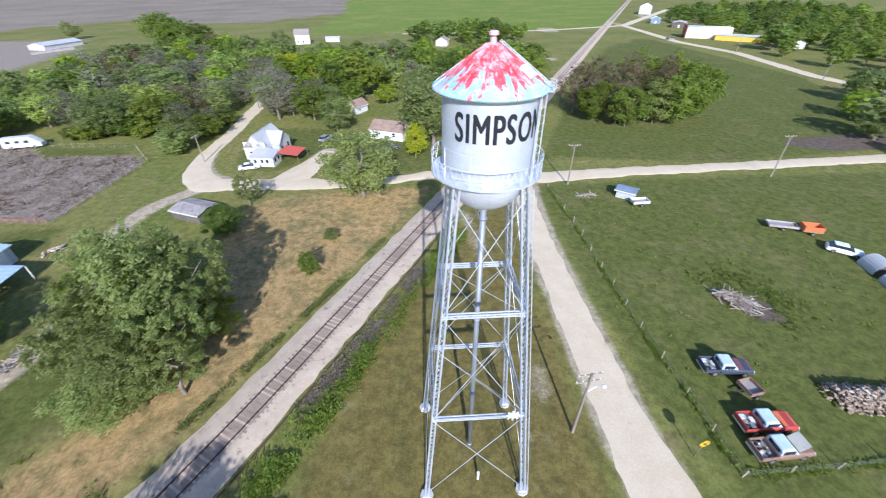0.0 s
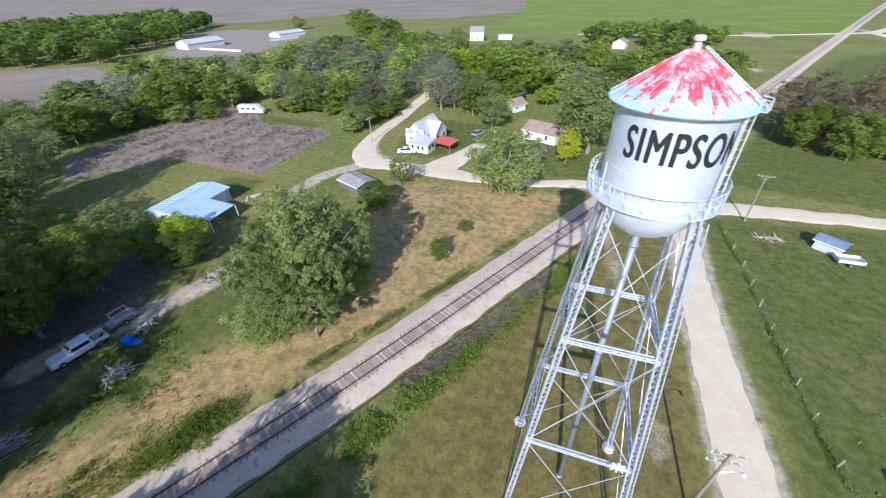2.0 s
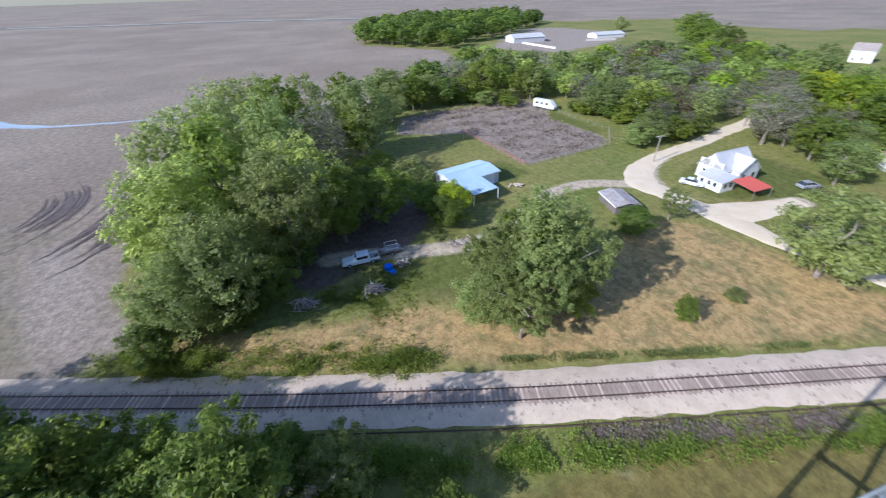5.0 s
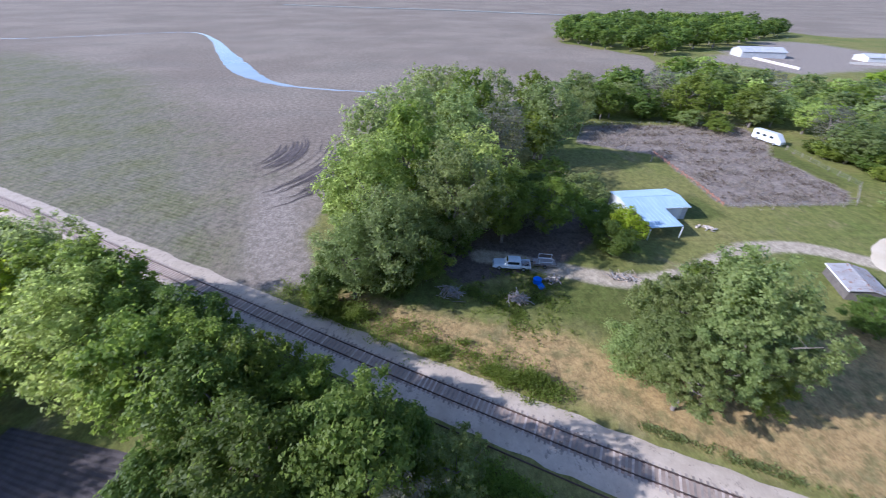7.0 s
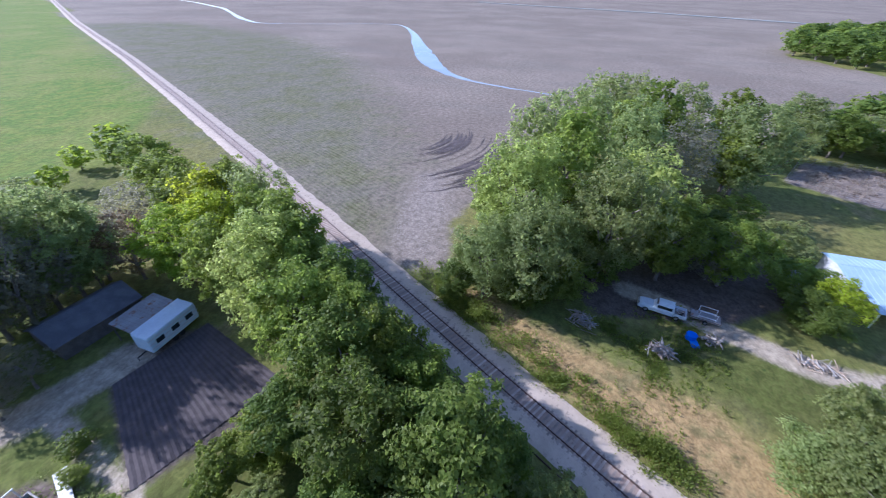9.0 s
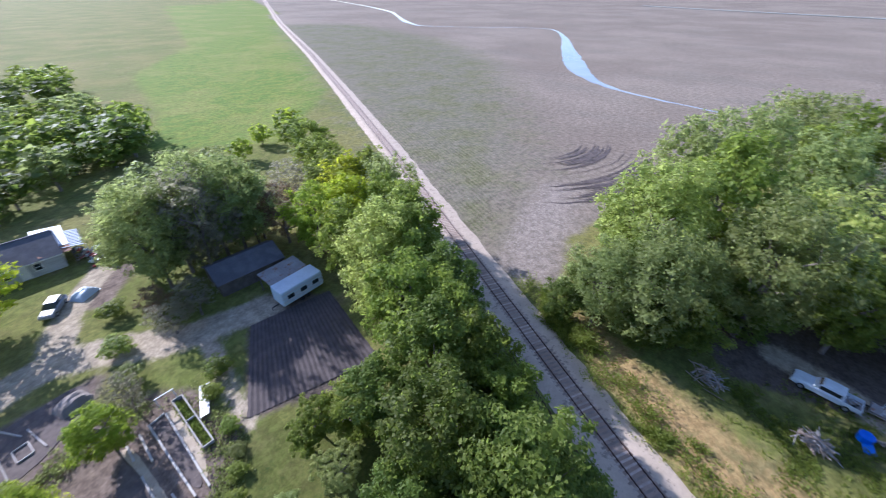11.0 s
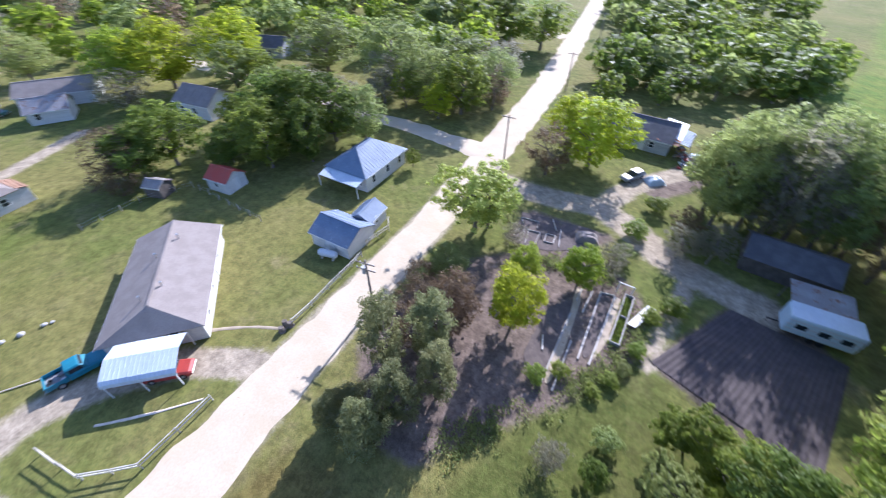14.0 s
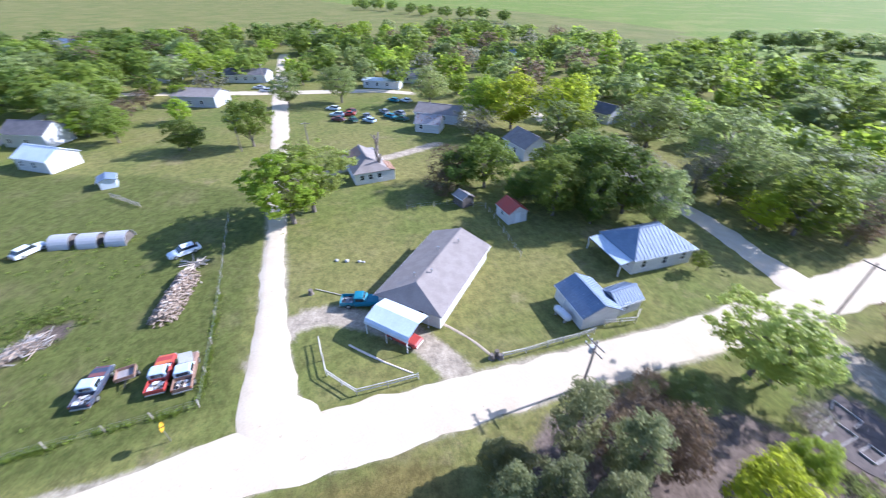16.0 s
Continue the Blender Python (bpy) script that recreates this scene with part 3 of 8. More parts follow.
def tower_roof_material():
    """Sky blue paint under flaking red."""
    n = Nodes("flaking red over blue", 0.55)
    sep = n.add("ShaderNodeSeparateXYZ")
    n.link(n.coord.outputs["Object"], sep.inputs[0])
    ang = n.maths("ARCTAN2", sep.outputs["Y"], sep.outputs["X"])
    rad = n.maths("SQRT", n.maths("ADD", n.maths("MULTIPLY", sep.outputs["X"], sep.outputs["X"]), n.maths("MULTIPLY", sep.outputs["Y"], sep.outputs["Y"])), 0.0)
    comb = n.add("ShaderNodeCombineXYZ")
    n.link(n.maths("MULTIPLY", ang, 4.2), comb.inputs["X"])
    n.link(n.maths("MULTIPLY", rad, 0.55), comb.inputs["Y"])
    streak = n.add("ShaderNodeTexNoise")
    streak.inputs["Scale"].default_value, streak.inputs["Detail"].default_value, streak.inputs["Roughness"].default_value = 1.6, 7.0, 0.68
    n.link(comb.outputs[0], streak.inputs["Vector"])
    level = n.maths("ADD", streak.outputs["Fac"], n.maths("MULTIPLY", n.maths("SUBTRACT", 2.0, rad), 0.15))
    flake = n.noise(3.5, 6, 0.8)
    level = n.maths("ADD", level, n.maths("MULTIPLY", n.maths("SUBTRACT", flake, 0.5), 0.35))
    red = n.mix(n.span(n.noise(2.0, 4), 0.35, 0.65), (0.56, 0.035, 0.055), (0.66, 0.10, 0.12))
    blue = n.mix(n.span(n.noise(1.5, 4), 0.35, 0.65), (0.22, 0.47, 0.55), (0.36, 0.56, 0.62))
    c = n.mix(n.span(level, 0.475, 0.525), blue, red)
    c = n.mix(n.span(n.noise(1.1, 8, 0.85), 0.50, 0.60, 0, 0.85), c, (0.55, 0.44, 0.47))
    c = n.mix(n.span(n.noise(4.5, 6, 0.8), 0.66, 0.70), c, (0.19, 0.09, 0.07))
    n.bump(flake, 0.2, 0.02)
    return n.color(c)


M_BLUE_ROOF = tower_roof_material()


def build_tower():
    base = pose(*TOWER, 0, 0, TURN)
    t = thing("water_tower", base, "silver painted steel water tower with faded red and blue conical roof", "water tower")
    zb, zt, hb, ht = 0.35, 27.12, 4.15, 1.80
    up, rt, rb, re = 0.15, 2.24, 2.80, 2.68  # lift of the tank; radii of shell, walkway and eaves

    def corner(z, i, j):
        h = hb + (ht - hb) * (z - zb) / (zt - zb)
        return Vector((i * h, j * h, z))

    # tank: cylinder with a bowl below, seams where the plates lap
    bm = bmesh.new()
    prof = [(rt * math.sin(a), 27.25 + up - 2.2 * math.cos(a)) for a in np.linspace(0.0, math.pi / 2, 20)]
    for z in (28.55, 29.95):
        prof += [(rt, z + up), (rt + 0.015, z + up + 0.01), (rt + 0.015, z + up + 0.05), (rt, z + up + 0.06)]
    prof += [(rt, 31.25 + up)]
    lathe(bm, prof, 112)
    tank = part("tank", bm, M_SILVER, t, "silver painted riveted steel tank with rounded bowl")
    for k in range(8):  # plate laps down the bowl and the shell
        bm = bmesh.new()
        a = k * math.pi / 4 + 0.3
        for (r0, z0), (r1, z1) in zip(prof[2:21], prof[3:22]):
            beam(bm, ((r0 + 0.004) * math.cos(a), (r0 + 0.004) * math.sin(a), z0), ((r1 + 0.004) * math.cos(a), (r1 + 0.004) * math.sin(a), z1), 0.06, 0.02)
        part("seam", bm, M_SILVER, tank)
    # roof with ribs, rim and finial
    bm = bmesh.new()
    lathe(bm, [(rt, 31.05 + up), (re - 0.04, 31.08 + up), (re, 31.14 + up), (re - 0.02, 31.2 + up), (1.4, 32.06 + up), (0.5, 32.72 + up), (0.24, 32.88 + up), (0.0, 32.94 + up)], 64)
    roof = part("roof", bm, M_BLUE_ROOF, t, "conical steel roof with flaking red over sky blue paint", False)
    bm = bmesh.new()
    for k in range(16):
        a = k * math.pi / 8 + 0.1
        beam(bm, ((re - 0.03) * math.cos(a), (re - 0.03) * math.sin(a), 31.22 + up), (0.3 * math.cos(a), 0.3 * math.sin(a), 32.86 + up), 0.045, 0.05)
    part("rib", bm, M_BLUE_ROOF, roof)
    bm = bmesh.new()
    lathe(bm, [(0.0, 32.9), (0.14, 32.9), (0.14, 33.22), (0.11, 33.26), (0.11, 33.3), (0.21, 33.33), (0.21, 33.45), (0.15, 33.5), (0.0, 33.52)], 24)
    part("vent_cap", bm, paint("pink worn paint", (0.60, 0.42, 0.42), 0.62), roof, "round vent cap with worn red and white paint")
    # balcony: floor ring, rails and a lattice of bracing
    bm = bmesh.new()
    lathe(bm, [(rt, 27.18 + up), (rb - 0.02, 27.18 + up), (rb, 27.16 + up), (rb, 27.245 + up), (rb - 0.03, 27.245 + up), (rb - 0.03, 27.22 + up), (rt, 27.22 + up)], 64)
    balcony = part("balcony", bm, M_SILVER, t, "silver steel walkway round the tank")
    n = 28
    for zz, r in ((28.1 + up, 0.026), (27.68 + up, 0.014)):
        bm = bmesh.new()
        lathe(bm, [(rb - 0.02 + r * math.cos(q * math.pi / 3), zz + r * math.sin(q * math.pi / 3)) for q in range(7)], 56)
        part("hand_rail", bm, M_SILVER, balcony)
    for k in range(n):
        a, b = k * 2 * math.pi / n, (k + 0.5) * 2 * math.pi / n
        c = (k + 1) * 2 * math.pi / n
        bm = bmesh.new()
        rr, lo, hi = rb - 0.02, 27.25 + up, 28.1 + up
        tube(bm, (rr * math.cos(a), rr * math.sin(a), lo), (rr * math.cos(b), rr * math.sin(b), hi), 0.012, n=5)
        tube(bm, (rr * math.cos(b), rr * math.sin(b), hi), (rr * math.cos(c), rr * math.sin(c), lo), 0.012, n=5)
        tube(bm, (rr * math.cos(a), rr * math.sin(a), lo - 0.05), (rr * math.cos(a), rr * math.sin(a), hi), 0.015, n=5)
        part("railing_brace", bm, M_SILVER, balcony)
    # four laced legs
    for i, j in ((-1, -1), (1, -1), (1, 1), (-1, 1)):
        bm = bmesh.new()
        for di, dj in ((0, 0), (1, 0), (0, 1), (1, 1)):
            o = Vector((-i * 0.30 * di, -j * 0.30 * dj, 0))
            beam(bm, corner(zb, i, j) + o, corner(zt, i, j) + o, 0.075, 0.075)
        leg = part("leg", bm, M_SILVER, t, "laced steel leg painted silver")
        bm = bmesh.new()
        step, z, flip = 0.42, zb + 0.1, 0
        while z < zt - step:
            for (a1, b1), (a2, b2) in (((0, 0), (1, 0)), ((0, 0), (0, 1)), ((1, 0), (1, 1)), ((0, 1), (1, 1))):
                lo, hi = ((a1, b1), (a2, b2)) if flip else ((a2, b2), (a1, b1))
                p = corner(z, i, j) + Vector((-i * 0.3 * lo[0], -j * 0.3 * lo[1], 0))
                q = corner(z + step, i, j) + Vector((-i * 0.3 * hi[0], -j * 0.3 * hi[1], 0))
                beam(bm, p, q, 0.055, 0.02)
            z, flip = z + step, 1 - flip
        part("lacing", bm, M_SILVER, leg)
        bm = bmesh.new()
        c = corner(zb, i, j)
        box(bm, c.x - i * 0.15 - 0.32, c.y - j * 0.15 - 0.32, 0.21, c.x - i * 0.15 + 0.32, c.y - j * 0.15 + 0.32, 0.36, 0.02)
        part("base_plate", bm, M_SILVER, leg)
        bm = bmesh.new()
        prism(bm, [(c.x - i * 0.15 + 0.55 * math.cos(a), c.y - j * 0.15 + 0.55 * math.sin(a)) for a in np.linspace(0, 2 * math.pi, 9)[:-1]], -0.1, 0.22)
        part("footing", bm, M_CONCRETE, t, "round concrete footing")
    levels = (zb + 0.2, 9.95, 19.2, 26.6)
    faces = (((-1, -1), (1, -1)), ((1, -1), (1, 1)), ((1, 1), (-1, 1)), ((-1, 1), (-1, -1)))
    for z in levels[1:3]:
        for (a, b), (c, d) in faces:
            bm = bmesh.new()
            p, q = corner(z, a, b), corner(z, c, d)
            half = Vector((0, 0, 0.095))
            inn = Vector((-(a + c) / 2 * 0.2, -(b + d) / 2 * 0.2, 0))
            for o in (Vector(), inn):
                beam(bm, p + o + half, q + o + half, 0.06, 0.09)
                beam(bm, p + o - half, q + o - half, 0.06, 0.09)
            for k in range(12):
                s0, s1 = k / 12, (k + 1) / 12
                for o in (Vector(), inn):
                    beam(bm, p.lerp(q, s0) + o + (half if k % 2 else -half), p.lerp(q, s1) + o + (-half if k % 2 else half), 0.03, 0.03)
                beam(bm, p.lerp(q, s0) + half, p.lerp(q, s0) + half + inn, 0.05, 0.03)
            part("strut", bm, M_SILVER, t, "horizontal laced steel strut")
    for z0, z1 in zip(levels, levels[1:]):
        for (a, b), (c, d) in faces:
            for u, v in (((a, b), (c, d)), ((c, d), (a, b))):
                bm = bmesh.new()
                tube(bm, corner(z0, *u), corner(z1, *v), 0.022, n=6)
                part("tie_rod", bm, M_SILVER, t)
    bm = bmesh.new()
    tube(bm, (0, 0, -0.05), (0, 0, 25.25), 0.18, n=20)
    for z in (0.4, 8.2, 16.4, 24.3):
        tube(bm, (0, 0, z), (0, 0, z + 0.12), 0.26, n=20)
    part("riser_pipe", bm, M_PIPE, t, "tall silver standpipe from bowl to ground", True)
    for z in (9.95, 19.2):  # spider rods holding the riser
        for i, j in ((-1, -1), (1, -1), (1, 1), (-1, 1)):
            bm = bmesh.new()
            tube(bm, corner(z, i, j), (0, 0, z), 0.018, n=5)
            part("spider_rod", bm, M_SILVER, t)
    # ladder up a leg, and up the tank to the roof
    ladders = [([corner(z, 1, -1) + Vector((0.12, -0.22, 0)) for z in (0.8, 27.0)], 62),
               ([Vector(((rt + 0.28) * math.cos(-0.55), (rt + 0.28) * math.sin(-0.55), z + up)) for z in (27.2, 31.35)], 12)]
    for (p, q), count in ladders:
        bm = bmesh.new()
        s = Vector((0.16, 0.16, 0)).normalized() * 0.2
        for o in (s, -s):
            beam(bm, p + o, q + o, 0.04, 0.04)
        for k in range(count):
            m = p.lerp(q, (k + 0.5) / count)
            tube(bm, m - s, m + s, 0.012, n=5)
        part("ladder", bm, M_SILVER, t)
    # slim pipes and a cable box on the shell beside the ladder
    bm = bmesh.new()
    for a in (-0.50, -0.44, -0.36):
        tube(bm, ((rt + 0.07) * math.cos(a), (rt + 0.07) * math.sin(a), 27.2 + up), ((rt + 0.07) * math.cos(a), (rt + 0.07) * math.sin(a), 31.05 + up), 0.04, n=8)
    part("conduit", bm, M_SILVER, tank)
    # hatch on the roof
    bm = bmesh.new()
    ha = -0.62
    tilt = Matrix.Rotation(ha, 4, "Z") @ Matrix.Translation((1.72, 0, 31.92 + up)) @ Matrix.Rotation(0.60, 4, "Y")
    box(bm, -0.34, -0.3, -0.08, 0.34, 0.3, 0.1, 0.03)
    bmesh.ops.transform(bm, matrix=tilt, verts=bm.verts)
    part("hatch", bm, M_WHITE, roof, "square white roof hatch")
    # ladder up the cone, with the platform where it meets the eaves
    bm = bmesh.new()
    foot, head = Vector((re + 0.12, 0, 31.2 + up)), Vector((0.3, 0, 32.95 + up))
    for o in (-0.17, 0.17):
        tube(bm, foot + Vector((0, o, 0.05)), head + Vector((0, o, 0.05)), 0.022, n=6)
    for k in range(14):
        m = foot.lerp(head, (k + 0.5) / 14) + Vector((0, 0, 0.05))
        tube(bm, m - Vector((0, 0.17, 0)), m + Vector((0, 0.17, 0)), 0.014, n=5)
    bmesh.ops.rotate(bm, verts=bm.verts, cent=(0, 0, 0), matrix=Matrix.Rotation(-0.36, 3, "Z"))
    part("roof_ladder", bm, M_SILVER, roof)
    bm = bmesh.new()
    box(bm, re - 0.25, -0.3, 31.16 + up, re + 0.2, 0.3, 31.2 + up, 0.01)
    for o in (-0.28, 0.28):
        tube(bm, (re + 0.17, o, 31.2 + up), (re + 0.17, o, 31.55 + up), 0.016, n=6)
        tube(bm, (re + 0.17, o, 31.55 + up), (re - 0.15, o, 31.6 + up), 0.016, n=6)
    tube(bm, (re + 0.17, -0.28, 31.55 + up), (re + 0.17, 0.28, 31.55 + up), 0.016, n=6)
    bmesh.ops.rotate(bm, verts=bm.verts, cent=(0, 0, 0), matrix=Matrix.Rotation(-0.45, 3, "Z"))
    part("roof_platform", bm, M_SILVER, roof, "small railed platform at the eaves")
    # star lamp cluster on a strut: short white arms round a hub
    bm = bmesh.new()
    hub = corner(9.95, 1, -1) + Vector((-0.95, -0.1, 0.35))
    for k in range(8):
        a = k * math.pi / 4
        tube(bm, hub, hub + Vector((0.5 * math.cos(a), -0.05, 0.5 * math.sin(a))), 0.07, 0.09, n=8)
    bmesh.ops.create_icosphere(bm, subdivisions=2, radius=0.24, matrix=Matrix.Translation(hub))
    part("star_lamp", bm, M_WHITE, t, "white star shaped lamp cluster fixed to a strut", True)
    # letters wrapped on the shell
    word, height = "SIMPSON", 1.27
    cd = bpy.data.curves.new("lettering", "FONT")
    cd.body, cd.size, cd.align_x, cd.align_y = word, 1.0, "CENTER", "CENTER"
    cd.extrude, cd.offset, cd.space_character = 0.02, 0.0, 1.14
    tmp = bpy.data.objects.new("tmp", cd)
    scene.collection.objects.link(tmp)
    bpy.context.view_layer.update()
    me = bpy.data.meshes.new_from_object(tmp.evaluated_get(bpy.context.evaluated_depsgraph_get()))
    bpy.data.objects.remove(tmp)
    co = np.array([v.co[:] for v in me.vertices])
    lo, hi = co[:, :2].min(0), co[:, :2].max(0)
    bm = bmesh.new()
    bm.from_mesh(me)
    bmesh.ops.triangulate(bm, faces=bm.faces, ngon_method="EAR_CLIP")
    for _ in range(2):
        long_edges = [e for e in bm.edges if e.calc_length() > 0.12]
        bmesh.ops.subdivide_edges(bm, edges=long_edges, cuts=1)
        bmesh.ops.triangulate(bm, faces=bm.faces, ngon_method="EAR_CLIP")
    # bold strokes: the outline laid twice more, a little to each side
    faces = bm.faces[:]
    for shift in (-0.034, -0.017, 0.017, 0.034):
        twin = bmesh.ops.duplicate(bm, geom=faces)["geom"]
        bmesh.ops.translate(bm, verts=[g for g in twin if isinstance(g, bmesh.types.BMVert)], vec=(shift, 0.012 if abs(shift) < 0.02 else -0.006, 0.004 * shift / 0.034))
    span, mid, zmid = 2.03, LETTER_AT, 29.98
    for v in bm.verts:
        u = (v.co.x - (lo[0] + hi[0]) / 2) / (hi[0] - lo[0])
        a = mid + u * span
        r = rt + 0.022 + max(0.0, v.co.z) * 0.2
        v.co = (r * math.cos(a), r * math.sin(a), zmid + (v.co.y - (lo[1] + hi[1]) / 2) / (hi[1] - lo[1]) * height)
    part("lettering", bm, M_LETTER, tank, "town name in bold black capitals")
    return t


LETTER_AT = radians(-81)
build_tower()


# ---- trees ----
LEAVES = {
    "green": leaf_material("leaves mid green", (0.128, 0.176, 0.024), (0.226, 0.278, 0.047)),
    "olive": leaf_material("leaves grey green", (0.160, 0.198, 0.058), (0.275, 0.318, 0.110)),
    "dark": leaf_material("leaves dark green", (0.088, 0.132, 0.022), (0.158, 0.210, 0.040)),
    "bright": leaf_material("leaves fresh green", (0.170, 0.245, 0.018), (0.285, 0.350, 0.036)),
    "yellow": leaf_material("leaves yellow green", (0.255, 0.320, 0.012), (0.380, 0.420, 0.026), 0.12),
    "grey": leaf_material("twigs budding grey", (0.180, 0.172, 0.112), (0.275, 0.262, 0.180)),
    "brown": leaf_material("twigs russet brown", (0.122, 0.086, 0.050), (0.190, 0.142, 0.086)),
    "pale": leaf_material("leaves pale green", (0.225, 0.285, 0.056), (0.370, 0.425, 0.118)),
    "straw": leaf_material("dry straw weeds", (0.26, 0.215, 0.17), (0.38, 0.325, 0.265)),
    "juniper": leaf_material("juniper needles", (0.148, 0.162, 0.072), (0.245, 0.255, 0.122)),
}
TEMPLATES = {}


def crown_mesh(name, kind, rng, leaves, size, shape, slim=1.0):
    """Loose clumps of leaves over an uneven outline; the crown is 10 m high and 8 m wide before scaling."""
    lo, hi, squash = shape["lo"], shape["hi"], shape.get("cone", 0.0)
    n_clump = int(shape["clumps"] * 2.1)
    c = rng.normal(size=(n_clump, 3))
    c /= np.linalg.norm(c, axis=1)[:, None]
    c *= rng.uniform(0.25, 1.0, (n_clump, 1)) ** 0.42
    lump = 1 + 0.20 * np.sin(3 * np.arctan2(c[:, 1], c[:, 0]) + rng.uniform(0, 6)) + rng.normal(scale=0.10, size=n_clump)
    c[:, :2] *= lump[:, None]
    h = np.clip((c[:, 2] * (1 + rng.normal(scale=0.07, size=n_clump)) + 1) / 2, 0, 1.05)
    taper = np.clip(1 - squash * h, 0.15, 1) * np.where(h < 0.25, 0.78 + 0.9 * h, 1)
    centre = np.stack([c[:, 0] * 3.3 * taper, c[:, 1] * 3.3 * taper, lo + (hi - lo) * h], 1)
    rc = rng.uniform(0.35, 1.0, n_clump) * shape.get("clump", 1.0) * 0.82 * (0.65 + 0.35 * taper)
    heart = np.array([0, 0, lo + (hi - lo) * 0.35])

    def strewn(count, leaf, reach, lean):
        which = rng.choice(n_clump, count, p=rc**2 / (rc**2).sum())
        d = rng.normal(size=(count, 3))
        d /= np.linalg.norm(d, axis=1)[:, None]
        d[:, 2] = np.where(rng.random(count) < 0.55, np.abs(d[:, 2]), d[:, 2])
        pos = centre[which] + d * (rc[which] * reach * rng.uniform(0.35, 1.12, count) ** 0.6)[:, None] * np.array([1, 1, 0.85])
        out = (pos - heart) / np.array([4.0, 4.0, (hi - lo) * 0.6])
        nrm = 0.55 * d + 0.75 * out + rng.normal(scale=lean, size=(count, 3)) + np.array([0, 0, 0.25])
        nrm /= np.linalg.norm(nrm, axis=1)[:, None]
        u = np.cross(nrm, rng.normal(size=(count, 3)))
        u /= np.linalg.norm(u, axis=1)[:, None]
        v = np.cross(nrm, u)
        s = (leaf * rng.uniform(0.55, 1.4, count))[:, None]
        return np.stack([pos - u * s * slim, pos + u * s * 0.9 * slim - v * s * 0.25, pos + v * s * (1.75 - 0.6 * slim) + nrm * s * 0.2], 1)

    inner = max(60, leaves // 9)
    quad = np.concatenate([strewn(leaves, size, 1.0, 0.6), strewn(inner, 0.25 if shape.get("solid", True) else 0.2, 0.45, 0.9)])
    leaves = len(quad)
    quad = quad.reshape(-1, 3)
    me = bpy.data.meshes.new(name)
    me.from_pydata(quad.tolist(), [], np.arange(leaves * 3).reshape(-1, 3).tolist())
    me.materials.append(LEAVES[kind])
    return me


def trunk_mesh(rng, lo, hi, limbs, thick, bare=0):
    bm = bmesh.new()
    p, r = Vector((0, 0, -0.15)), thick
    top = lo + (hi - lo) * 0.55
    spine = [p]
    for k in range(5):
        q = Vector((rng.normal() * 0.16 * k, rng.normal() * 0.16 * k, top * (k + 1) / 5))
        tube(bm, p, q, r, r * 0.82, 8, caps=False)
        p, r = q, r * 0.82
        spine.append(q)
    for k in range(limbs):
        s = rng.uniform(0.35, 1.0)
        at = spine[min(5, int(s * 5))]
        a = k * 2.4 + rng.uniform(0, 1)
        reach, rise = rng.uniform(1.4, 2.9), rng.uniform(0.8, 2.8)
        mid = at + Vector((math.cos(a) * reach * 0.5, math.sin(a) * reach * 0.5, rise * 0.65))
        end = at + Vector((math.cos(a + 0.3) * reach, math.sin(a + 0.3) * reach, rise * 1.2))
        tube(bm, at, mid, thick * 0.42, thick * 0.28, 6, caps=False)
        tube(bm, mid, end, thick * 0.28, thick * 0.06, 6, caps=False)
        for m in range(2 + bare):
            w = mid.lerp(end, rng.uniform(0, 0.9))
            tube(bm, w, w + Vector((rng.normal() * 0.7, rng.normal() * 0.7, rng.uniform(0.3, 1.3))), thick * 0.14, thick * 0.03, 4, caps=False)
    return mesh_of("trunk", bm, M_BARK, True)


SHAPES = {
    "round": dict(lo=1.2, hi=9.5, clumps=95), "tall": dict(lo=1.0, hi=9.6, clumps=120, clump=0.95), "wide": dict(lo=1.9, hi=9.4, clumps=100, clump=1.0),
    "open": dict(lo=2.0, hi=9.6, clumps=110, clump=0.6, solid=False), "bush": dict(lo=0.7, hi=9.2, clumps=60, clump=1.2), "cone": dict(lo=0.6, hi=9.7, clumps=80, cone=0.5, clump=1.05),
}
LABELS = {
    "green": "leafy mid-green deciduous tree with spreading crown", "olive": "grey-green cottonwood tree in spring leaf", "dark": "dense dark green deciduous tree", "bright": "fresh green leafy tree in full spring leaf",
    "yellow": "bright yellow-green tree with dense rounded crown", "pale": "light green tree with a thin feathery crown", "grey": "budding grey tree with bare twiggy branches", "brown": "russet brown twiggy tree, barely in leaf", "juniper": "dark conical juniper tree with dense needles",
}
tree_rng = np.random.default_rng(7)


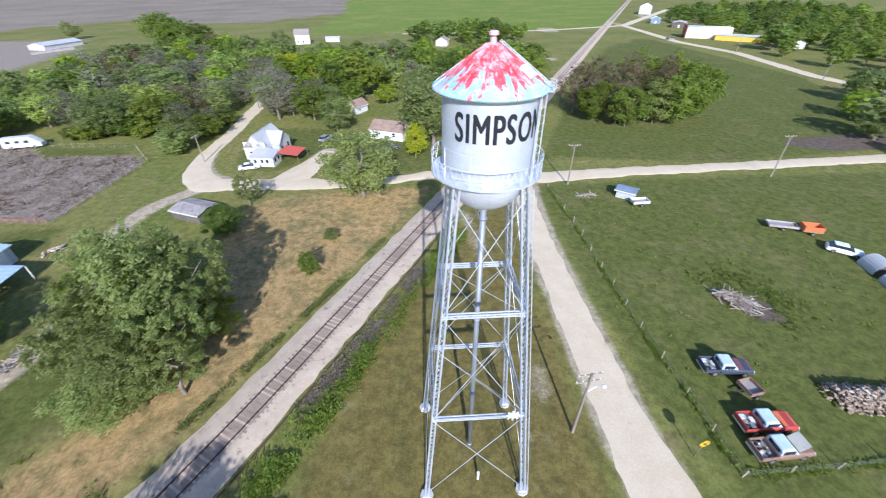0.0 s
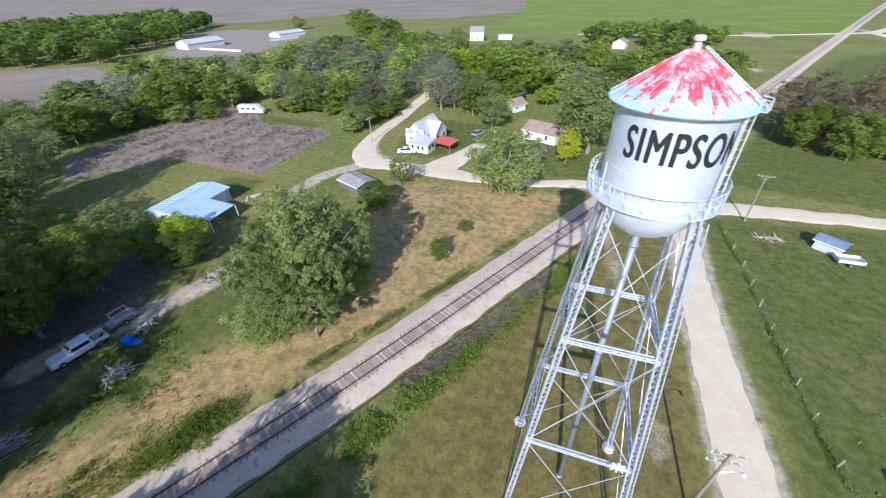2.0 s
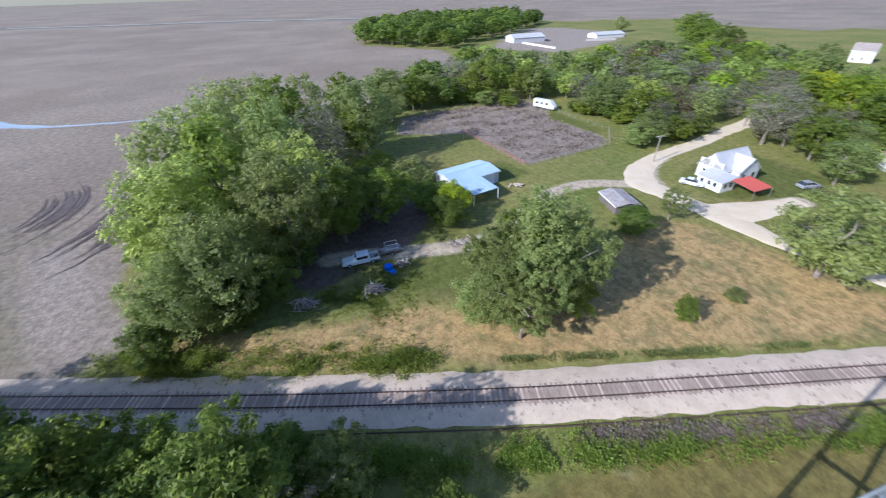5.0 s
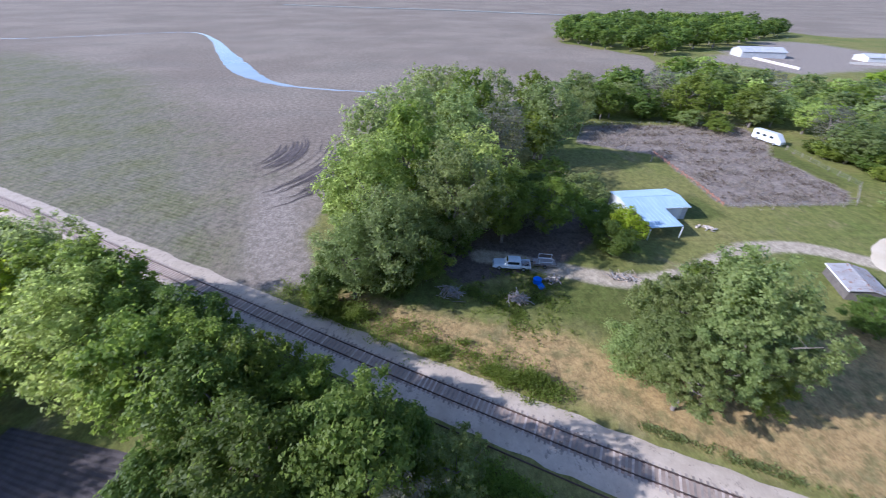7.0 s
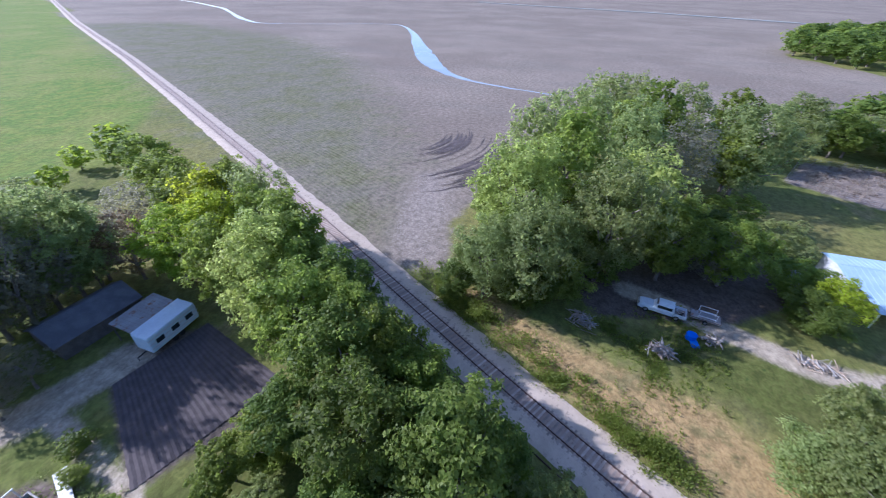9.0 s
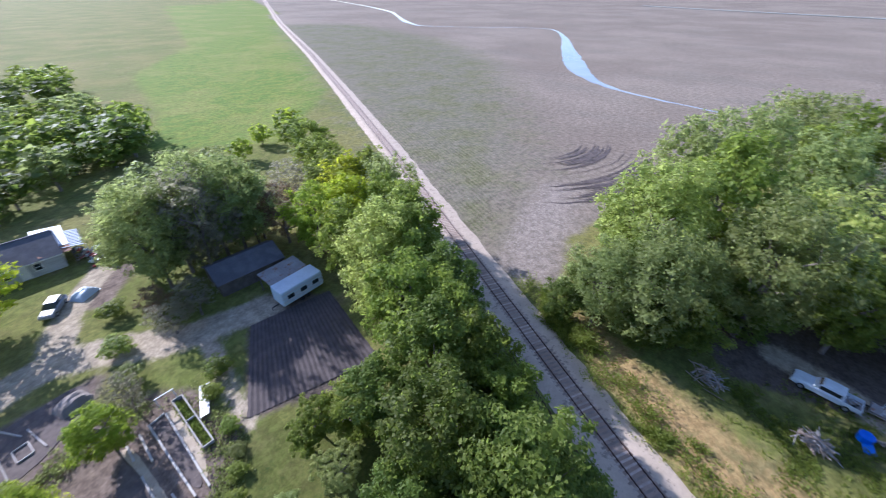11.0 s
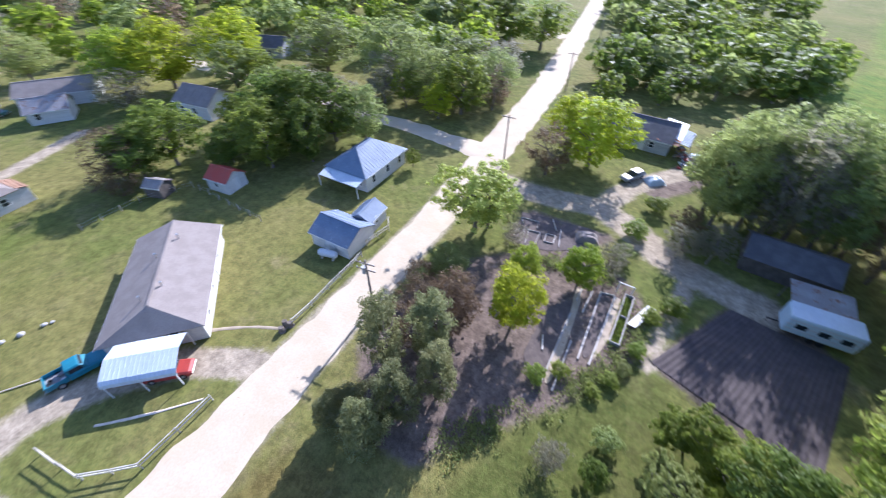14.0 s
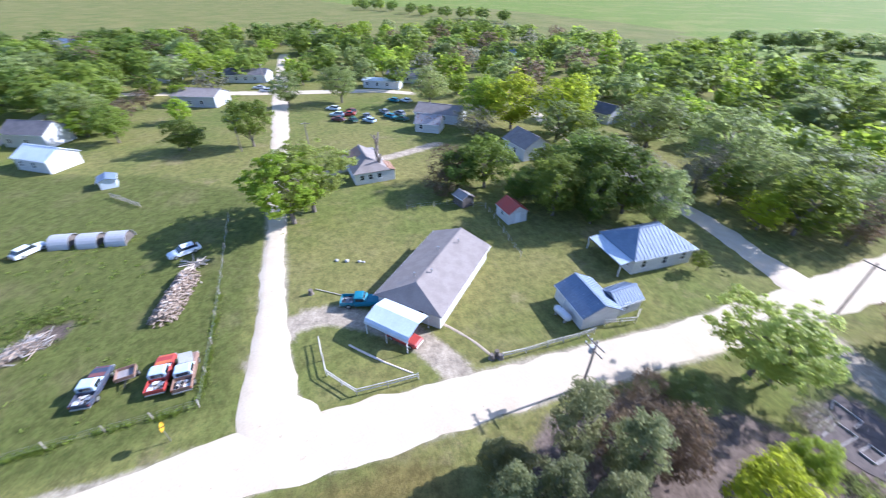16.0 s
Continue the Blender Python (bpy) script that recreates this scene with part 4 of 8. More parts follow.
def plant(kind, shape, x, y, h, r, near=True, group="", name="tree", label=""):
    """A tree at (x, y), h high with a crown of radius r."""
    pick = int(tree_rng.integers(0, 3 if near else 2))
    near = int(near) + int(near and h > 4.4 and math.hypot(x, y) < 66)
    key = (kind, shape, near, pick)
    m = pose(x, y, 0, 0, 0, float(tree_rng.uniform(0, 360))) @ Matrix.Diagonal((r / 4, r / 4 * float(tree_rng.uniform(0.9, 1.1)), h / 10, 1))
    label = label or LABELS[kind]
    if key in TEMPLATES:
        t = copy_thing(TEMPLATES[key], m @ Matrix.Diagonal((*(1 / v for v in TEMPLATES[key].scale), 1)))
    else:
        rng = np.random.default_rng(abs(hash_of(key)))
        sparse = kind in ("grey", "brown")
        leaves = (2000, 5400, 10400)[near] * (0.75 if sparse else 1.0)
        size = (0.295, 0.176, 0.127)[near] * (0.66 if sparse else 1.0)
        t = thing(name, m, label, "tree" if name == "tree" else name.replace("_", " "))
        TEMPLATES[key] = t
        sh = SHAPES[shape]
        for nm, me in (("trunk", trunk_mesh(rng, sh["lo"], sh["hi"], 7 if near else 4, 0.22 if shape != "bush" else 0.09, 3 if sparse else 0)), ("crown", crown_mesh("crown", kind, rng, int(leaves), size, sh, 0.6 if kind in ("olive", "grey", "brown", "juniper", "pale") else 1.0))):
            ob = new(nm, me)
            ob.parent = t
    t["label"] = label
    if group:
        t["group"] = group
    return t


def hash_of(key):
    return sum(ord(c) * (k + 3) ** 2 for k, c in enumerate(str(key)))


NEAR_TREES = []  # kind, shape, x, y, height, radius
NEAR_TREES += [  # along the track and north of it
    ("olive", "tall", -31.0, 29.8, 17.5, 6.2), ("olive", "open", -33.6, 26.0, 14.0, 5.0), ("olive", "open", -28.2, 33.0, 14.5, 5.0), ("green", "open", -34.5, 31.5, 15.0, 5.2), ("olive", "open", -27.4, 27.6, 13.0, 4.6),
    ("olive", "tall", -30.6, 24.0, 11.0, 4.4), ("olive", "bush", -31.5, 22.5, 8.0, 4.4), ("olive", "bush", -37.0, 28.0, 9.0, 4.6), ("olive", "open", -27.0, 24.5, 9.5, 4.4), ("olive", "open", -35.0, 35.0, 11.0, 5.0),
    ("green", "bush", -27.6, 33.0, 7.0, 3.6), ("dark", "bush", -36.4, 55.0, 5.9, 3.6), ("olive", "round", -15.6, 68.8, 13.6, 9.4), ("grey", "tall", -50.1, 120.4, 15.0, 8.0), ("bright", "round", -45.9, 150.9, 15.0, 9.5),
    ("green", "wide", -28.5, 145.7, 17.0, 10.0), ("olive", "round", -29.1, 107.0, 10.0, 5.4), ("green", "wide", -181, 286, 20.0, 16.0), ("olive", "round", -66, 97, 9.0, 5.5), ("grey", "round", -72, 128, 12.0, 6.5),
]
NEAR_TREES += [  # along the track and north of it
    ("olive", "wide", -2.1, 96.5, 19.0, 11.5), ("yellow", "tall", -6.3, 88.2, 8.6, 3.3), ("olive", "open", -36.6, 65.0, 6.8, 2.8), ("green", "bush", -19.2, 44.1, 4.2, 1.7), ("olive", "bush", -18.3, 53.2, 2.1, 1.5),
    ("brown", "round", 46.0, 124.5, 17.5, 7.0), ("brown", "round", 54.0, 119.5, 19.0, 7.0), ("green", "bush", 66.5, 113, 15.4, 7.9), ("green", "bush", 74, 117.5, 16.6, 7.9), ("green", "bush", 44, 116, 10.9, 5.8),
    ("brown", "round", 50.5, 113, 11.5, 5.2), ("olive", "bush", 61, 112.5, 12.8, 6.3), ("green", "bush", 77, 121, 15.5, 6.0), ("green", "bush", 62, 129, 18.5, 7.4), ("brown", "round", 41, 124, 15.0, 6.3),
    ("brown", "round", 64, 118, 18.3, 6.0), ("green", "bush", 52, 110, 12.2, 6.2), ("green", "bush", 70, 125, 18.4, 7.4), ("green", "bush", 46.5, 117, 12.0, 5.0),
]
NEAR_TREES += [  # the grove by the pickup
    ("olive", "tall", -47.5, -5.5, 16.2, 7.2), ("olive", "tall", -55.5, 3.5, 19.7, 7.4), ("pale", "tall", -58, -9, 19.7, 7.6), ("pale", "tall", -66, 8, 18.0, 7.4), ("green", "tall", -68, -3, 21.5, 8.0),
    ("olive", "tall", -76, -10, 21.5, 7.4), ("olive", "tall", -78, 6, 20.9, 8.0), ("olive", "round", -88, -4, 22.0, 8.0), ("grey", "round", -86, 16, 17.4, 6.9), ("green", "tall", -97, 10, 20.9, 8.0),
    ("olive", "tall", -104, 0, 21.5, 8.0), ("green", "round", -97, 27, 15.1, 6.9), ("olive", "round", -110, 18, 19.7, 7.4), ("green", "round", -119, 30, 17.4, 6.9), ("olive", "tall", -118, 8, 18.6, 6.9),
    ("dark", "bush", -70, 19, 8.5, 5.0), ("green", "bush", -80, 25, 7.5, 4.5), ("olive", "bush", -73.9, 31.5, 6.2, 4.6), ("yellow", "bush", -58.2, 32.5, 7.0, 3.6), ("dark", "bush", -55.2, 29.5, 6.2, 4.2),
]
NEAR_TREES += [  # the grove by the pickup
    ("green", "bush", -62.5, 29.5, 6.6, 4.0), ("dark", "bush", -49.5, -13, 6.0, 4.0), ("olive", "tall", -45.8, -11.0, 13.0, 4.8), ("dark", "bush", -46.0, -5.0, 7.0, 3.6), ("olive", "tall", -53.0, -4.0, 13.0, 5.6),
    ("green", "round", -59.0, 12.0, 14.0, 5.4), ("green", "round", -61.0, 20.5, 11.0, 5.0), ("green", "tall", -64.0, -13.0, 14.0, 6.0), ("dark", "bush", -57.0, 4.0, 8.0, 5.0), ("dark", "bush", -66.0, 14.0, 8.0, 5.0),
    ("olive", "tall", -133.5, 49, 15.0, 7.0), ("green", "round", -131, 57.5, 12.5, 5.0), ("olive", "tall", -95, 28, 20.0, 8.4), ("olive", "round", -122, 46, 12.0, 6.6), ("green", "wide", -128, 84, 15.0, 8.0),
    ("green", "round", -124, 103, 13.0, 8.0), ("grey", "round", -62, 19, 8.5, 5.0), ("green", "round", -152, 246, 17.0, 10.0), ("dark", "tall", -142, 256, 16.0, 9.0), ("olive", "round", -84, 226, 14.0, 8.5),
    ("olive", "round", -272, 322, 12.0, 8.0), ("grey", "tall", -59, 146, 12.0, 6.5), ("brown", "round", -128, 165, 11.0, 6.5), ("dark", "bush", -49.0, -1.0, 8.0, 4.0), ("dark", "tall", -50.5, -8.5, 12.0, 4.6), ("dark", "bush", -44.5, -14.5, 6.5, 3.2),
    ("yellow", "tall", -58.3, 163.6, 13.0, 7.0), ("yellow", "tall", -48.2, 156.2, 13.0, 6.0), ("green", "wide", -33.7, 144.2, 15.0, 9.5), ("grey", "wide", -68.7, 161.1, 12.0, 7.5), ("grey", "round", -46.6, 123.6, 9.0, 5.0),
    ("olive", "bush", -66.2, 92.6, 6.5, 5.5), ("green", "bush", -64.1, 104.5, 6.5, 4.5), ("olive", "bush", -34.1, 122.7, 9.0, 4.8), ("grey", "round", -119.4, 157.0, 11.0, 6.0), ("grey", "round", -96.5, 149.5, 11.0, 6.0),
]
NEAR_TREES += [  # the thicket south of the track
    ("dark", "tall", -19.0, -13.2, 14.0, 5.4), ("dark", "tall", -19.6, -6.6, 15.0, 5.4), ("grey", "round", -15.6, -3.2, 11.5, 3.8), ("olive", "tall", -14.6, -7.6, 9.5, 3.4), ("dark", "tall", -24.0, -18.5, 14.5, 5.4),
    ("green", "tall", -27.2, -25.5, 15.0, 5.6), ("pale", "tall", -29.5, -32.5, 16.0, 5.8), ("pale", "tall", -34.5, -34.5, 16.0, 5.4), ("green", "tall", -31.5, -40.5, 14.0, 4.8), ("yellow", "round", -37.0, -46.0, 14.0, 5.8),
    ("bright", "round", -33.0, -51.5, 12.5, 5.4), ("yellow", "round", -41.0, -52.5, 14.5, 5.6), ("green", "round", -43.2, -60.5, 12.5, 5.8), ("green", "bush", -50.5, -76.5, 10.5, 5.8), ("green", "bush", -56, -87, 10.5, 5.6),
    ("dark", "bush", -47, -68, 8, 4.4), ("grey", "round", -38.0, -66.0, 11.0, 5.5), ("brown", "open", -29.0, -62.0, 9.0, 4.4), ("olive", "bush", -32.0, -22.0, 9.0, 3.8), ("dark", "bush", -27.5, -14.5, 8.5, 3.2),
]
NEAR_TREES += [  # the thicket south of the track
    ("dark", "bush", -14.8, -13.0, 9.0, 4.0), ("dark", "bush", -19.5, -21.5, 9.0, 4.2), ("green", "bush", -24.5, -9.5, 7.5, 3.0), ("green", "bush", -17.0, -22.5, 7.2, 3.0), ("olive", "open", -13.0, -19.5, 5.4, 2.4),
    ("green", "open", -14.5, -24.5, 6.0, 2.4), ("grey", "open", -9.0, -14.0, 4.6, 2.0), ("dark", "bush", -8.3, -18.0, 3.4, 1.3), ("bright", "bush", -6.2, -11.8, 2.6, 1.0), ("grey", "open", -5.0, -17.5, 3.4, 1.6),
    ("green", "tall", -25.0, -11.5, 11.0, 4.2), ("dark", "tall", -32.8, -24.5, 13.0, 4.8), ("green", "tall", -37.8, -35.5, 15.5, 5.4), ("olive", "tall", -42.5, -44.5, 16.0, 5.6), ("dark", "bush", -23.0, -3.5, 7.5, 3.2),
    ("green", "bush", -18.8, -0.5, 6.0, 2.8), ("green", "tall", -26.8, -15.5, 13.0, 4.0), ("green", "tall", -33.5, -31.0, 14.5, 4.8), ("dark", "tall", -20.2, -7.8, 13.0, 4.2), ("green", "tall", -39.0, -41.0, 15.0, 5.2),
    ("green", "tall", -44.0, -51.0, 15.0, 5.4), ("olive", "open", -19.5, 0.8, 9.5, 3.2), ("dark", "bush", -12.0, 1.5, 5.0, 3.6), ("dark", "bush", -14.5, 6.5, 4.4, 3.2), ("green", "tall", -28.2, -20.5, 14.0, 4.4),
]
NEAR_TREES += [  # tall thin trees behind the ploughed plot
    ("olive", "tall", -17.0, -61.5, 15.5, 5.4), ("olive", "tall", -13.6, -60.0, 17.5, 5.2), ("grey", "tall", -19.0, -59.0, 18.0, 5.2), ("olive", "tall", -21.0, -62.5, 18.5, 5.4), ("olive", "tall", -25.0, -60.5, 17.5, 5.2),
    ("grey", "tall", -22.5, -61.5, 15.5, 5.6), ("olive", "tall", -27.5, -61.0, 14.0, 5.0), ("brown", "round", -31.0, -57.5, 12.0, 4.8), ("olive", "tall", -12.5, -64.0, 13.5, 5.2),
]
NEAR_TREES += [  # gardens
    ("yellow", "round", 3.3, -28.6, 8.8, 3.3), ("bright", "bush", 5.2, -36.6, 5.2, 2.4), ("bright", "round", -1.0, -38.3, 6.4, 2.7), ("pale", "open", 14.5, -41.2, 10.8, 6.4), ("pale", "open", 13.2, -42.6, 9.0, 4.8),
    ("yellow", "round", 6.0, -67.0, 12.2, 6.8), ("yellow", "round", 11.0, -71.5, 10.5, 5.2), ("brown", "round", 11.3, -60.5, 8.8, 4.6), ("brown", "bush", 8.5, -25.0, 6.0, 3.2), ("grey", "open", -3.6, -41.5, 5.6, 2.6),
    ("brown", "bush", -10.5, -56.0, 4.6, 2.6), ("grey", "open", -10.5, -50.0, 5.0, 3.2), ("grey", "open", -14.0, -51.0, 6.2, 3.2), ("green", "bush", -5.0, -51.8, 2.4, 2.0), ("green", "bush", -6.5, -59.5, 2.4, 1.8),
    ("juniper", "cone", 12.0, -18.0, 11.0, 3.2), ("juniper", "cone", 8.4, -20.8, 11.0, 3.2), ("juniper", "cone", 7.7, -14.0, 9.6, 2.9), ("juniper", "cone", 8.4, -10.6, 8.8, 2.8), ("juniper", "cone", 5.9, -17.6, 9.2, 2.8),
]
NEAR_TREES += [  # gardens
    ("juniper", "cone", 12.4, -10.8, 5.0, 2.2), ("juniper", "bush", 10.0, -12.0, 5.5, 3.0), ("brown", "bush", 11.0, -21.5, 6.4, 3.0), ("olive", "open", -18.5, -68.0, 16.0, 8.4), ("olive", "open", -26.5, -69.5, 15.5, 8.4),
    ("olive", "tall", -22.0, -70.5, 12.0, 6.0), ("grey", "round", -30.5, -64.5, 10.0, 4.6), ("green", "round", -14.5, -80, 8.5, 5.0), ("green", "bush", -3, -26, 1.3, 1.1), ("green", "bush", -7.4, -27.6, 1.1, 1.0),
    ("green", "bush", -9.1, -32.3, 1.4, 1.1), ("green", "bush", -9.6, -37.4, 1.7, 1.2), ("green", "bush", -6.4, -25.6, 1.0, 0.9), ("olive", "bush", -8.4, -29.4, 1.0, 0.9),
]
NEAR_TREES += [  # shrubs round the garden beds and on its lawn
    ("brown", "round", 9.6, -27.0, 6.8, 3.2), ("olive", "bush", 13.2, -31.5, 4.6, 2.8), ("brown", "bush", 12.6, -25.0, 5.0, 3.0), ("brown", "bush", 15.0, -28.5, 4.2, 2.3), ("grey", "bush", -4.6, -17.4, 2.6, 1.5), ("olive", "bush", -8.6, -21.3, 2.2, 1.4), ("green", "open", -13.0, -24.5, 4.5, 2.2),
    ("green", "bush", -1.1, -24.3, 1.6, 1.2), ("green", "bush", -11.4, -39.9, 2.2, 1.7), ("grey", "bush", 8.8, -41.5, 3.4, 2.1), ("olive", "bush", -4.4, -45.6, 2.6, 1.8),
]
NEAR_TREES += [  # houses east of the road
    ("bright", "open", 61.0, 8.4, 13.0, 8.4), ("pale", "open", 64.5, 5.0, 13.5, 8.6), ("dark", "tall", 49.5, -50.5, 13.0, 5.8), ("dark", "tall", 58.5, -45.5, 12.5, 5.6), ("olive", "tall", 44.5, -53.5, 11.0, 4.8),
    ("brown", "bush", 69.9, -22.1, 9.6, 6.0), ("dark", "bush", 66.8, -24.0, 9.0, 4.8), ("green", "round", 66.4, -29.3, 11.5, 6.0), ("green", "tall", 52.0, -37.5, 12.0, 5.4), ("dark", "tall", 53.5, -47.0, 14.0, 6.6), ("dark", "tall", 47.6, -42.5, 11.0, 4.4),
    ("grey", "round", 52.5, -56.5, 10.0, 4.6), ("green", "open", 47.5, -70.5, 9.0, 3.8), ("green", "round", 35.5, -74.0, 12.5, 6.6), ("olive", "round", 45, -75.5, 12.5, 6.4), ("olive", "round", 33.5, -86, 11.0, 6.2),
    ("brown", "round", 30.8, -79.5, 8.6, 4.4), ("grey", "round", 53, -70, 11.5, 5.6), ("green", "open", 31.6, -50.5, 3.6, 1.5), ("yellow", "round", 101.0, -50.0, 16.0, 8.8), ("yellow", "round", 93.5, -63.0, 16.0, 8.4),
]
NEAR_TREES += [  # houses east of the road
    ("bright", "round", 108.0, -44.0, 14.0, 7.5), ("olive", "open", 84, -55, 12.5, 7.0), ("grey", "round", 96, -37, 9.0, 6.5), ("green", "tall", 81.5, -60.0, 10.0, 5.5), ("green", "round", 64.0, -44.0, 9.0, 6.4),
    ("olive", "open", 70.5, -54.5, 9.5, 5.6), ("grey", "round", 62, -56.5, 10.0, 5.0), ("dark", "bush", 59, -35, 7.0, 5.0), ("brown", "bush", 64.5, -19.5, 6.0, 3.6), ("olive", "round", 78, -78, 14.0, 10.0),
    ("olive", "wide", 56.6, -78.2, 16.0, 9.6), ("olive", "round", 44.5, -88, 12.0, 8.4), ("grey", "round", 37, -96, 10.5, 7.5), ("yellow", "round", 38.5, -69.5, 7.5, 3.8), ("green", "wide", 68.6, -134.2, 14.9, 8.6),
    ("green", "wide", 58.0, -137.0, 12.4, 8.4), ("green", "wide", 38.4, -128, 14.0, 10.4), ("olive", "wide", 73, -124, 13.8, 8.0), ("olive", "round", 142.3, 14.0, 12.3, 5.7), ("olive", "round", 130, 68.6, 13.0, 7.6),
]
NEAR_TREES += [  # houses east of the road
    ("green", "round", 116, 55.5, 11.0, 5.0), ("green", "round", 150, 85, 12.0, 8.0), ("olive", "round", 124, 62, 10.0, 5.5), ("dark", "round", 104.8, 35.9, 8.5, 5.3), ("green", "wide", 104.2, 20.5, 13.0, 6.2),
    ("olive", "round", 134, -33.5, 12.5, 7.2), ("olive", "wide", 142.6, -3.7, 13.1, 7.8),
]
for k in range(34):  # undergrowth along the woods' edge
    s = k / 33
    ex, ey = (-135 + 40 * s * 2, 68 + 33 * min(1, s * 2)) if s < 0.5 else (-95 + 66 * (s - 0.5), 101 + 14 * (s - 0.5))
    if math.hypot(ex + 108, ey - 95) < 11 or math.hypot(ex + 82, ey - 114) < 5:
        continue
    NEAR_TREES.append((("green", "dark", "olive", "green")[k % 4], "bush", ex + 4 * math.sin(k * 2.1) - 2, ey + 4 + 3 * math.cos(k * 1.7), 3.4 + 2.4 * abs(math.sin(k * 1.3)), 3.0 + 1.2 * abs(math.cos(k * 2.7))))
for kind, shape, x, y, h, r in NEAR_TREES:
    small = h < 4.5
    plant(kind, shape, x, y, h, r, near=h > 3 and (h > 7.5 or math.hypot(x, y) < 80), name="shrub" if small else "tree", label="leafy green garden shrub" if small and kind not in ("grey", "brown") else "")


FAR_LEAVES, FAR_TINTS = {}, {}
FAR_TRUNKS = bmesh.new()
far_cache = {}


def far_tree(kind, shape, x, y, h, r, rng):
    """Adds a distant tree to the joined woods."""
    key = (kind, shape, int(rng.integers(0, 3)))
    if key not in far_cache:
        me = crown_mesh("far", kind, np.random.default_rng(abs(hash_of(key))), 430 if kind not in ("grey", "brown") else 400, 0.60 if kind not in ("grey", "brown") else 0.36, SHAPES[shape])
        far_cache[key] = np.array([v.co[:] for v in me.vertices])
    c = far_cache[key]
    a = rng.uniform(0, 6.28)
    k = r / 4
    FAR_LEAVES.setdefault(kind, []).append(np.stack([x + k * (c[:, 0] * math.cos(a) - c[:, 1] * math.sin(a)), y + k * (c[:, 0] * math.sin(a) + c[:, 1] * math.cos(a)), c[:, 2] * h / 10], 1))
    FAR_TINTS.setdefault(kind, []).append(np.full(len(c), rng.uniform(-0.38, 0.34), np.float32))
    tube(FAR_TRUNKS, (x, y, -0.1), (x, y, h * 0.6), 0.035 * h, 0.012 * h, 5, caps=False)


wood_count = 0


def wood(poly, spacing, kinds, h, seed, keep_off=(), shapes=("round", "tall", "wide"), group=""):
    """Trees strewn over an outline, each at least the spacing from the next."""
    global wood_count
    rng = np.random.default_rng(seed)
    a = np.array(poly, float)
    lo, hi = a.min(0), a.max(0)
    tries = rng.uniform(lo, hi, (int((hi - lo).prod() / spacing**2 * 5), 2))
    ok = inside_distance(tries, a) > 0
    for pt in ROADS.values():
        ok &= line_distance(tries, np.array(pt)) > 4.5
    ok &= line_distance(tries, RAILWAY) > 7
    for kx, ky, kr in keep_off:
        ok &= np.hypot(tries[:, 0] - kx, tries[:, 1] - ky) > kr
    pts = np.empty((0, 2))
    for q in tries[ok]:
        if len(pts) and np.hypot(*(pts - q).T).min() < spacing * 0.8:
            continue
        pts = np.vstack([pts, q])
        hh = rng.uniform(*h)
        kind, shape, r = kinds[int(rng.integers(0, len(kinds)))], shapes[int(rng.integers(0, len(shapes)))], hh * rng.uniform(0.48, 0.68)
        if np.hypot(*q) < 165 and wood_count < 55:
            wood_count += 1
            plant(kind, shape, float(q[0]), float(q[1]), hh, r, near=False, group=group)
        else:
            far_tree(kind, shape, float(q[0]), float(q[1]), hh, r, rng)


CLEAR = [(-41, 93, 14), (-27, 128, 7), (-14, 104, 7), (-110, 99, 9), (-99, 76, 30), (-46, 62, 7), (-39, 84, 12), (0, -83, 12), (105, -27, 12), (111, -10, 14), (78, -6, 10), (120, -40, 10), (145, 35, 14), (178, 31, 12), (120, 76, 10), (102, 67, 12), (-330, 265, 16), (-300, 300, 16),
         (-75, 163, 9), (-60, 185, 8), (-108, 135, 7), (-10, 175, 10), (12, 182, 8), (-150, 200, 8), (-118, 330, 14), (150, 5, 16), (175, -5, 10)]
MIX = ("green", "olive", "bright", "green", "grey", "dark", "green", "bright", "olive", "green", "brown")
CLEAR += [(-245, 195, 32), (-215, 178, 22), (-222, 240, 22), (-275, 205, 22), (-290, 250, 20), (-96, 80, 24), (-108, 62, 16), (-110, 92, 12), (101, -50, 8), (93.5, -63, 8), (82, -46, 8), (96, -86, 8), (-50, 120, 8), (-46, 151, 9), (-28, 146, 9), (-181, 286, 14), (-40, 100, 9)]
wood([(-68, 108), (-100, 104), (-135, 100), (-190, 116), (-218, 134), (-178, 140), (-150, 152), (-158, 190), (-162, 218), (-140, 245), (-108, 248), (-82, 224), (-52, 212), (-24, 232), (-4, 215), (-8, 140), (-30, 118), (-48, 118)], 8.0, ("green", "olive", "pale", "grey", "green", "olive", "pale", "bright", "grey", "green", "brown", "olive"), (6, 11.5), 3, CLEAR, group="woods north-west")
wood([(-262, 143), (-336, 107), (-440, 140), (-505, 250), (-470, 330), (-410, 350), (-365, 300), (-300, 205)], 15, ("dark", "green", "dark"), (12, 17), 4, CLEAR, group="far grove")
wood([(-135, 45), (-160, 75), (-190, 115), (-150, 112), (-140, 98), (-128, 70)], 10, ("green", "dark", "olive", "grey"), (8, 13), 5, CLEAR)
wood([(-8, 112), (-4, 150), (10, 200), (30, 225), (45, 190), (26, 140), (12, 108)], 11, ("green", "olive", "green", "dark"), (9, 14), 6, CLEAR)
wood([(-20, 285), (-10, 320), (45, 330), (60, 300), (30, 270)], 14, ("green", "dark"), (9, 13), 8, CLEAR)
wood([(165, 95), (165, 135), (178, 170), (172, 225), (200, 260), (290, 250), (330, 100), (200, 60)], 16, ("dark", "green", "dark"), (9, 14), 9, [(221, 273, 12), (178, 262, 10), (190, 215, 10)])
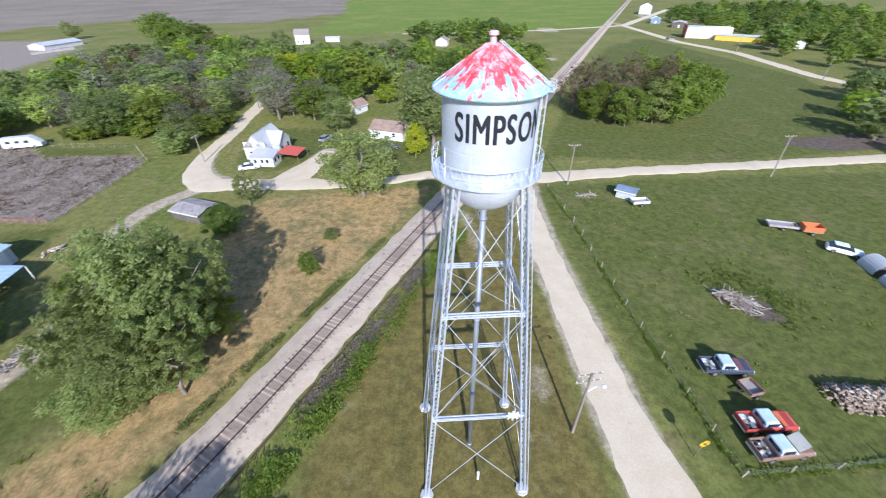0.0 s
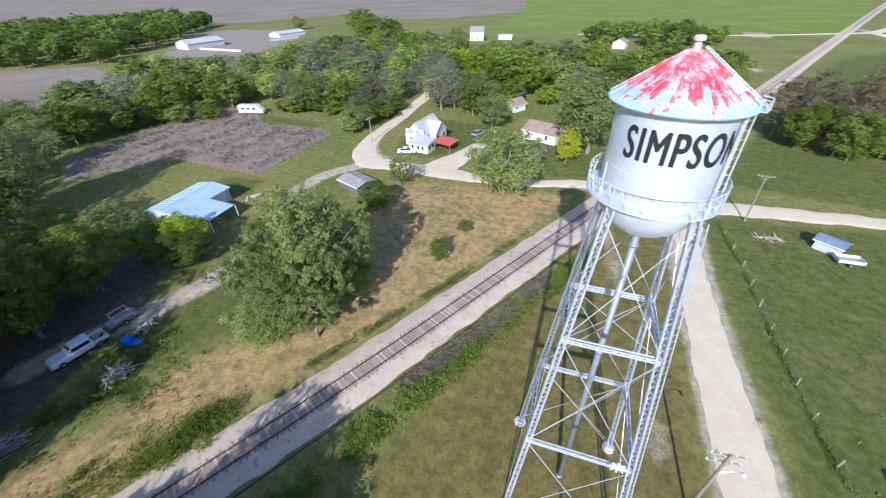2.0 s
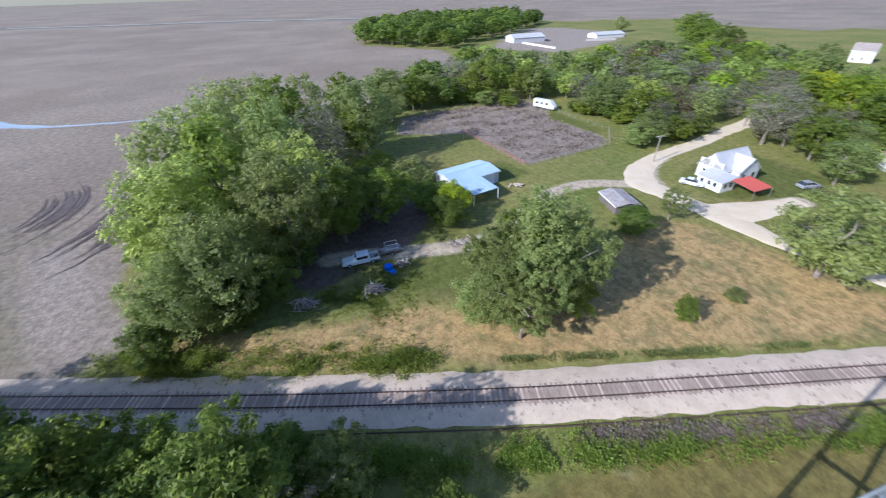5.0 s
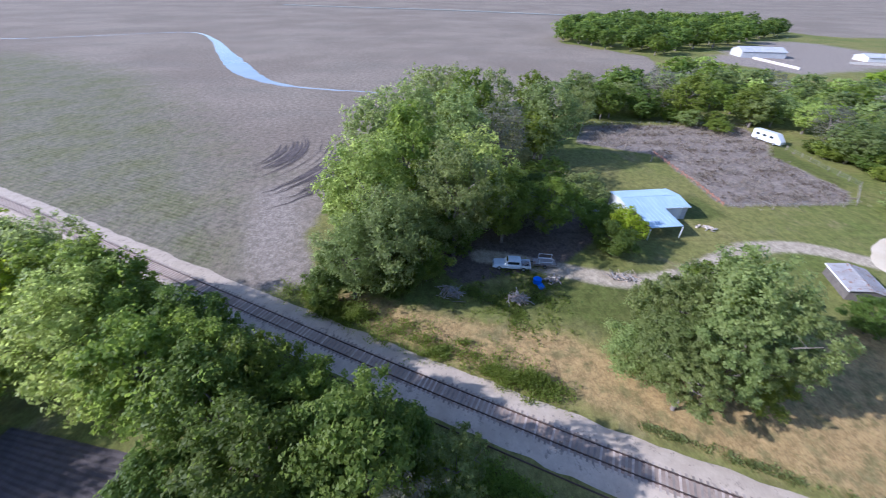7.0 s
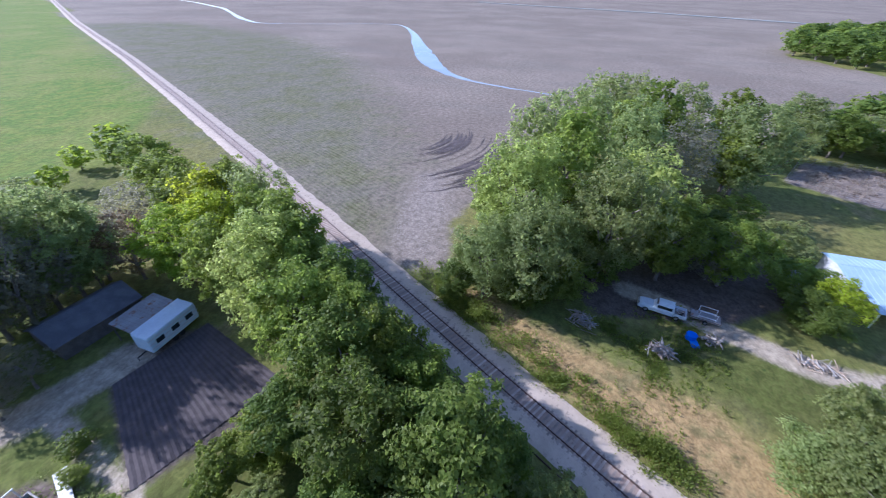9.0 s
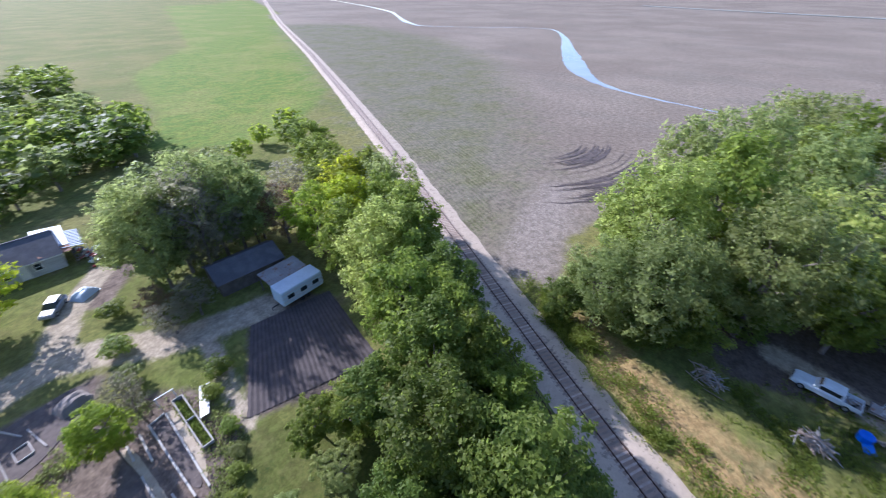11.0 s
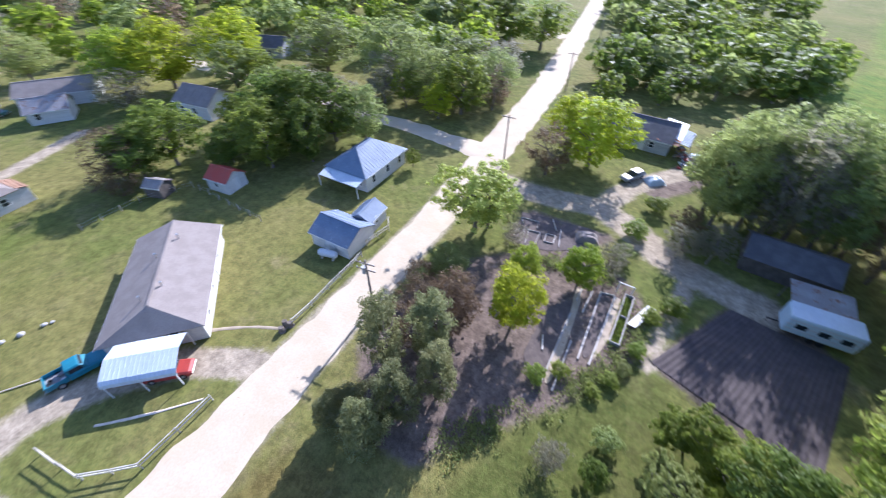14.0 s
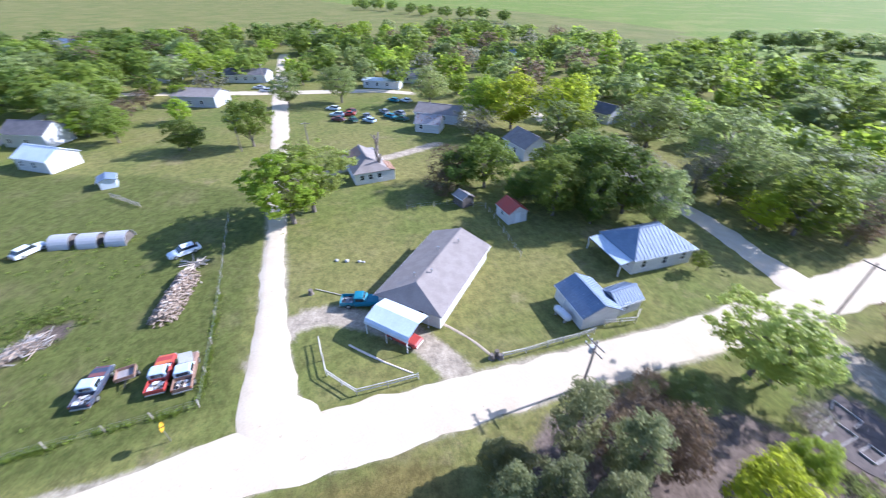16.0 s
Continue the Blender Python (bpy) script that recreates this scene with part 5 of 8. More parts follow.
wood([(190, 300), (210, 420), (280, 520), (420, 520), (420, 330), (300, 270)], 20, ("dark", "green"), (9, 14), 10)
wood([(100, 60), (118, 48), (140, 26), (160, 28), (175, 60), (175, 130), (145, 150), (110, 100)], 13, MIX, (7, 12), 11, CLEAR + [(95, 50, 20)])
wood([(168, 30), (168, 140), (270, 150), (330, 60), (330, -120), (240, -190), (150, -130), (110, -80), (130, -60), (150, -35), (164, -5)], 15, MIX, (8, 14), 12, CLEAR)
wood([(60, -84), (110, -72), (150, -120), (200, -200), (140, -215), (80, -190), (52, -158), (46, -120), (44, -100)], 12, ("olive", "green", "bright", "olive", "green", "dark", "green"), (8, 13), 13, CLEAR + [(60, -148, 10), (66, -134, 12), (100, -84, 9)])
wood([(14, -95), (16, -120), (22, -160), (5, -185), (-35, -160), (-30, -120), (-10, -105)], 8.0, ("green", "olive", "dark", "green", "dark"), (6, 11), 15, CLEAR)
wood([(30, -172), (40, -230), (20, -250), (-40, -245), (-30, -190), (0, -180)], 14, ("dark", "green"), (8, 12), 16)
wood([(-42, -96), (-60, -98), (-66, -112), (-50, -112)], 9, ("green", "bright"), (5, 9), 17)
wood([(232, -256), (192, -292), (152, -312), (122, -288), (82, -290), (82, -302), (120, -304), (152, -330), (196, -312), (238, -272)], 8.5, ("dark", "green", "olive"), (7, 12), 18)
wood([(400, -160), (700, -40), (720, -70), (420, -190)], 22, ("dark", "green"), (10, 14), 19)

far_wood_mesh = bpy.data.meshes.new("far_woods")
far_verts, far_mats = [], []
for n_kind, (kind, blocks) in enumerate(FAR_LEAVES.items()):
    block = np.concatenate(blocks)
    far_verts.append(block)
    far_mats += [n_kind] * (len(block) // 3)
    far_wood_mesh.materials.append(LEAVES[kind])
far_verts = np.concatenate(far_verts)
far_wood_mesh.from_pydata(far_verts.tolist(), [], np.arange(len(far_verts)).reshape(-1, 3).tolist())
far_wood_mesh.polygons.foreach_set("material_index", np.array(far_mats, np.int32))
far_tints = np.concatenate([np.concatenate(FAR_TINTS[kind]) for kind in FAR_LEAVES])
far_wood_mesh.attributes.new("tint", "FLOAT", "POINT").data.foreach_set("value", far_tints)
tagged(new("far_woods", far_wood_mesh), "distant mixed green and grey woods in spring leaf", "woods", kind="stuff")
tagged(new("far_trunks", mesh_of("far_trunks", FAR_TRUNKS, M_BARK)), "bare grey trunks of distant woods", "trunks", kind="stuff")


# weeds and brush along the track banks
def brush_along(name, pts, width, count, kind, hmax, seed, label, patchy=-0.05):
    rng = np.random.default_rng(seed)
    r = resampled([(x, y, 1) for x, y in pts], 0.5)
    q, f = [], []
    for _ in range(count):
        k = int(rng.integers(0, len(r) - 1))
        c = np.array([r[k, 0] + rng.normal() * width * 0.4, r[k, 1] + rng.normal() * width * 0.4, 0])
        if noise.noise((c[0] * 0.22, c[1] * 0.22, seed * 1.7)) < patchy and rng.random() < 0.85:
            continue
        tall = hmax * rng.uniform(0.25, 1) * (0.4 + 1.2 * max(0, noise.noise((c[0] * 0.16, c[1] * 0.16, seed)) + 0.35))
        for _ in range(15):
            a = rng.uniform(0, 6.28)
            d = np.array([math.cos(a), math.sin(a), 0])
            o = c + d * rng.uniform(0, 0.5) + np.array([0, 0, rng.uniform(0, tall)])
            u = np.array([-d[1], d[0], 0]) * rng.uniform(0.035, 0.10)
            v = (d * rng.uniform(0.02, 0.22) + np.array([0, 0, rng.uniform(0.05, 0.2)]))
            o[2] = max(o[2], 0)
            b = len(q)
            q += [o - u * 0.4, o + u, o + v, o - u + v * 0.6]
            f.append((b, b + 1, b + 2, b + 3))
    me = bpy.data.meshes.new(name)
    me.from_pydata([tuple(v) for v in q], [], f)
    me.materials.append(LEAVES[kind])
    return tagged(new(name, me), label, "brush", kind="stuff")


brush_along("bank_brush", [(-30, -14), (-22, 2), (-14.5, 17), (-8.5, 30), (-3, 42), (3, 55)], 1.8, 4000, "green", 0.75, 21, "green weeds and brush on the track bank")
brush_along("bank_twigs", [(-13.5, 22), (-7.5, 35), (-2.5, 46)], 1.2, 1100, "straw", 0.6, 22, "dead grey twigs beside the track")
brush_along("hedge_brush", [(-47, -20), (-40, -8), (-34.5, 4), (-29.5, 13)], 2.6, 3600, "green", 1.6, 23, "low green bushes along the track", 0.06)
brush_along("verge_weeds", [(-25.5, 20), (-20, 31), (-14, 43), (-8, 57)], 0.5, 420, "olive", 0.2, 24, "green weeds on the ballast edge")
brush_along("yard_weeds", [(36, 43), (42, 42), (45, 38), (42, 33)], 3.5, 200, "dark", 0.14, 25, "tall weeds round a brush pile")


# ---- buildings ----
def wall_boxes(bm, length, height, thick, openings, place):
    """An upright wall with openings (x0, z0, x1, z1) right through it; place maps (along, through, up) to the house."""
    xs = sorted({0.0, length, *(v for o in openings for v in (o[0], o[2]))})
    zs = sorted({0.0, height, *(v for o in openings for v in (o[1], o[3]))})
    for x0, x1 in zip(xs, xs[1:]):
        for z0, z1 in zip(zs, zs[1:]):
            if any(o[0] - 1e-6 <= x0 and x1 <= o[2] + 1e-6 and o[1] - 1e-6 <= z0 and z1 <= o[3] + 1e-6 for o in openings):
                continue
            vs = [bm.verts.new(place(*p)) for p in product((x0, x1), (0, thick), (z0, z1))]
            for f in ((0, 1, 3, 2), (4, 6, 7, 5), (0, 4, 5, 1), (2, 3, 7, 6), (0, 2, 6, 4), (1, 5, 7, 3)):
                bm.faces.new([vs[i] for i in f])


def opening_parts(house, o, thick, place, door, trim, leaf):
    """The frame, pane and sill of a window, or the leaf of a door, in its opening."""
    x0, z0, x1, z1 = o

    def bar(bm, a0, t0, b0, a1, t1, b1):
        vs = [bm.verts.new(place(*p)) for p in product((a0, a1), (t0, t1), (b0, b1))]
        for f in ((0, 1, 3, 2), (4, 6, 7, 5), (0, 4, 5, 1), (2, 3, 7, 6), (0, 2, 6, 4), (1, 5, 7, 3)):
            bm.faces.new([vs[i] for i in f])

    w = 0.09
    bm = bmesh.new()
    bar(bm, x0 - w, -0.04, z0, x0 + 0.02, 0.05, z1)
    bar(bm, x1 - 0.02, -0.04, z0, x1 + w, 0.05, z1)
    bar(bm, x0 - w, -0.045, z1 - 0.02, x1 + w, 0.05, z1 + w)
    if not door:
        bar(bm, x0, 0.0, (z0 + z1) / 2 - 0.03, x1, 0.045, (z0 + z1) / 2 + 0.03)
    unit = part("door" if door else "window", bm, trim, house)
    bm = bmesh.new()
    bar(bm, x0 + 0.02, 0.06, z0 + 0.02, x1 - 0.02, 0.1, z1 - 0.02)
    part("leaf" if door else "pane", bm, leaf if door else M_GLASS, unit)
    if not door:
        bm = bmesh.new()
        bar(bm, x0 - 0.12, -0.08, z0 - 0.07, x1 + 0.12, 0.05, z0)
        part("sill", bm, trim, unit)


def house(name, x, y, rot, length, width, eave, ridge, roof_mat, wall_mat, label, category="house", hip=(0.0, 0.0), over=0.35, openings=None, ribs=0.0, trim=None, door_mat=None, chimney=None, fascia=True):
    """A house whose ridge runs along its own x. openings: side ('s','n','e','w') -> list of (x0, z0, x1, z1, is_door)."""
    trim = trim or M_TRIM
    t = thing(name, pose(x, y, 0, 0, 0, rot), label, category)
    L, W, th = length / 2, width / 2, 0.16
    places = {
        "s": (length, lambda a, b, c: (-L + a, -W + b, c)), "n": (length, lambda a, b, c: (L - a, W - b, c)),
        "e": (width - 2 * th, lambda a, b, c: (L - b, -W + th + a, c)), "w": (width - 2 * th, lambda a, b, c: (-L + b, W - th - a, c)),
    }
    openings = openings or {}
    for side, (run, place) in places.items():
        bm = bmesh.new()
        own = [tuple(o[:4]) for o in openings.get(side, [])]
        wall_boxes(bm, run, eave, th, own, place)
        k = 0 if side == "w" else 1
        if side in "ew" and hip[k] < 0.3:  # gable over the end wall
            pts = [(0, 0, eave), (run, 0, eave), (run / 2, 0, ridge - 0.08)]
            lo, hi = [[bm.verts.new(place(a, b + q, c)) for a, b, c in pts] for q in (0.0, th)]
            bm.faces.new(lo)
            bm.faces.new(hi[::-1])
            for i in range(3):
                bm.faces.new((lo[i], lo[(i + 1) % 3], hi[(i + 1) % 3], hi[i]))
        bmesh.ops.remove_doubles(bm, verts=bm.verts, dist=1e-4)
        part("wall", bm, wall_mat, t)
        for o in openings.get(side, []):
            opening_parts(t, o[:4], th, place, len(o) > 4 and o[4], trim, door_mat or trim)
    # roof planes, with overhang
    slope = (ridge - eave) / W
    ye, ze = W + over, eave - slope * over
    rw, re = (-L - over if hip[0] < 0.3 else -L + hip[0]), (L + over if hip[1] < 0.3 else L - hip[1])
    xw, xe = -L - over, L + over
    lift = 0.07
    planes = [[(xw, -ye, ze), (xe, -ye, ze), (re, 0, ridge), (rw, 0, ridge)], [(xe, ye, ze), (xw, ye, ze), (rw, 0, ridge), (re, 0, ridge)]]
    if hip[0] >= 0.3:
        planes.append([(xw, ye, ze), (xw, -ye, ze), (rw, 0, ridge)])
    if hip[1] >= 0.3:
        planes.append([(xe, -ye, ze), (xe, ye, ze), (re, 0, ridge)])
    for k, pl in enumerate(planes):
        bm = bmesh.new()
        slab(bm, [(a, b, c + lift) for a, b, c in pl], 0.1)
        plane = part("roof", bm, roof_mat, t)
        if ribs and k < 2:
            s = -1 if k == 0 else 1
            bm = bmesh.new()
            a = xw + ribs / 2
            while a < xe:
                top = 1.0
                if a < rw:
                    top = (a - xw) / max(rw - xw, 1e-3)
                elif a > re:
                    top = (xe - a) / max(xe - re, 1e-3)
                if top > 0.1:
                    beam(bm, (a, s * ye, ze + lift + 0.02), (a, s * ye * (1 - top), ze + (ridge - ze) * top + lift + 0.02), 0.05, 0.05)
                a += ribs
            part("rib", bm, roof_mat, plane)
    bm = bmesh.new()
    beam(bm, (rw, 0, ridge + lift + 0.01), (re, 0, ridge + lift + 0.01), 0.28, 0.06)
    part("ridge_cap", bm, roof_mat, t)
    if fascia:
        for s in (-1, 1):
            bm = bmesh.new()
            beam(bm, (xw, s * (ye + 0.02), ze - 0.04), (xe, s * (ye + 0.02), ze - 0.04), 0.05, 0.16)
            part("gutter", bm, trim, t)
    if chimney:
        bm = bmesh.new()
        cx, cy, cs = chimney
        box(bm, cx - cs, cy - cs, eave, cx + cs, cy + cs, ridge + 0.6, 0.02)
        part("chimney", bm, M_SHINGLE_BROWN, t)
    return t


def lean_to(parent, x0, y0, x1, y1, z_hi, z_lo, toward, roof_mat, posts=True, post_mat=None, ribs=0.6):
    """A low roof on posts: from z_hi at its house down to z_lo at the side named ('s','n','e','w')."""
    z = {"s": (z_lo, z_lo, z_hi, z_hi), "n": (z_hi, z_hi, z_lo, z_lo), "e": (z_hi, z_lo, z_lo, z_hi), "w": (z_lo, z_hi, z_hi, z_lo)}[toward]
    cs = [(x0, y0, z[0]), (x1, y0, z[1]), (x1, y1, z[2]), (x0, y1, z[3])]
    bm = bmesh.new()
    slab(bm, cs, 0.08)
    roof = part("porch_roof", bm, roof_mat, parent)
    bm = bmesh.new()
    cs = [Vector(c) for c in cs]
    if toward in "sn":
        n = max(2, int((x1 - x0) / ribs))
        for k in range(1, n):
            beam(bm, cs[0].lerp(cs[1], k / n) + Vector((0, 0, 0.02)), cs[3].lerp(cs[2], k / n) + Vector((0, 0, 0.02)), 0.05, 0.05)
    else:
        n = max(2, int((y1 - y0) / ribs))
        for k in range(1, n):
            beam(bm, cs[0].lerp(cs[3], k / n) + Vector((0, 0, 0.02)), cs[1].lerp(cs[2], k / n) + Vector((0, 0, 0.02)), 0.05, 0.05)
    part("rib", bm, roof_mat, roof)
    if posts:
        for (px, py, pz) in [(c.x, c.y, c.z) for c in cs if abs(c.z - z_lo) < 1e-6]:
            bm = bmesh.new()
            inx = 0.15 if px == x0 else -0.15
            iny = 0.15 if py == y0 else -0.15
            box(bm, px + inx - 0.06, py + iny - 0.06, 0, px + inx + 0.06, py + iny + 0.06, pz - 0.1, 0.01)
            part("post", bm, post_mat or M_TRIM, parent)


def wins(*xs, w=0.85, z0=0.95, z1=2.0):
    return [(x, z0, x + w, z1) for x in xs]


# long grey-roofed house with its carport
long_house = house("house", 38.9, -12.3, -40.5, 16.2, 8.9, 2.55, 4.25, M_SHINGLE, M_WHITE_WALL, "long white house with weathered grey shingle hip roof", hip=(2.2, 0.0), over=0.45,
                   openings={"s": wins(2.2, 6.0, 11.5) + [(8.4, 0.05, 9.35, 2.1, True)], "n": wins(3.0, 7.0, 12.0), "w": wins(1.6, 5.6), "e": wins(3.0)})
lean_to(long_house, 8.1, -1.8, 10.4, 2.2, 2.35, 2.1, "e", M_TIN, ribs=0.5)
for vx, vy in ((-3.0, -0.7), (2.0, 0.8), (5.0, -1.0), (-4.6, 1.0)):
    bm = bmesh.new()
    tube(bm, (vx, vy, 3.6), (vx, vy, 4.55), 0.07, n=8)
    tube(bm, (vx, vy, 4.5), (vx, vy, 4.62), 0.13, n=8)
    part("vent_pipe", bm, M_CHROME, long_house)

carport = thing("carport", pose(30.9, -5.3, 0, 0, 0, 45.0), "white sheet metal carport with a rounded roof on posts", "carport")
bm = bmesh.new()
prof = [(-2.35, 1.75), (-2.3, 2.15), (-2.0, 2.45), (0.0, 2.95), (2.0, 2.45), (2.3, 2.15), (2.35, 1.75)]
for (a, z0), (b, z1) in zip(prof, prof[1:]):
    slab(bm, [(-3.2, a, z0), (3.2, a, z0), (3.2, b, z1), (-3.2, b, z1)], 0.03)
canopy = part("canopy", bm, M_TIN_WHITE, carport, "white ribbed sheet metal canopy")
bm = bmesh.new()
for k in range(1, 16):
    for (a, z0), (b, z1) in zip(prof, prof[1:]):
        beam(bm, (-3.2 + 0.4 * k, a, z0 + 0.015), (-3.2 + 0.4 * k, b, z1 + 0.015), 0.04, 0.03)
part("rib", bm, M_TIN_WHITE, canopy)
for px, py in product((-3.0, 0.0, 3.0), (-2.28, 2.28)):
    bm = bmesh.new()
    box(bm, px - 0.04, py - 0.04, 0, px + 0.04, py + 0.04, 2.1)
    part("post", bm, M_TRIM, carport)

# hip-roofed house at the corner
corner_house = house("house", 37.2, -45.4, 92, 10.6, 7.6, 2.9, 5.3, M_TIN, M_WHITE_WALL, "white clapboard house with blue-grey metal hip roof", hip=(3.7, 3.0), over=0.4, ribs=0.62,
                     openings={"s": wins(1.5, 4.6, 8.8, z0=0.9, z1=2.2), "n": wins(1.5, 5.2, 8.6, z0=0.9, z1=2.2), "e": wins(1.3, 5.6, z0=0.9, z1=2.2) + [(3.6, 0.1, 4.5, 2.1, True)], "w": wins(2.0, 5.0, z0=0.9, z1=2.2)})
lean_to(corner_house, 5.35, -3.8, 7.6, 3.8, 2.65, 2.25, "e", M_TIN_WHITE)

shed = house("shed", 28.5, -29.7, 2, 6.2, 5.2, 2.2, 3.5, M_TIN, M_WHITE_WALL, "white shed with blue-grey corrugated metal roof", "shed", over=0.25, ribs=0.45, openings={"n": [(2.2, 0.05, 3.8, 2.0, True)], "e": wins(1.6, w=0.7)})
house("shed", 28.0, -34.4, 98, 4.0, 3.3, 2.0, 3.0, M_TIN, M_GREY_WALL, "grey board lean shed with patched metal roof", "shed", over=0.2, ribs=0.45, openings={"n": wins(1.2, w=0.7)})
house("shed", 53.2, -29.8, 8, 4.2, 3.8, 2.2, 3.4, M_RED_ROOF, M_WHITE_WALL, "small white shed with dark red gable roof", "shed", over=0.2, ribs=0.5, openings={"w": [(1.3, 0.05, 2.2, 1.95, True)], "n": wins(1.6, w=0.7)})
house("shed", 60.3, -22.9, 20, 2.9, 2.6, 1.9, 2.6, M_TIN_RUST, M_DARK_WOOD, "small dark weathered board shed", "shed", over=0.15, ribs=0.5)
M_PATCH = worn("rusty tan sheet", (0.40, 0.25, 0.16), (0.33, 0.19, 0.12), 0.8, 0.1, scale=0.6, fine=5.0, spots=(0.26, 0.13, 0.08), spot_at=0.6, bump=0.15)
white_house = house("house", 79.6, -6.2, 8, 11.0, 7.2, 2.7, 4.6, M_SHINGLE, M_WHITE_WALL, "white house with grey shingle roof patched with rusty sheets", hip=(3.2, 0), openings={"w": wins(0.9, 2.7, 4.6, w=0.9), "s": wins(2, 6), "n": wins(2, 7)})
bm = bmesh.new()
slab(bm, [(0.6, 0.5, 4.44), (5.6, 0.5, 4.44), (5.6, 3.98, 2.62), (0.6, 3.98, 2.62)], 0.05)
part("roof_patch", bm, M_PATCH, white_house, "rusty orange sheet nailed over shingles")
lean_to(white_house, -5.6, -5.2, -0.8, -3.65, 2.82, 2.35, "s", M_PATCH, False)
bm = bmesh.new()
box(bm, -5.45, -5.0, 0, -0.95, -3.62, 2.28, 0.01)
part("annex", bm, M_WHITE_WALL, white_house, "low white boarded annex")
bm = bmesh.new()
slab(bm, [(5.2, -3.8, 2.9), (8.6, -3.8, 2.6), (8.6, 3.4, 2.6), (5.2, 3.4, 2.9)], 0.1)
part("porch_roof", bm, M_TIN_RUST, white_house)
for px, py in ((8.3, -3.5), (8.3, 3.1)):
    bm = bmesh.new()
    box(bm, px - 0.06, py - 0.06, 0, px + 0.06, py + 0.06, 2.5)
    part("post", bm, M_TRIM, white_house)

garden_house = house("house", 0.9, -82.6, -3, 12.4, 8.6, 2.6, 4.6, M_SHINGLE_DARK, M_GREY_WALL, "low house with dark grey shingle roof behind a garden", openings={"n": wins(2, 5.5, 9) + [(7.3, 0.05, 8.2, 2.1, True)], "w": wins(2, 5)})
lean_to(garden_house, -9.2, -3.0, -6.3, 3.6, 2.9, 2.4, "w", M_TIN)
house("shed", -22.2, -54.8, -4, 9.2, 5.8, 2.3, 3.7, M_SHINGLE_DARK, M_DARK_WOOD, "long dark shed with sagging black roof", "shed", over=0.3, openings={"n": [(2, 0.05, 4.6, 2.0, True)]}, door_mat=M_DARK_WOOD, trim=M_DARK_WOOD)

# travel trailer with a striped side
camper = thing("travel_trailer", pose(-24.7, -44.6, 0, 0, 0, 2), "white travel trailer with pale blue striped side", "trailer")
bm = bmesh.new()
box(bm, -3.2, -1.3, 0.55, 3.2, 1.3, 2.85, 0.14)
body = part("body", bm, worn("pale blue enamel", (0.60, 0.70, 0.76), (0.68, 0.75, 0.79), 0.45, scale=1.0), camper)
bm = bmesh.new()
box(bm, -3.15, -1.28, 2.84, 3.15, 1.28, 2.92, 0.03)
part("roof", bm, M_TIN_WHITE, camper)
for z in (1.15, 1.75, 2.35):
    bm = bmesh.new()
    box(bm, -3.21, 1.27, z, 3.21, 1.325, z + 0.16)
    part("stripe", bm, M_WHITE, body)
for x0 in (-2.5, -0.6, 1.4):
    bm = bmesh.new()
    box(bm, x0, 1.29, 1.45, x0 + 1.0, 1.34, 2.1, 0.02)
    part("window", bm, M_GLASS, body)
for px, py in product((-0.5, 0.4), (-1.2, 1.2)):
    bm = bmesh.new()
    tube(bm, (px, py - 0.1, 0.34), (px, py + 0.1, 0.34), 0.34, n=16)
    part("wheel", bm, M_TYRE, camper)
bm = bmesh.new()
beam(bm, (3.2, 0, 0.55), (4.3, 0, 0.5), 0.12, 0.1)
beam(bm, (4.25, 0, 0.0), (4.25, 0, 0.5), 0.08, 0.08)
part("tow_bar", bm, M_DARK, camper)

carport_small = thing("lean_shelter", pose(-24.6, -47.9, 0, 0, 0, 2), "open shelter with pale ribbed metal roof", "shelter")
lean_to(carport_small, -2.9, -1.75, 2.9, 1.75, 2.9, 2.55, "n", M_TIN_RUST, ribs=0.4)
for px in (-2.75, 2.75):
    bm = bmesh.new()
    box(bm, px - 0.06, -1.66, 0, px + 0.06, -1.54, 2.8)
    part("post", bm, M_DARK_WOOD, carport_small)

# workshop with white roof and its porch
workshop = house("workshop", -69.0, 42.2, 94.5, 11.6, 7.2, 2.7, 3.25, M_TIN_BLUE, M_GREY_WALL, "workshop with white sheet metal roof and garage door", "workshop", over=0.3, ribs=0.8,
                 openings={"s": [(7.6, 0.05, 10.4, 2.2, True)] + wins(1.5, 4.5), "e": wins(2.5)})
lean_to(workshop, -5.2, -9.6, 0.8, -3.85, 2.75, 2.35, "s", M_TIN_BLUE, ribs=0.8)

# white farmhouse with crossing gables and a red lean-to
farmhouse = house("house", -43.5, 92.5, 84, 10.5, 6.2, 3.2, 6.4, M_TIN_PALE, M_WHITE_WALL, "white clapboard farmhouse with crossing pale metal gables", over=0.3, ribs=0.6,
                  openings={"s": wins(1.5, 4.5, z1=2.3), "w": wins(1.2, 3.6, z1=2.3) + [(2.6, 3.6, 3.4, 4.7)], "n": wins(3, 7, z1=2.3)})
bm = bmesh.new()
slab(bm, [(-2.6, -5.4, 5.0 - 1.9), (-2.6, -5.4, 3.1), (1.0, -5.4, 5.9), (1.0, 0, 5.9), (-2.6, 0, 3.1)][1:], 0.1)
slab(bm, [(4.6, -5.4, 3.1), (1.0, -5.4, 5.9), (1.0, 0, 5.9), (4.6, 0, 3.1)], 0.1)
part("cross_roof", bm, M_TIN_PALE, farmhouse)
bm = bmesh.new()
prism(bm, [(-2.3, -5.1), (4.3, -5.1), (4.3, -3.1), (-2.3, -3.1)], 0, 3.1)
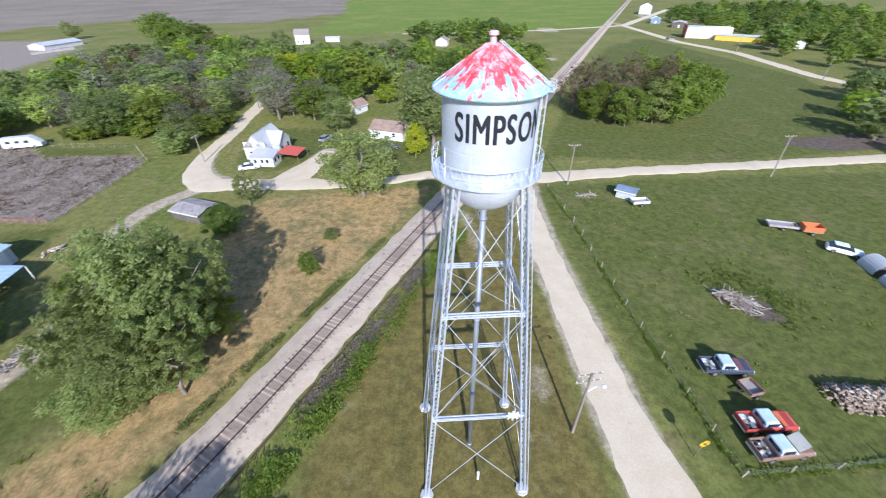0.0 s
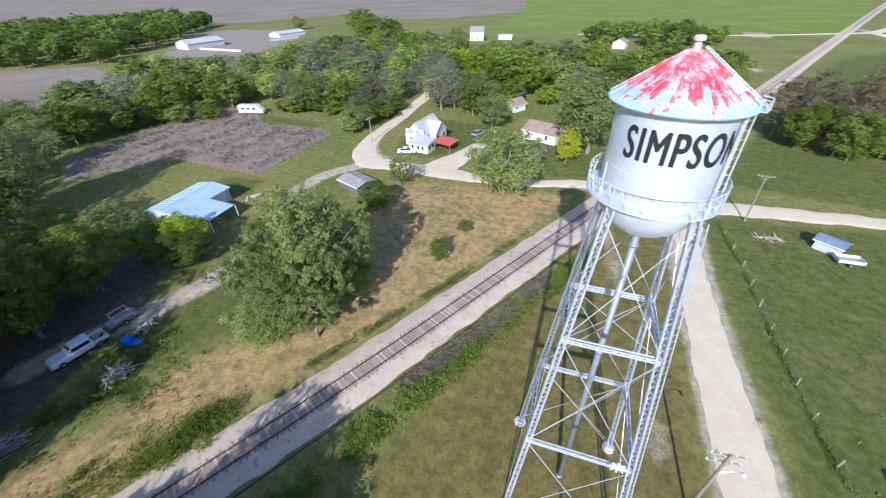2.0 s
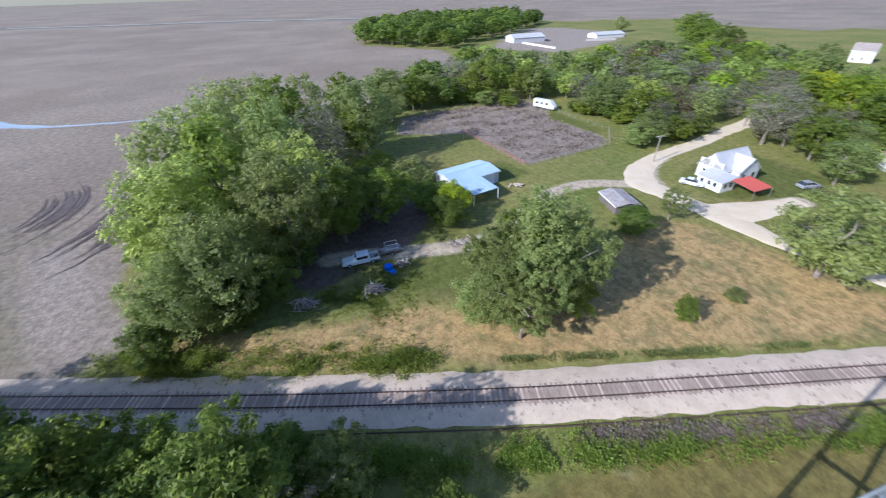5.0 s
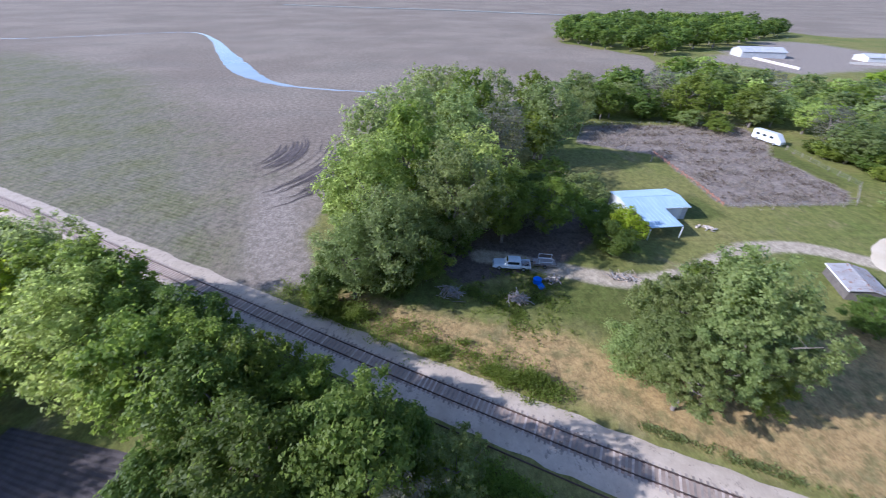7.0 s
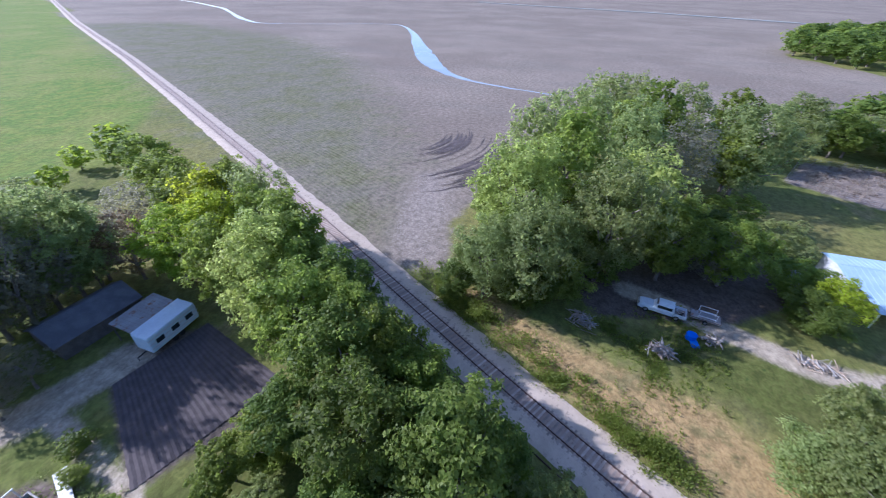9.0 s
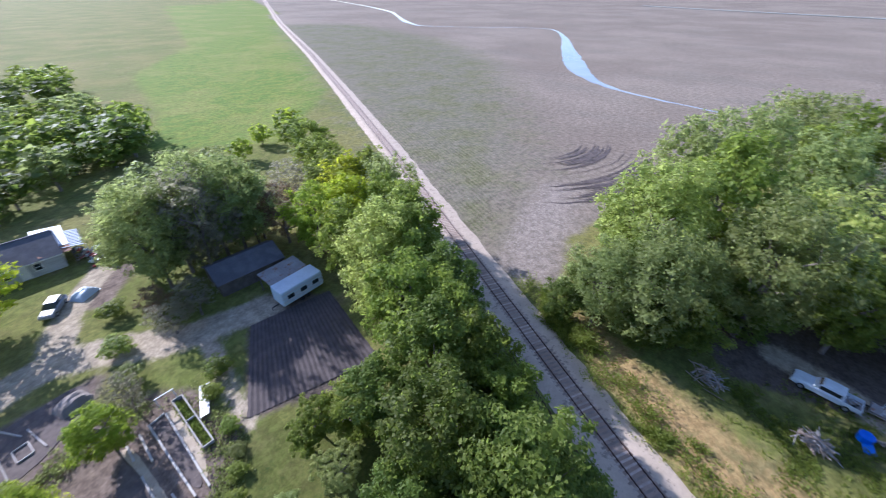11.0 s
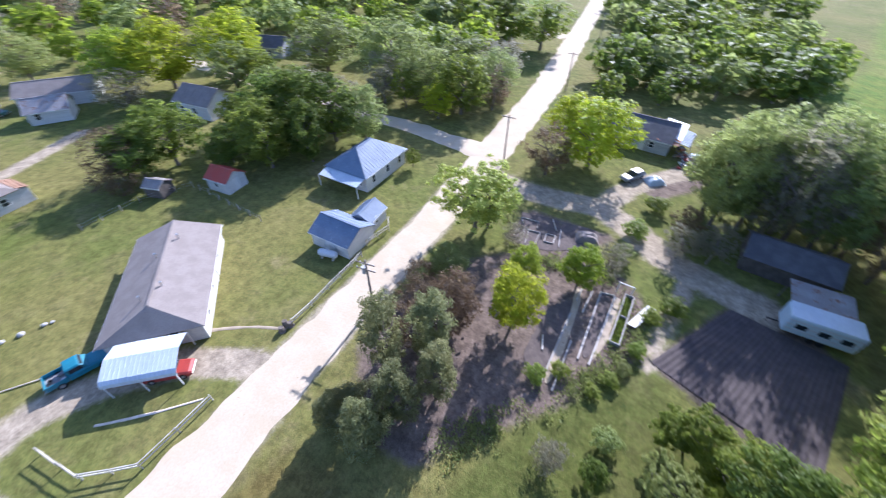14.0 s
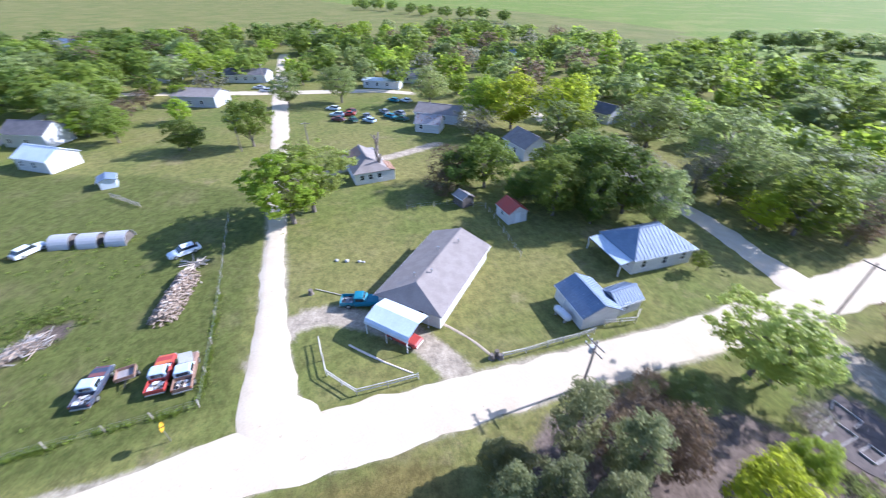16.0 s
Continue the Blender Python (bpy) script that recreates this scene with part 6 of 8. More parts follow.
vs = [bm.verts.new(p) for p in ((-2.3, -5.1, 3.1), (4.3, -5.1, 3.1), (1.0, -5.1, 5.75), (-2.3, -4.9, 3.1), (4.3, -4.9, 3.1), (1.0, -4.9, 5.75))]
for f in ((0, 1, 2), (3, 5, 4), (0, 2, 5, 3), (1, 4, 5, 2)):
    bm.faces.new([vs[i] for i in f])
part("cross_wing", bm, M_WHITE_WALL, farmhouse)
for wx in (-1.2, 2.2):
    bm = bmesh.new()
    box(bm, wx, -5.16, 0.9, wx + 0.9, -5.08, 2.3, 0.02)
    part("window", bm, M_GLASS, farmhouse)
bm = bmesh.new()
prism(bm, [(-9.6, -6.6), (-5.3, -6.6), (-5.3, -0.6), (-9.6, -0.6)], 0, 2.4)
part("back_wing", bm, M_WHITE_WALL, farmhouse)
bm = bmesh.new()
slab(bm, [(-9.9, -6.9, 2.45), (-5.2, -6.9, 3.3), (-5.2, -0.3, 3.3), (-9.9, -0.3, 2.45)], 0.1)
part("back_roof", bm, M_TIN_PALE, farmhouse)
for wy in (-5.4, -4.0, -2.2):
    bm = bmesh.new()
    box(bm, -9.66, wy, 1.0, -9.58, wy + 0.7, 1.9, 0.02)
    part("window", bm, M_GLASS, farmhouse)
for wx in (-8.8, -7.0):
    bm = bmesh.new()
    box(bm, wx, -6.66, 1.0, wx + 0.8, -6.58, 1.9, 0.02)
    part("window", bm, M_GLASS, farmhouse)
lean_to(farmhouse, -7.4, -12.2, -1.6, -6.9, 2.9, 2.4, "s", M_RED_ROOF, ribs=0.5, post_mat=M_DARK_WOOD)
farmhouse.scale = (0.9, 0.9, 0.9)
house("shed", -45.0, 61.7, -20, 6.4, 4.6, 1.7, 2.2, M_TIN_RUST, M_DARK_WOOD, "low rusty metal shed behind a cottonwood", "shed", over=0.25, ribs=0.5)
house("cabin", -27.4, 127.6, 60, 5.4, 4.4, 2.3, 3.8, M_SHINGLE_BROWN, M_WHITE_WALL, "small white cabin with red-brown roof", "cabin", openings={"s": wins(1.2), "w": [(1.5, 0.05, 2.4, 2.0, True)]})
house("house", -13.6, 104.0, -20, 9.5, 7.0, 2.5, 4.1, M_SHINGLE_BROWN, M_WHITE_WALL, "low house with faded brown shingle roof", openings={"s": wins(1.5, 6.5) + [(4.2, 0.05, 5.1, 2.0, True)], "e": wins(2.5)})

# houses and sheds farther off
FAR_HOUSES = []
FAR_HOUSES += [
    ("barn", -268, 214, 80, 26, 14, 3.6, 5.6, M_TIN_PALE, M_GREY_WALL, "long grey barn with white metal roof", "barn"),
    ("shed", -251, 282, 80, 26, 12, 2.6, 4.0, M_TIN_PALE, M_WHITE_WALL, "long white farm shed with metal roof", "shed"),
    ("house", -92, 288, 15, 9, 8, 5.5, 8.5, M_SHINGLE, M_WHITE_WALL, "tall white farmhouse beside a green field", "house"),
    ("shed", -74, 296, 5, 9, 4, 2.4, 3.2, M_TIN_PALE, M_WHITE_WALL, "white farm shed beside a green field", "shed"),
    ("house", -22, 190, 70, 8, 6, 2.8, 4.4, M_TIN_WHITE, M_WHITE_WALL, "white house among tall trees", "house"),
    ("mobile_home", -21, 226, -5, 14, 5, 2.8, 3.4, M_TIN_WHITE, M_WHITE_WALL, "long white mobile home among trees", "mobile home"),
    ("house", 0.5, 274, 80, 9, 7, 3.2, 5.0, M_SHINGLE, M_WHITE_WALL, "white house at the end of a lane", "house"),
    ("shed", -82.5, 120, 40, 5, 3, 2.2, 2.9, M_TIN_WHITE, M_WHITE_WALL, "small white shed at the wood's edge", "shed"),
    ("mobile_home", -89.5, 157, 60, 10, 4, 2.7, 3.3, M_TIN_WHITE, M_WHITE_WALL, "white mobile home between trees", "mobile home"),
    ("house", 102, 64, 60, 10, 7, 3.0, 4.8, M_TIN_WHITE, M_WHITE_WALL, "white house with pale metal roof", "house"),
    ("house", 121, 75, 70, 12, 8, 3.6, 5.8, M_SHINGLE_DARK, M_WHITE_WALL, "white two-gabled house under trees", "house"),
    ("school", 153, 43, 70, 15, 9, 3.6, 5.2, M_SHINGLE, M_GREY_WALL, "large grey building with plain gable roof", "building"),
]
FAR_HOUSES += [
    ("house", 189, 33, 75, 18, 8, 3.2, 5.0, M_SHINGLE_DARK, M_WHITE_WALL, "long white house across the road", "house"),
    ("house", 198, 68, 60, 12, 8, 3.0, 5.0, M_SHINGLE_DARK, M_GREY_WALL, "grey house among trees", "house"),
    ("garage", 106.0, -27.0, 60, 7, 6, 2.6, 4.4, M_TIN_RUST, M_WHITE_WALL, "white garage with rusty gable roof", "garage"),
    ("house", 115, -32.5, 55, 14, 8, 2.8, 4.6, M_SHINGLE, M_WHITE_WALL, "white house with wide grey roof", "house"),
    ("mobile_home", 163, -21, 62, 15, 5, 2.9, 3.5, M_TIN_WHITE, M_WHITE_WALL, "white mobile home beside a road", "mobile home"),
    ("house", 173, -32, 60, 14, 9, 3.0, 5.0, M_SHINGLE_DARK, M_GREY_WALL, "dark roofed house behind a mobile home", "house"),
    ("house", 94.5, -89, 20, 8, 7, 3.0, 4.6, M_SHINGLE_BROWN, M_WHITE_WALL, "small house with faded pinkish roof among trees", "house"),
    ("house", 102, -81, 20, 9, 7, 3.0, 5.0, M_SHINGLE_DARK, M_GREY_WALL, "dark roofed house deep among trees", "house"),
    ("house", 82, -46.0, 10, 9, 7.5, 3.2, 5.4, M_SHINGLE, M_WHITE_WALL, "grey roofed house hidden among trees", "house"),
    ("house", 215, -99, 20, 9, 7, 3.0, 5.0, M_TIN, worn("turquoise siding", (0.15, 0.45, 0.46), (0.2, 0.5, 0.5), 0.8), "small turquoise house among trees", "house"),
    ("house", 293, 140, 60, 22, 14, 4.0, 7.5, M_TIN, M_GREY_WALL, "large grey farm building with blue metal roof", "building"),
    ("shed", 86.7, 46.6, 20, 3.4, 2.8, 1.8, 2.3, M_TIN, M_TIN_WHITE, "small pale tin shed with boards leaning on it", "shed"),
]
FAR_HOUSES += [
    ("shed", 35.8, 67.4, -35, 3.2, 2.4, 1.7, 2.1, M_TIN, M_GREY_WALL, "small grey tin shed in a meadow", "shed"),
    ("elevator", 226, 500, 65, 16, 12, 7.0, 10.0, M_TIN_WHITE, M_TIN_WHITE, "white metal grain shed beside the railway", "grain shed"),
    ("house", 191, 398, 70, 9, 8, 3.6, 5.4, M_TIN_WHITE, M_TIN, "small white metal office by the railway", "building"),
    ("shed", 196, 365, 60, 16, 10, 3.4, 4.4, M_TIN_RUST, M_DARK_WOOD, "dark low store building in town", "building"),
    ("house", 205, 252, 70, 12, 8, 3.0, 4.8, M_TIN_WHITE, M_WHITE_WALL, "white house beside the highway", "house"),
    ("house", 234, 280, 60, 12, 8, 3.0, 4.8, M_SHINGLE, M_WHITE_WALL, "white house with grey roof in town", "house"),
    ("shed", -64, 30.5, 0, 3.2, 2.4, 1.8, 2.3, M_TIN_RUST, M_DARK_WOOD, "small dark shed under bushes", "shed"),
]
for args in FAR_HOUSES:
    nm, x, y, rot, ln, wd, ev, rg, rm, wm, lb, ct = args
    n_win = max(1, int(ln / 4.5))
    op = wins(*[1.2 + k * (ln - 2.4) / n_win for k in range(n_win)], w=1.0, z0=1.0, z1=min(2.2, ev - 0.2)) if ct not in ("shed", "barn", "grain shed") else []
    house(nm, x, y, rot, ln, wd, ev, rg, rm, wm, lb, ct, openings={"s": op, "n": op, "w": ([(wd / 2 - 0.5, 0.05, wd / 2 + 0.5, 2.05, True)] if ev > 2.2 else [])}, ribs=0 if ln < 4 else 1.2)

# two-storey store with a red brick front
store = thing("store", pose(172, 300, 0, 0, 0, -18), "cream two-storey store with dark red brick front", "building")
bm = bmesh.new()
box(bm, -5, -5.6, 0, 22, 5.6, 6.6, 0.05)
part("wall", bm, worn("cream plaster", (0.70, 0.63, 0.48), (0.76, 0.70, 0.56), 0.85, scale=0.3), store)
bm = bmesh.new()
box(bm, -5.5, -5.8, 0, -4.9, 5.8, 7.4, 0.05)
front = part("front", bm, worn("dark red brick", (0.25, 0.06, 0.06), (0.32, 0.09, 0.08), 0.9, scale=0.5, fine=3), store, "dark red brick shop front")
for wy, wz in product((-4.4, -2.2, 0.2, 2.6), (0.9, 4.2)):
    bm = bmesh.new()
    box(bm, -5.56, wy, wz, -5.45, wy + 1.6, wz + 2.0, 0.02)
    part("window", bm, M_GLASS, front)
bm = bmesh.new()
slab(bm, [(-5, -5.9, 6.7), (22.2, -5.9, 6.4), (22.2, 5.9, 6.4), (-5, 5.9, 6.7)], 0.15)
part("roof", bm, M_TIN_WHITE, store)
annex = thing("yellow_shed", pose(192, 279, 0, 0, 0, -38), "long low yellow metal storage shed", "shed")
bm = bmesh.new()
box(bm, -14, -3.5, 0, 14, 3.5, 3.0, 0.05)
part("wall", bm, paint("yellow paint", (0.72, 0.50, 0.08), 0.75), annex)
bm = bmesh.new()
slab(bm, [(-14.3, -3.8, 3.1), (14.3, -3.8, 3.1), (14.3, 3.8, 3.5), (-14.3, 3.8, 3.5)], 0.12)
part("roof", bm, M_TIN_WHITE, annex)


# ---- vehicles ----
def wheel(parent, x, y, r=0.36, w=0.22):
    bm = bmesh.new()
    tube(bm, (x, y - w / 2, r), (x, y + w / 2, r), r, n=18)
    wh = part("wheel", bm, M_TYRE, parent)
    bm = bmesh.new()
    s = 1 if y > 0 else -1
    tube(bm, (x, y + s * (w / 2 - 0.01), r), (x, y + s * (w / 2 + 0.015), r), r * 0.58, n=14)
    part("rim", bm, M_CHROME, wh)


def loft(bm, sections):
    """A closed skin over cross sections of equal count."""
    rings = [[bm.verts.new(p) for p in s] for s in sections]
    for a, b in zip(rings, rings[1:]):
        for k in range(len(a)):
            bm.faces.new((a[k], a[(k + 1) % len(a)], b[(k + 1) % len(b)], b[k]))
    bm.faces.new(rings[0][::-1])
    bm.faces.new(rings[-1])


def section(x, w, z0, z1, r=0.12):
    """A rounded upright cross section at x."""
    return [(x, -w, z0), (x, w, z0), (x, w, z1 - r), (x, w - r * 1.3, z1), (x, -w + r * 1.3, z1), (x, -w, z1 - r)]


def pickup(name, x, y, rot, colour, roof, label, cab=1.5, length=5.3, load=0, hood=None, hood_up=False, group="old trucks"):
    """A pickup whose nose points along its own +x."""
    t = thing(name, pose(x, y, 0, 0, 0, rot), label, "pickup truck", group)
    L, w = length / 2, 0.95
    cab1 = L - 1.65
    cab0 = cab1 - cab - 0.35
    bm = bmesh.new()
    loft(bm, [section(cab1 - 0.2, w, 0.45, 1.02), section(cab1 + 0.1, w, 0.42, 1.06), section(L - 0.5, w * 0.98, 0.42, 1.02), section(L - 0.08, w * 0.94, 0.45, 0.92), section(L, w * 0.9, 0.5, 0.85)])
    front = part("front", bm, colour, t)
    bm = bmesh.new()
    if hood_up:
        slab(bm, [(cab1 + 0.05, -0.72, 1.12), (cab1 + 0.05, 0.72, 1.12), (cab1 + 0.75, 0.7, 1.95), (cab1 + 0.75, -0.7, 1.95)], 0.04)
    else:
        slab(bm, [(cab1 + 0.05, -0.74, 1.085), (L - 0.18, -0.7, 0.97), (L - 0.18, 0.7, 0.97), (cab1 + 0.05, 0.74, 1.085)], 0.04)
    part("hood", bm, hood or colour, front)
    bm = bmesh.new()
    loft(bm, [section(cab0, w, 0.45, 1.05), section(cab1 - 0.15, w, 0.45, 1.05)])
    part("door_panel", bm, colour, t)
    bm = bmesh.new()
    loft(bm, [section(cab0 + 0.02, w * 0.86, 1.04, 1.66, 0.1), section(cab0 + 0.1, w * 0.84, 1.04, 1.74, 0.1), section(cab1 - 0.75, w * 0.82, 1.04, 1.76, 0.1), section(cab1 - 0.62, w * 0.82, 1.04, 1.72, 0.1), section(cab1 - 0.1, w * 0.9, 1.03, 1.1, 0.03)])
    cabin = part("cab", bm, roof, t)
    bm = bmesh.new()
    slab(bm, [(cab1 - 0.16, -0.7, 1.15), (cab1 - 0.16, 0.7, 1.15), (cab1 - 0.58, 0.64, 1.69), (cab1 - 0.58, -0.64, 1.69)], 0.02)
    part("windscreen", bm, M_GLASS, cabin)
    for s in (-1, 1):
        bm = bmesh.new()
        box(bm, cab0 + 0.25, s * 0.83 - 0.03, 1.14, cab1 - 0.55, s * 0.83 + 0.03, 1.58, 0.02)
        part("side_window", bm, M_GLASS, cabin)
    bm = bmesh.new()
    box(bm, cab0 - 0.01, -0.6, 1.16, cab0 + 0.05, 0.6, 1.58, 0.02)
    part("rear_window", bm, M_GLASS, cabin)
    # open bed
    b0, b1 = -L, cab0 - 0.05
    bm = bmesh.new()
    box(bm, b0, -w, 0.5, b1, w, 0.62)
    bed = part("bed_floor", bm, M_TIN_RUST, t)
    for s in (-1, 1):
        bm = bmesh.new()
        box(bm, b0, s * w - 0.09, 0.48, b1, s * w + 0.09 * 0, 1.06, 0.02) if s > 0 else box(bm, b0, -w, 0.48, b1, -w + 0.09, 1.06, 0.02)
        part("bed_side", bm, colour, bed)
    bm = bmesh.new()
    box(bm, b0 - 0.05, -w + 0.02, 0.55, b0 + 0.03, w - 0.02, 1.04, 0.02)
    part("tailgate", bm, colour, bed)
    bm = bmesh.new()
    box(bm, b1 - 0.06, -w + 0.09, 0.6, b1, w - 0.09, 1.06, 0.02)
    part("bed_front", bm, colour, bed)
    for bx in (L + 0.02, -L - 0.16):
        bm = bmesh.new()
        box(bm, bx, -w * 0.95, 0.42, bx + 0.12, w * 0.95, 0.6, 0.03)
        part("bumper", bm, M_CHROME, t)
    bm = bmesh.new()
    box(bm, L - 0.02, -0.62, 0.6, L + 0.03, 0.62, 0.84, 0.01)
    part("grille", bm, M_DARK, front)
    for s in (-1, 1):
        bm = bmesh.new()
        tube(bm, (L - 0.02, s * 0.74, 0.72), (L + 0.05, s * 0.74, 0.72), 0.11, n=12)
        part("headlight", bm, M_WHITE, front)
        bm = bmesh.new()
        box(bm, -L - 0.06, s * 0.85 - 0.07, 0.75, -L + 0.02, s * 0.85 + 0.07, 0.98, 0.01)
        part("tail_light", bm, M_RED_ROOF, t)
    for wx, s in product((L - 0.95, -L + 1.05), (-1, 1)):
        wheel(t, wx, s * (w - 0.1))
    rng = np.random.default_rng(int(abs(x * 10)) + 5)
    mats = (M_DARK, M_LOG, M_CHROME, M_WOOD, M_TIN_RUST, M_WHITE)
    for k in range(load):
        bm = bmesh.new()
        px, py = rng.uniform(b0 + 0.3, b1 - 0.3), rng.uniform(-0.6, 0.6)
        if k % 3 == 0:
            bmesh.ops.create_icosphere(bm, subdivisions=1, radius=rng.uniform(0.14, 0.24), matrix=Matrix.Translation((px, py, 0.8)))
        elif k % 3 == 1:
            tube(bm, (px, py, 0.68), (px + rng.uniform(-0.6, 0.6), py * 0.5, 0.85 + rng.uniform(0, 0.2)), 0.06, n=6)
        else:
            s = rng.uniform(0.12, 0.26)
            box(bm, px - s, py - s, 0.62, px + s, py + s, 0.62 + rng.uniform(0.15, 0.4), 0.02)
        part("load", bm, mats[k % len(mats)], bed)
    return t


def sedan(name, x, y, rot, colour, label, group="parked cars", wagon=False):
    t = thing(name, pose(x, y, 0, 0, 0, rot), label, "car", group)
    bm = bmesh.new()
    loft(bm, [section(-2.25, 0.8, 0.4, 0.82), section(-2.1, 0.86, 0.32, 0.92), section(0.9, 0.88, 0.3, 0.95), section(2.0, 0.84, 0.32, 0.84), section(2.25, 0.78, 0.4, 0.7)])
    body = part("body", bm, colour, t)
    bm = bmesh.new()
    back = -2.0 if wagon else -1.45
    loft(bm, [section(back, 0.8, 0.9, 0.98, 0.02), section(back + 0.5, 0.68, 0.9, 1.4, 0.1), section(0.25, 0.68, 0.9, 1.42, 0.1), section(0.95, 0.8, 0.9, 0.98, 0.02)])
    cabin = part("cabin", bm, M_GLASS, t)
    bm = bmesh.new()
    loft(bm, [section(back + 0.5, 0.66, 1.38, 1.44, 0.02), section(0.2, 0.66, 1.4, 1.46, 0.02)])
    part("roof", bm, colour, cabin)
    for wx, s in product((1.4, -1.35), (-1, 1)):
        wheel(t, wx, s * 0.8, 0.32, 0.2)
    for bx in (2.2, -2.32):
        bm = bmesh.new()
        box(bm, bx, -0.78, 0.38, bx + 0.12, 0.78, 0.56, 0.03)
        part("bumper", bm, M_CHROME, body)
    return t


P_RUST = paint("rust brown paint", (0.27, 0.17, 0.125), 0.55)
P_RED, P_BLUE, P_CREAM, P_SKY, P_TEAL = paint("faded red paint", (0.40, 0.055, 0.045), 0.62), paint("dull navy paint", (0.055, 0.065, 0.10), 0.58), paint("cream paint", (0.62, 0.58, 0.50), 0.62), paint("pale blue paint", (0.55, 0.66, 0.74)), paint("teal paint", (0.03, 0.20, 0.28), 0.8)
P_MAROON, P_ORANGE, P_GREEN, P_GREY = paint("dull maroon paint", (0.20, 0.075, 0.07), 0.6), paint("orange paint", (0.62, 0.17, 0.06), 0.72), paint("dark green paint", (0.05, 0.13, 0.09), 0.7), paint("grey paint", (0.28, 0.29, 0.31), 0.62)
P_TRUCK_WHITE = paint("white truck paint", (0.72, 0.76, 0.80), 0.8)

pickup("pickup_truck", 30.7, 20.5, 2, P_RED, P_SKY, "old red pickup with pale cab roof, junk in bed", length=5.0, load=30, hood=P_ORANGE)
pickup("pickup_truck", 30.3, 18.0, 5, P_RUST, P_SKY, "old rusty pickup with pale cab and raised hood", length=5.0, hood=P_CREAM, hood_up=True, load=20)
pickup("pickup_truck", 30.7, 26.9, -3, P_BLUE, P_SKY, "dull navy pickup with maroon hood, junk in bed", length=5.0, hood=P_MAROON, load=26)
pickup("pickup_truck", 36.9, -1.4, 257, P_TEAL, P_TEAL, "dark teal pickup parked beside a carport", load=4, group="")
pickup("pickup_truck", -51.9, 12.3, 262, P_TRUCK_WHITE, P_TRUCK_WHITE, "white crew cab pickup hitched to a flat trailer", cab=2.2, length=5.7, load=14, group="")
sedan("car", 55.6, 24.6, 120, P_TRUCK_WHITE, "old white car beside a firewood pile", wagon=True)
sedan("car", 61.9, 48.2, -35, P_TRUCK_WHITE, "white car wreck in a row of junk", wagon=True)
sedan("car", 29.3, -5.8, 225, P_RED, "red car parked under a white carport", group="")
for k, (cx, cy, cr, col, lb) in enumerate([
    (119.5, -6.0, 20, P_GREEN, "old dark green car in a junk yard"), (121.3, -1.6, 60, P_MAROON, "rusty maroon car in a junk yard"), (117.6, -10.8, 40, P_SKY, "pale green car in a junk yard"),
    (122.5, -10.5, 15, P_GREY, "grey car wreck in a junk yard"), (120.5, -17.5, 35, P_TEAL, "teal car in a junk yard"), (117.0, -20.5, 50, P_GREEN, "green car in a junk yard"), (123, -21, 30, P_GREY, "dull grey car in a junk yard"),
    (126, -5, 80, P_RED, "faded red car in a junk yard"), (130, 30, 60, P_TEAL, "blue car parked on grass"), (172, 27, 75, M_WHITE, "white car parked at the roadside"), (166, 24, 75, M_WHITE, "white car parked at the roadside"),
    (155, 292, 60, P_GREY, "dark car parked in town"), (150, 289, 60, P_BLUE, "blue car parked in town"), (-43.8, 82.4, 20, M_WHITE, "white car parked beside a farmhouse"), (-31.0, 101, 70, P_GREY, "grey car on a lawn"), (-13, 94, 20, P_BLUE, "blue car half hidden by trees"),
]):
    sedan("car", cx, cy, cr, col, lb, wagon=k % 2 == 0)


def flat_trailer(x, y, rot, length, label, sides=0.0, mat=None):
    t = thing("trailer", pose(x, y, 0, 0, 0, rot), label, "trailer")
    L = length / 2
    bm = bmesh.new()
    box(bm, -L, -0.9, 0.5, L, 0.9, 0.6, 0.02)
    bed = part("bed", bm, M_TIN_RUST if sides else mat or M_TIN_RUST, t)
    if sides:
        for a in ((-L, -0.9, L, -0.84), (-L, 0.84, L, 0.9), (-L, -0.84, -L + 0.06, 0.84), (L - 0.06, -0.84, L, 0.84)):
            bm = bmesh.new()
            box(bm, a[0], a[1], 0.6, a[2], a[3], 0.6 + sides, 0.01)
            part("side", bm, mat or M_TIN_RUST, bed)
    bm = bmesh.new()
    beam(bm, (L, 0, 0.52), (L + 0.9, 0, 0.45), 0.1, 0.1)
    beam(bm, (L + 0.8, 0, 0), (L + 0.8, 0, 0.45), 0.06, 0.06)
    part("tow_bar", bm, M_DARK, t)
    for s in (-1, 1):
        wheel(t, 0, s * 0.98, 0.3, 0.18)
    return t


flat_trailer(31.6, 24.2, 192, 1.6, "small rusty box trailer beside parked trucks", 0.4, P_RUST)
flat_trailer(37.1, 64.2, 5, 3.2, "small white and rusty trailer in the meadow", 0.45, M_WHITE)
hitched = flat_trailer(-52.3, 17.6, 262, 3.6, "dark flat trailer carrying a small white cart", 0.12, M_DARK_WOOD)
bm = bmesh.new()
for px in (-1.1, 0.9):
    beam(bm, (px, -0.6, 0.6), (px, -0.6, 1.7), 0.06, 0.06)
    beam(bm, (px, 0.6, 0.6), (px, 0.6, 1.7), 0.06, 0.06)
for py in (-0.6, 0.6):
    beam(bm, (-1.1, py, 1.7), (0.9, py, 1.7), 0.06, 0.06)
    beam(bm, (-1.1, py, 0.95), (0.9, py, 0.95), 0.08, 0.08)
part("cart_frame", bm, M_WHITE, hitched, "white tubular cart frame")
flat_trailer(57.5, 55.6, -15, 4.4, "long junk trailer with scrap poles", 0.3)
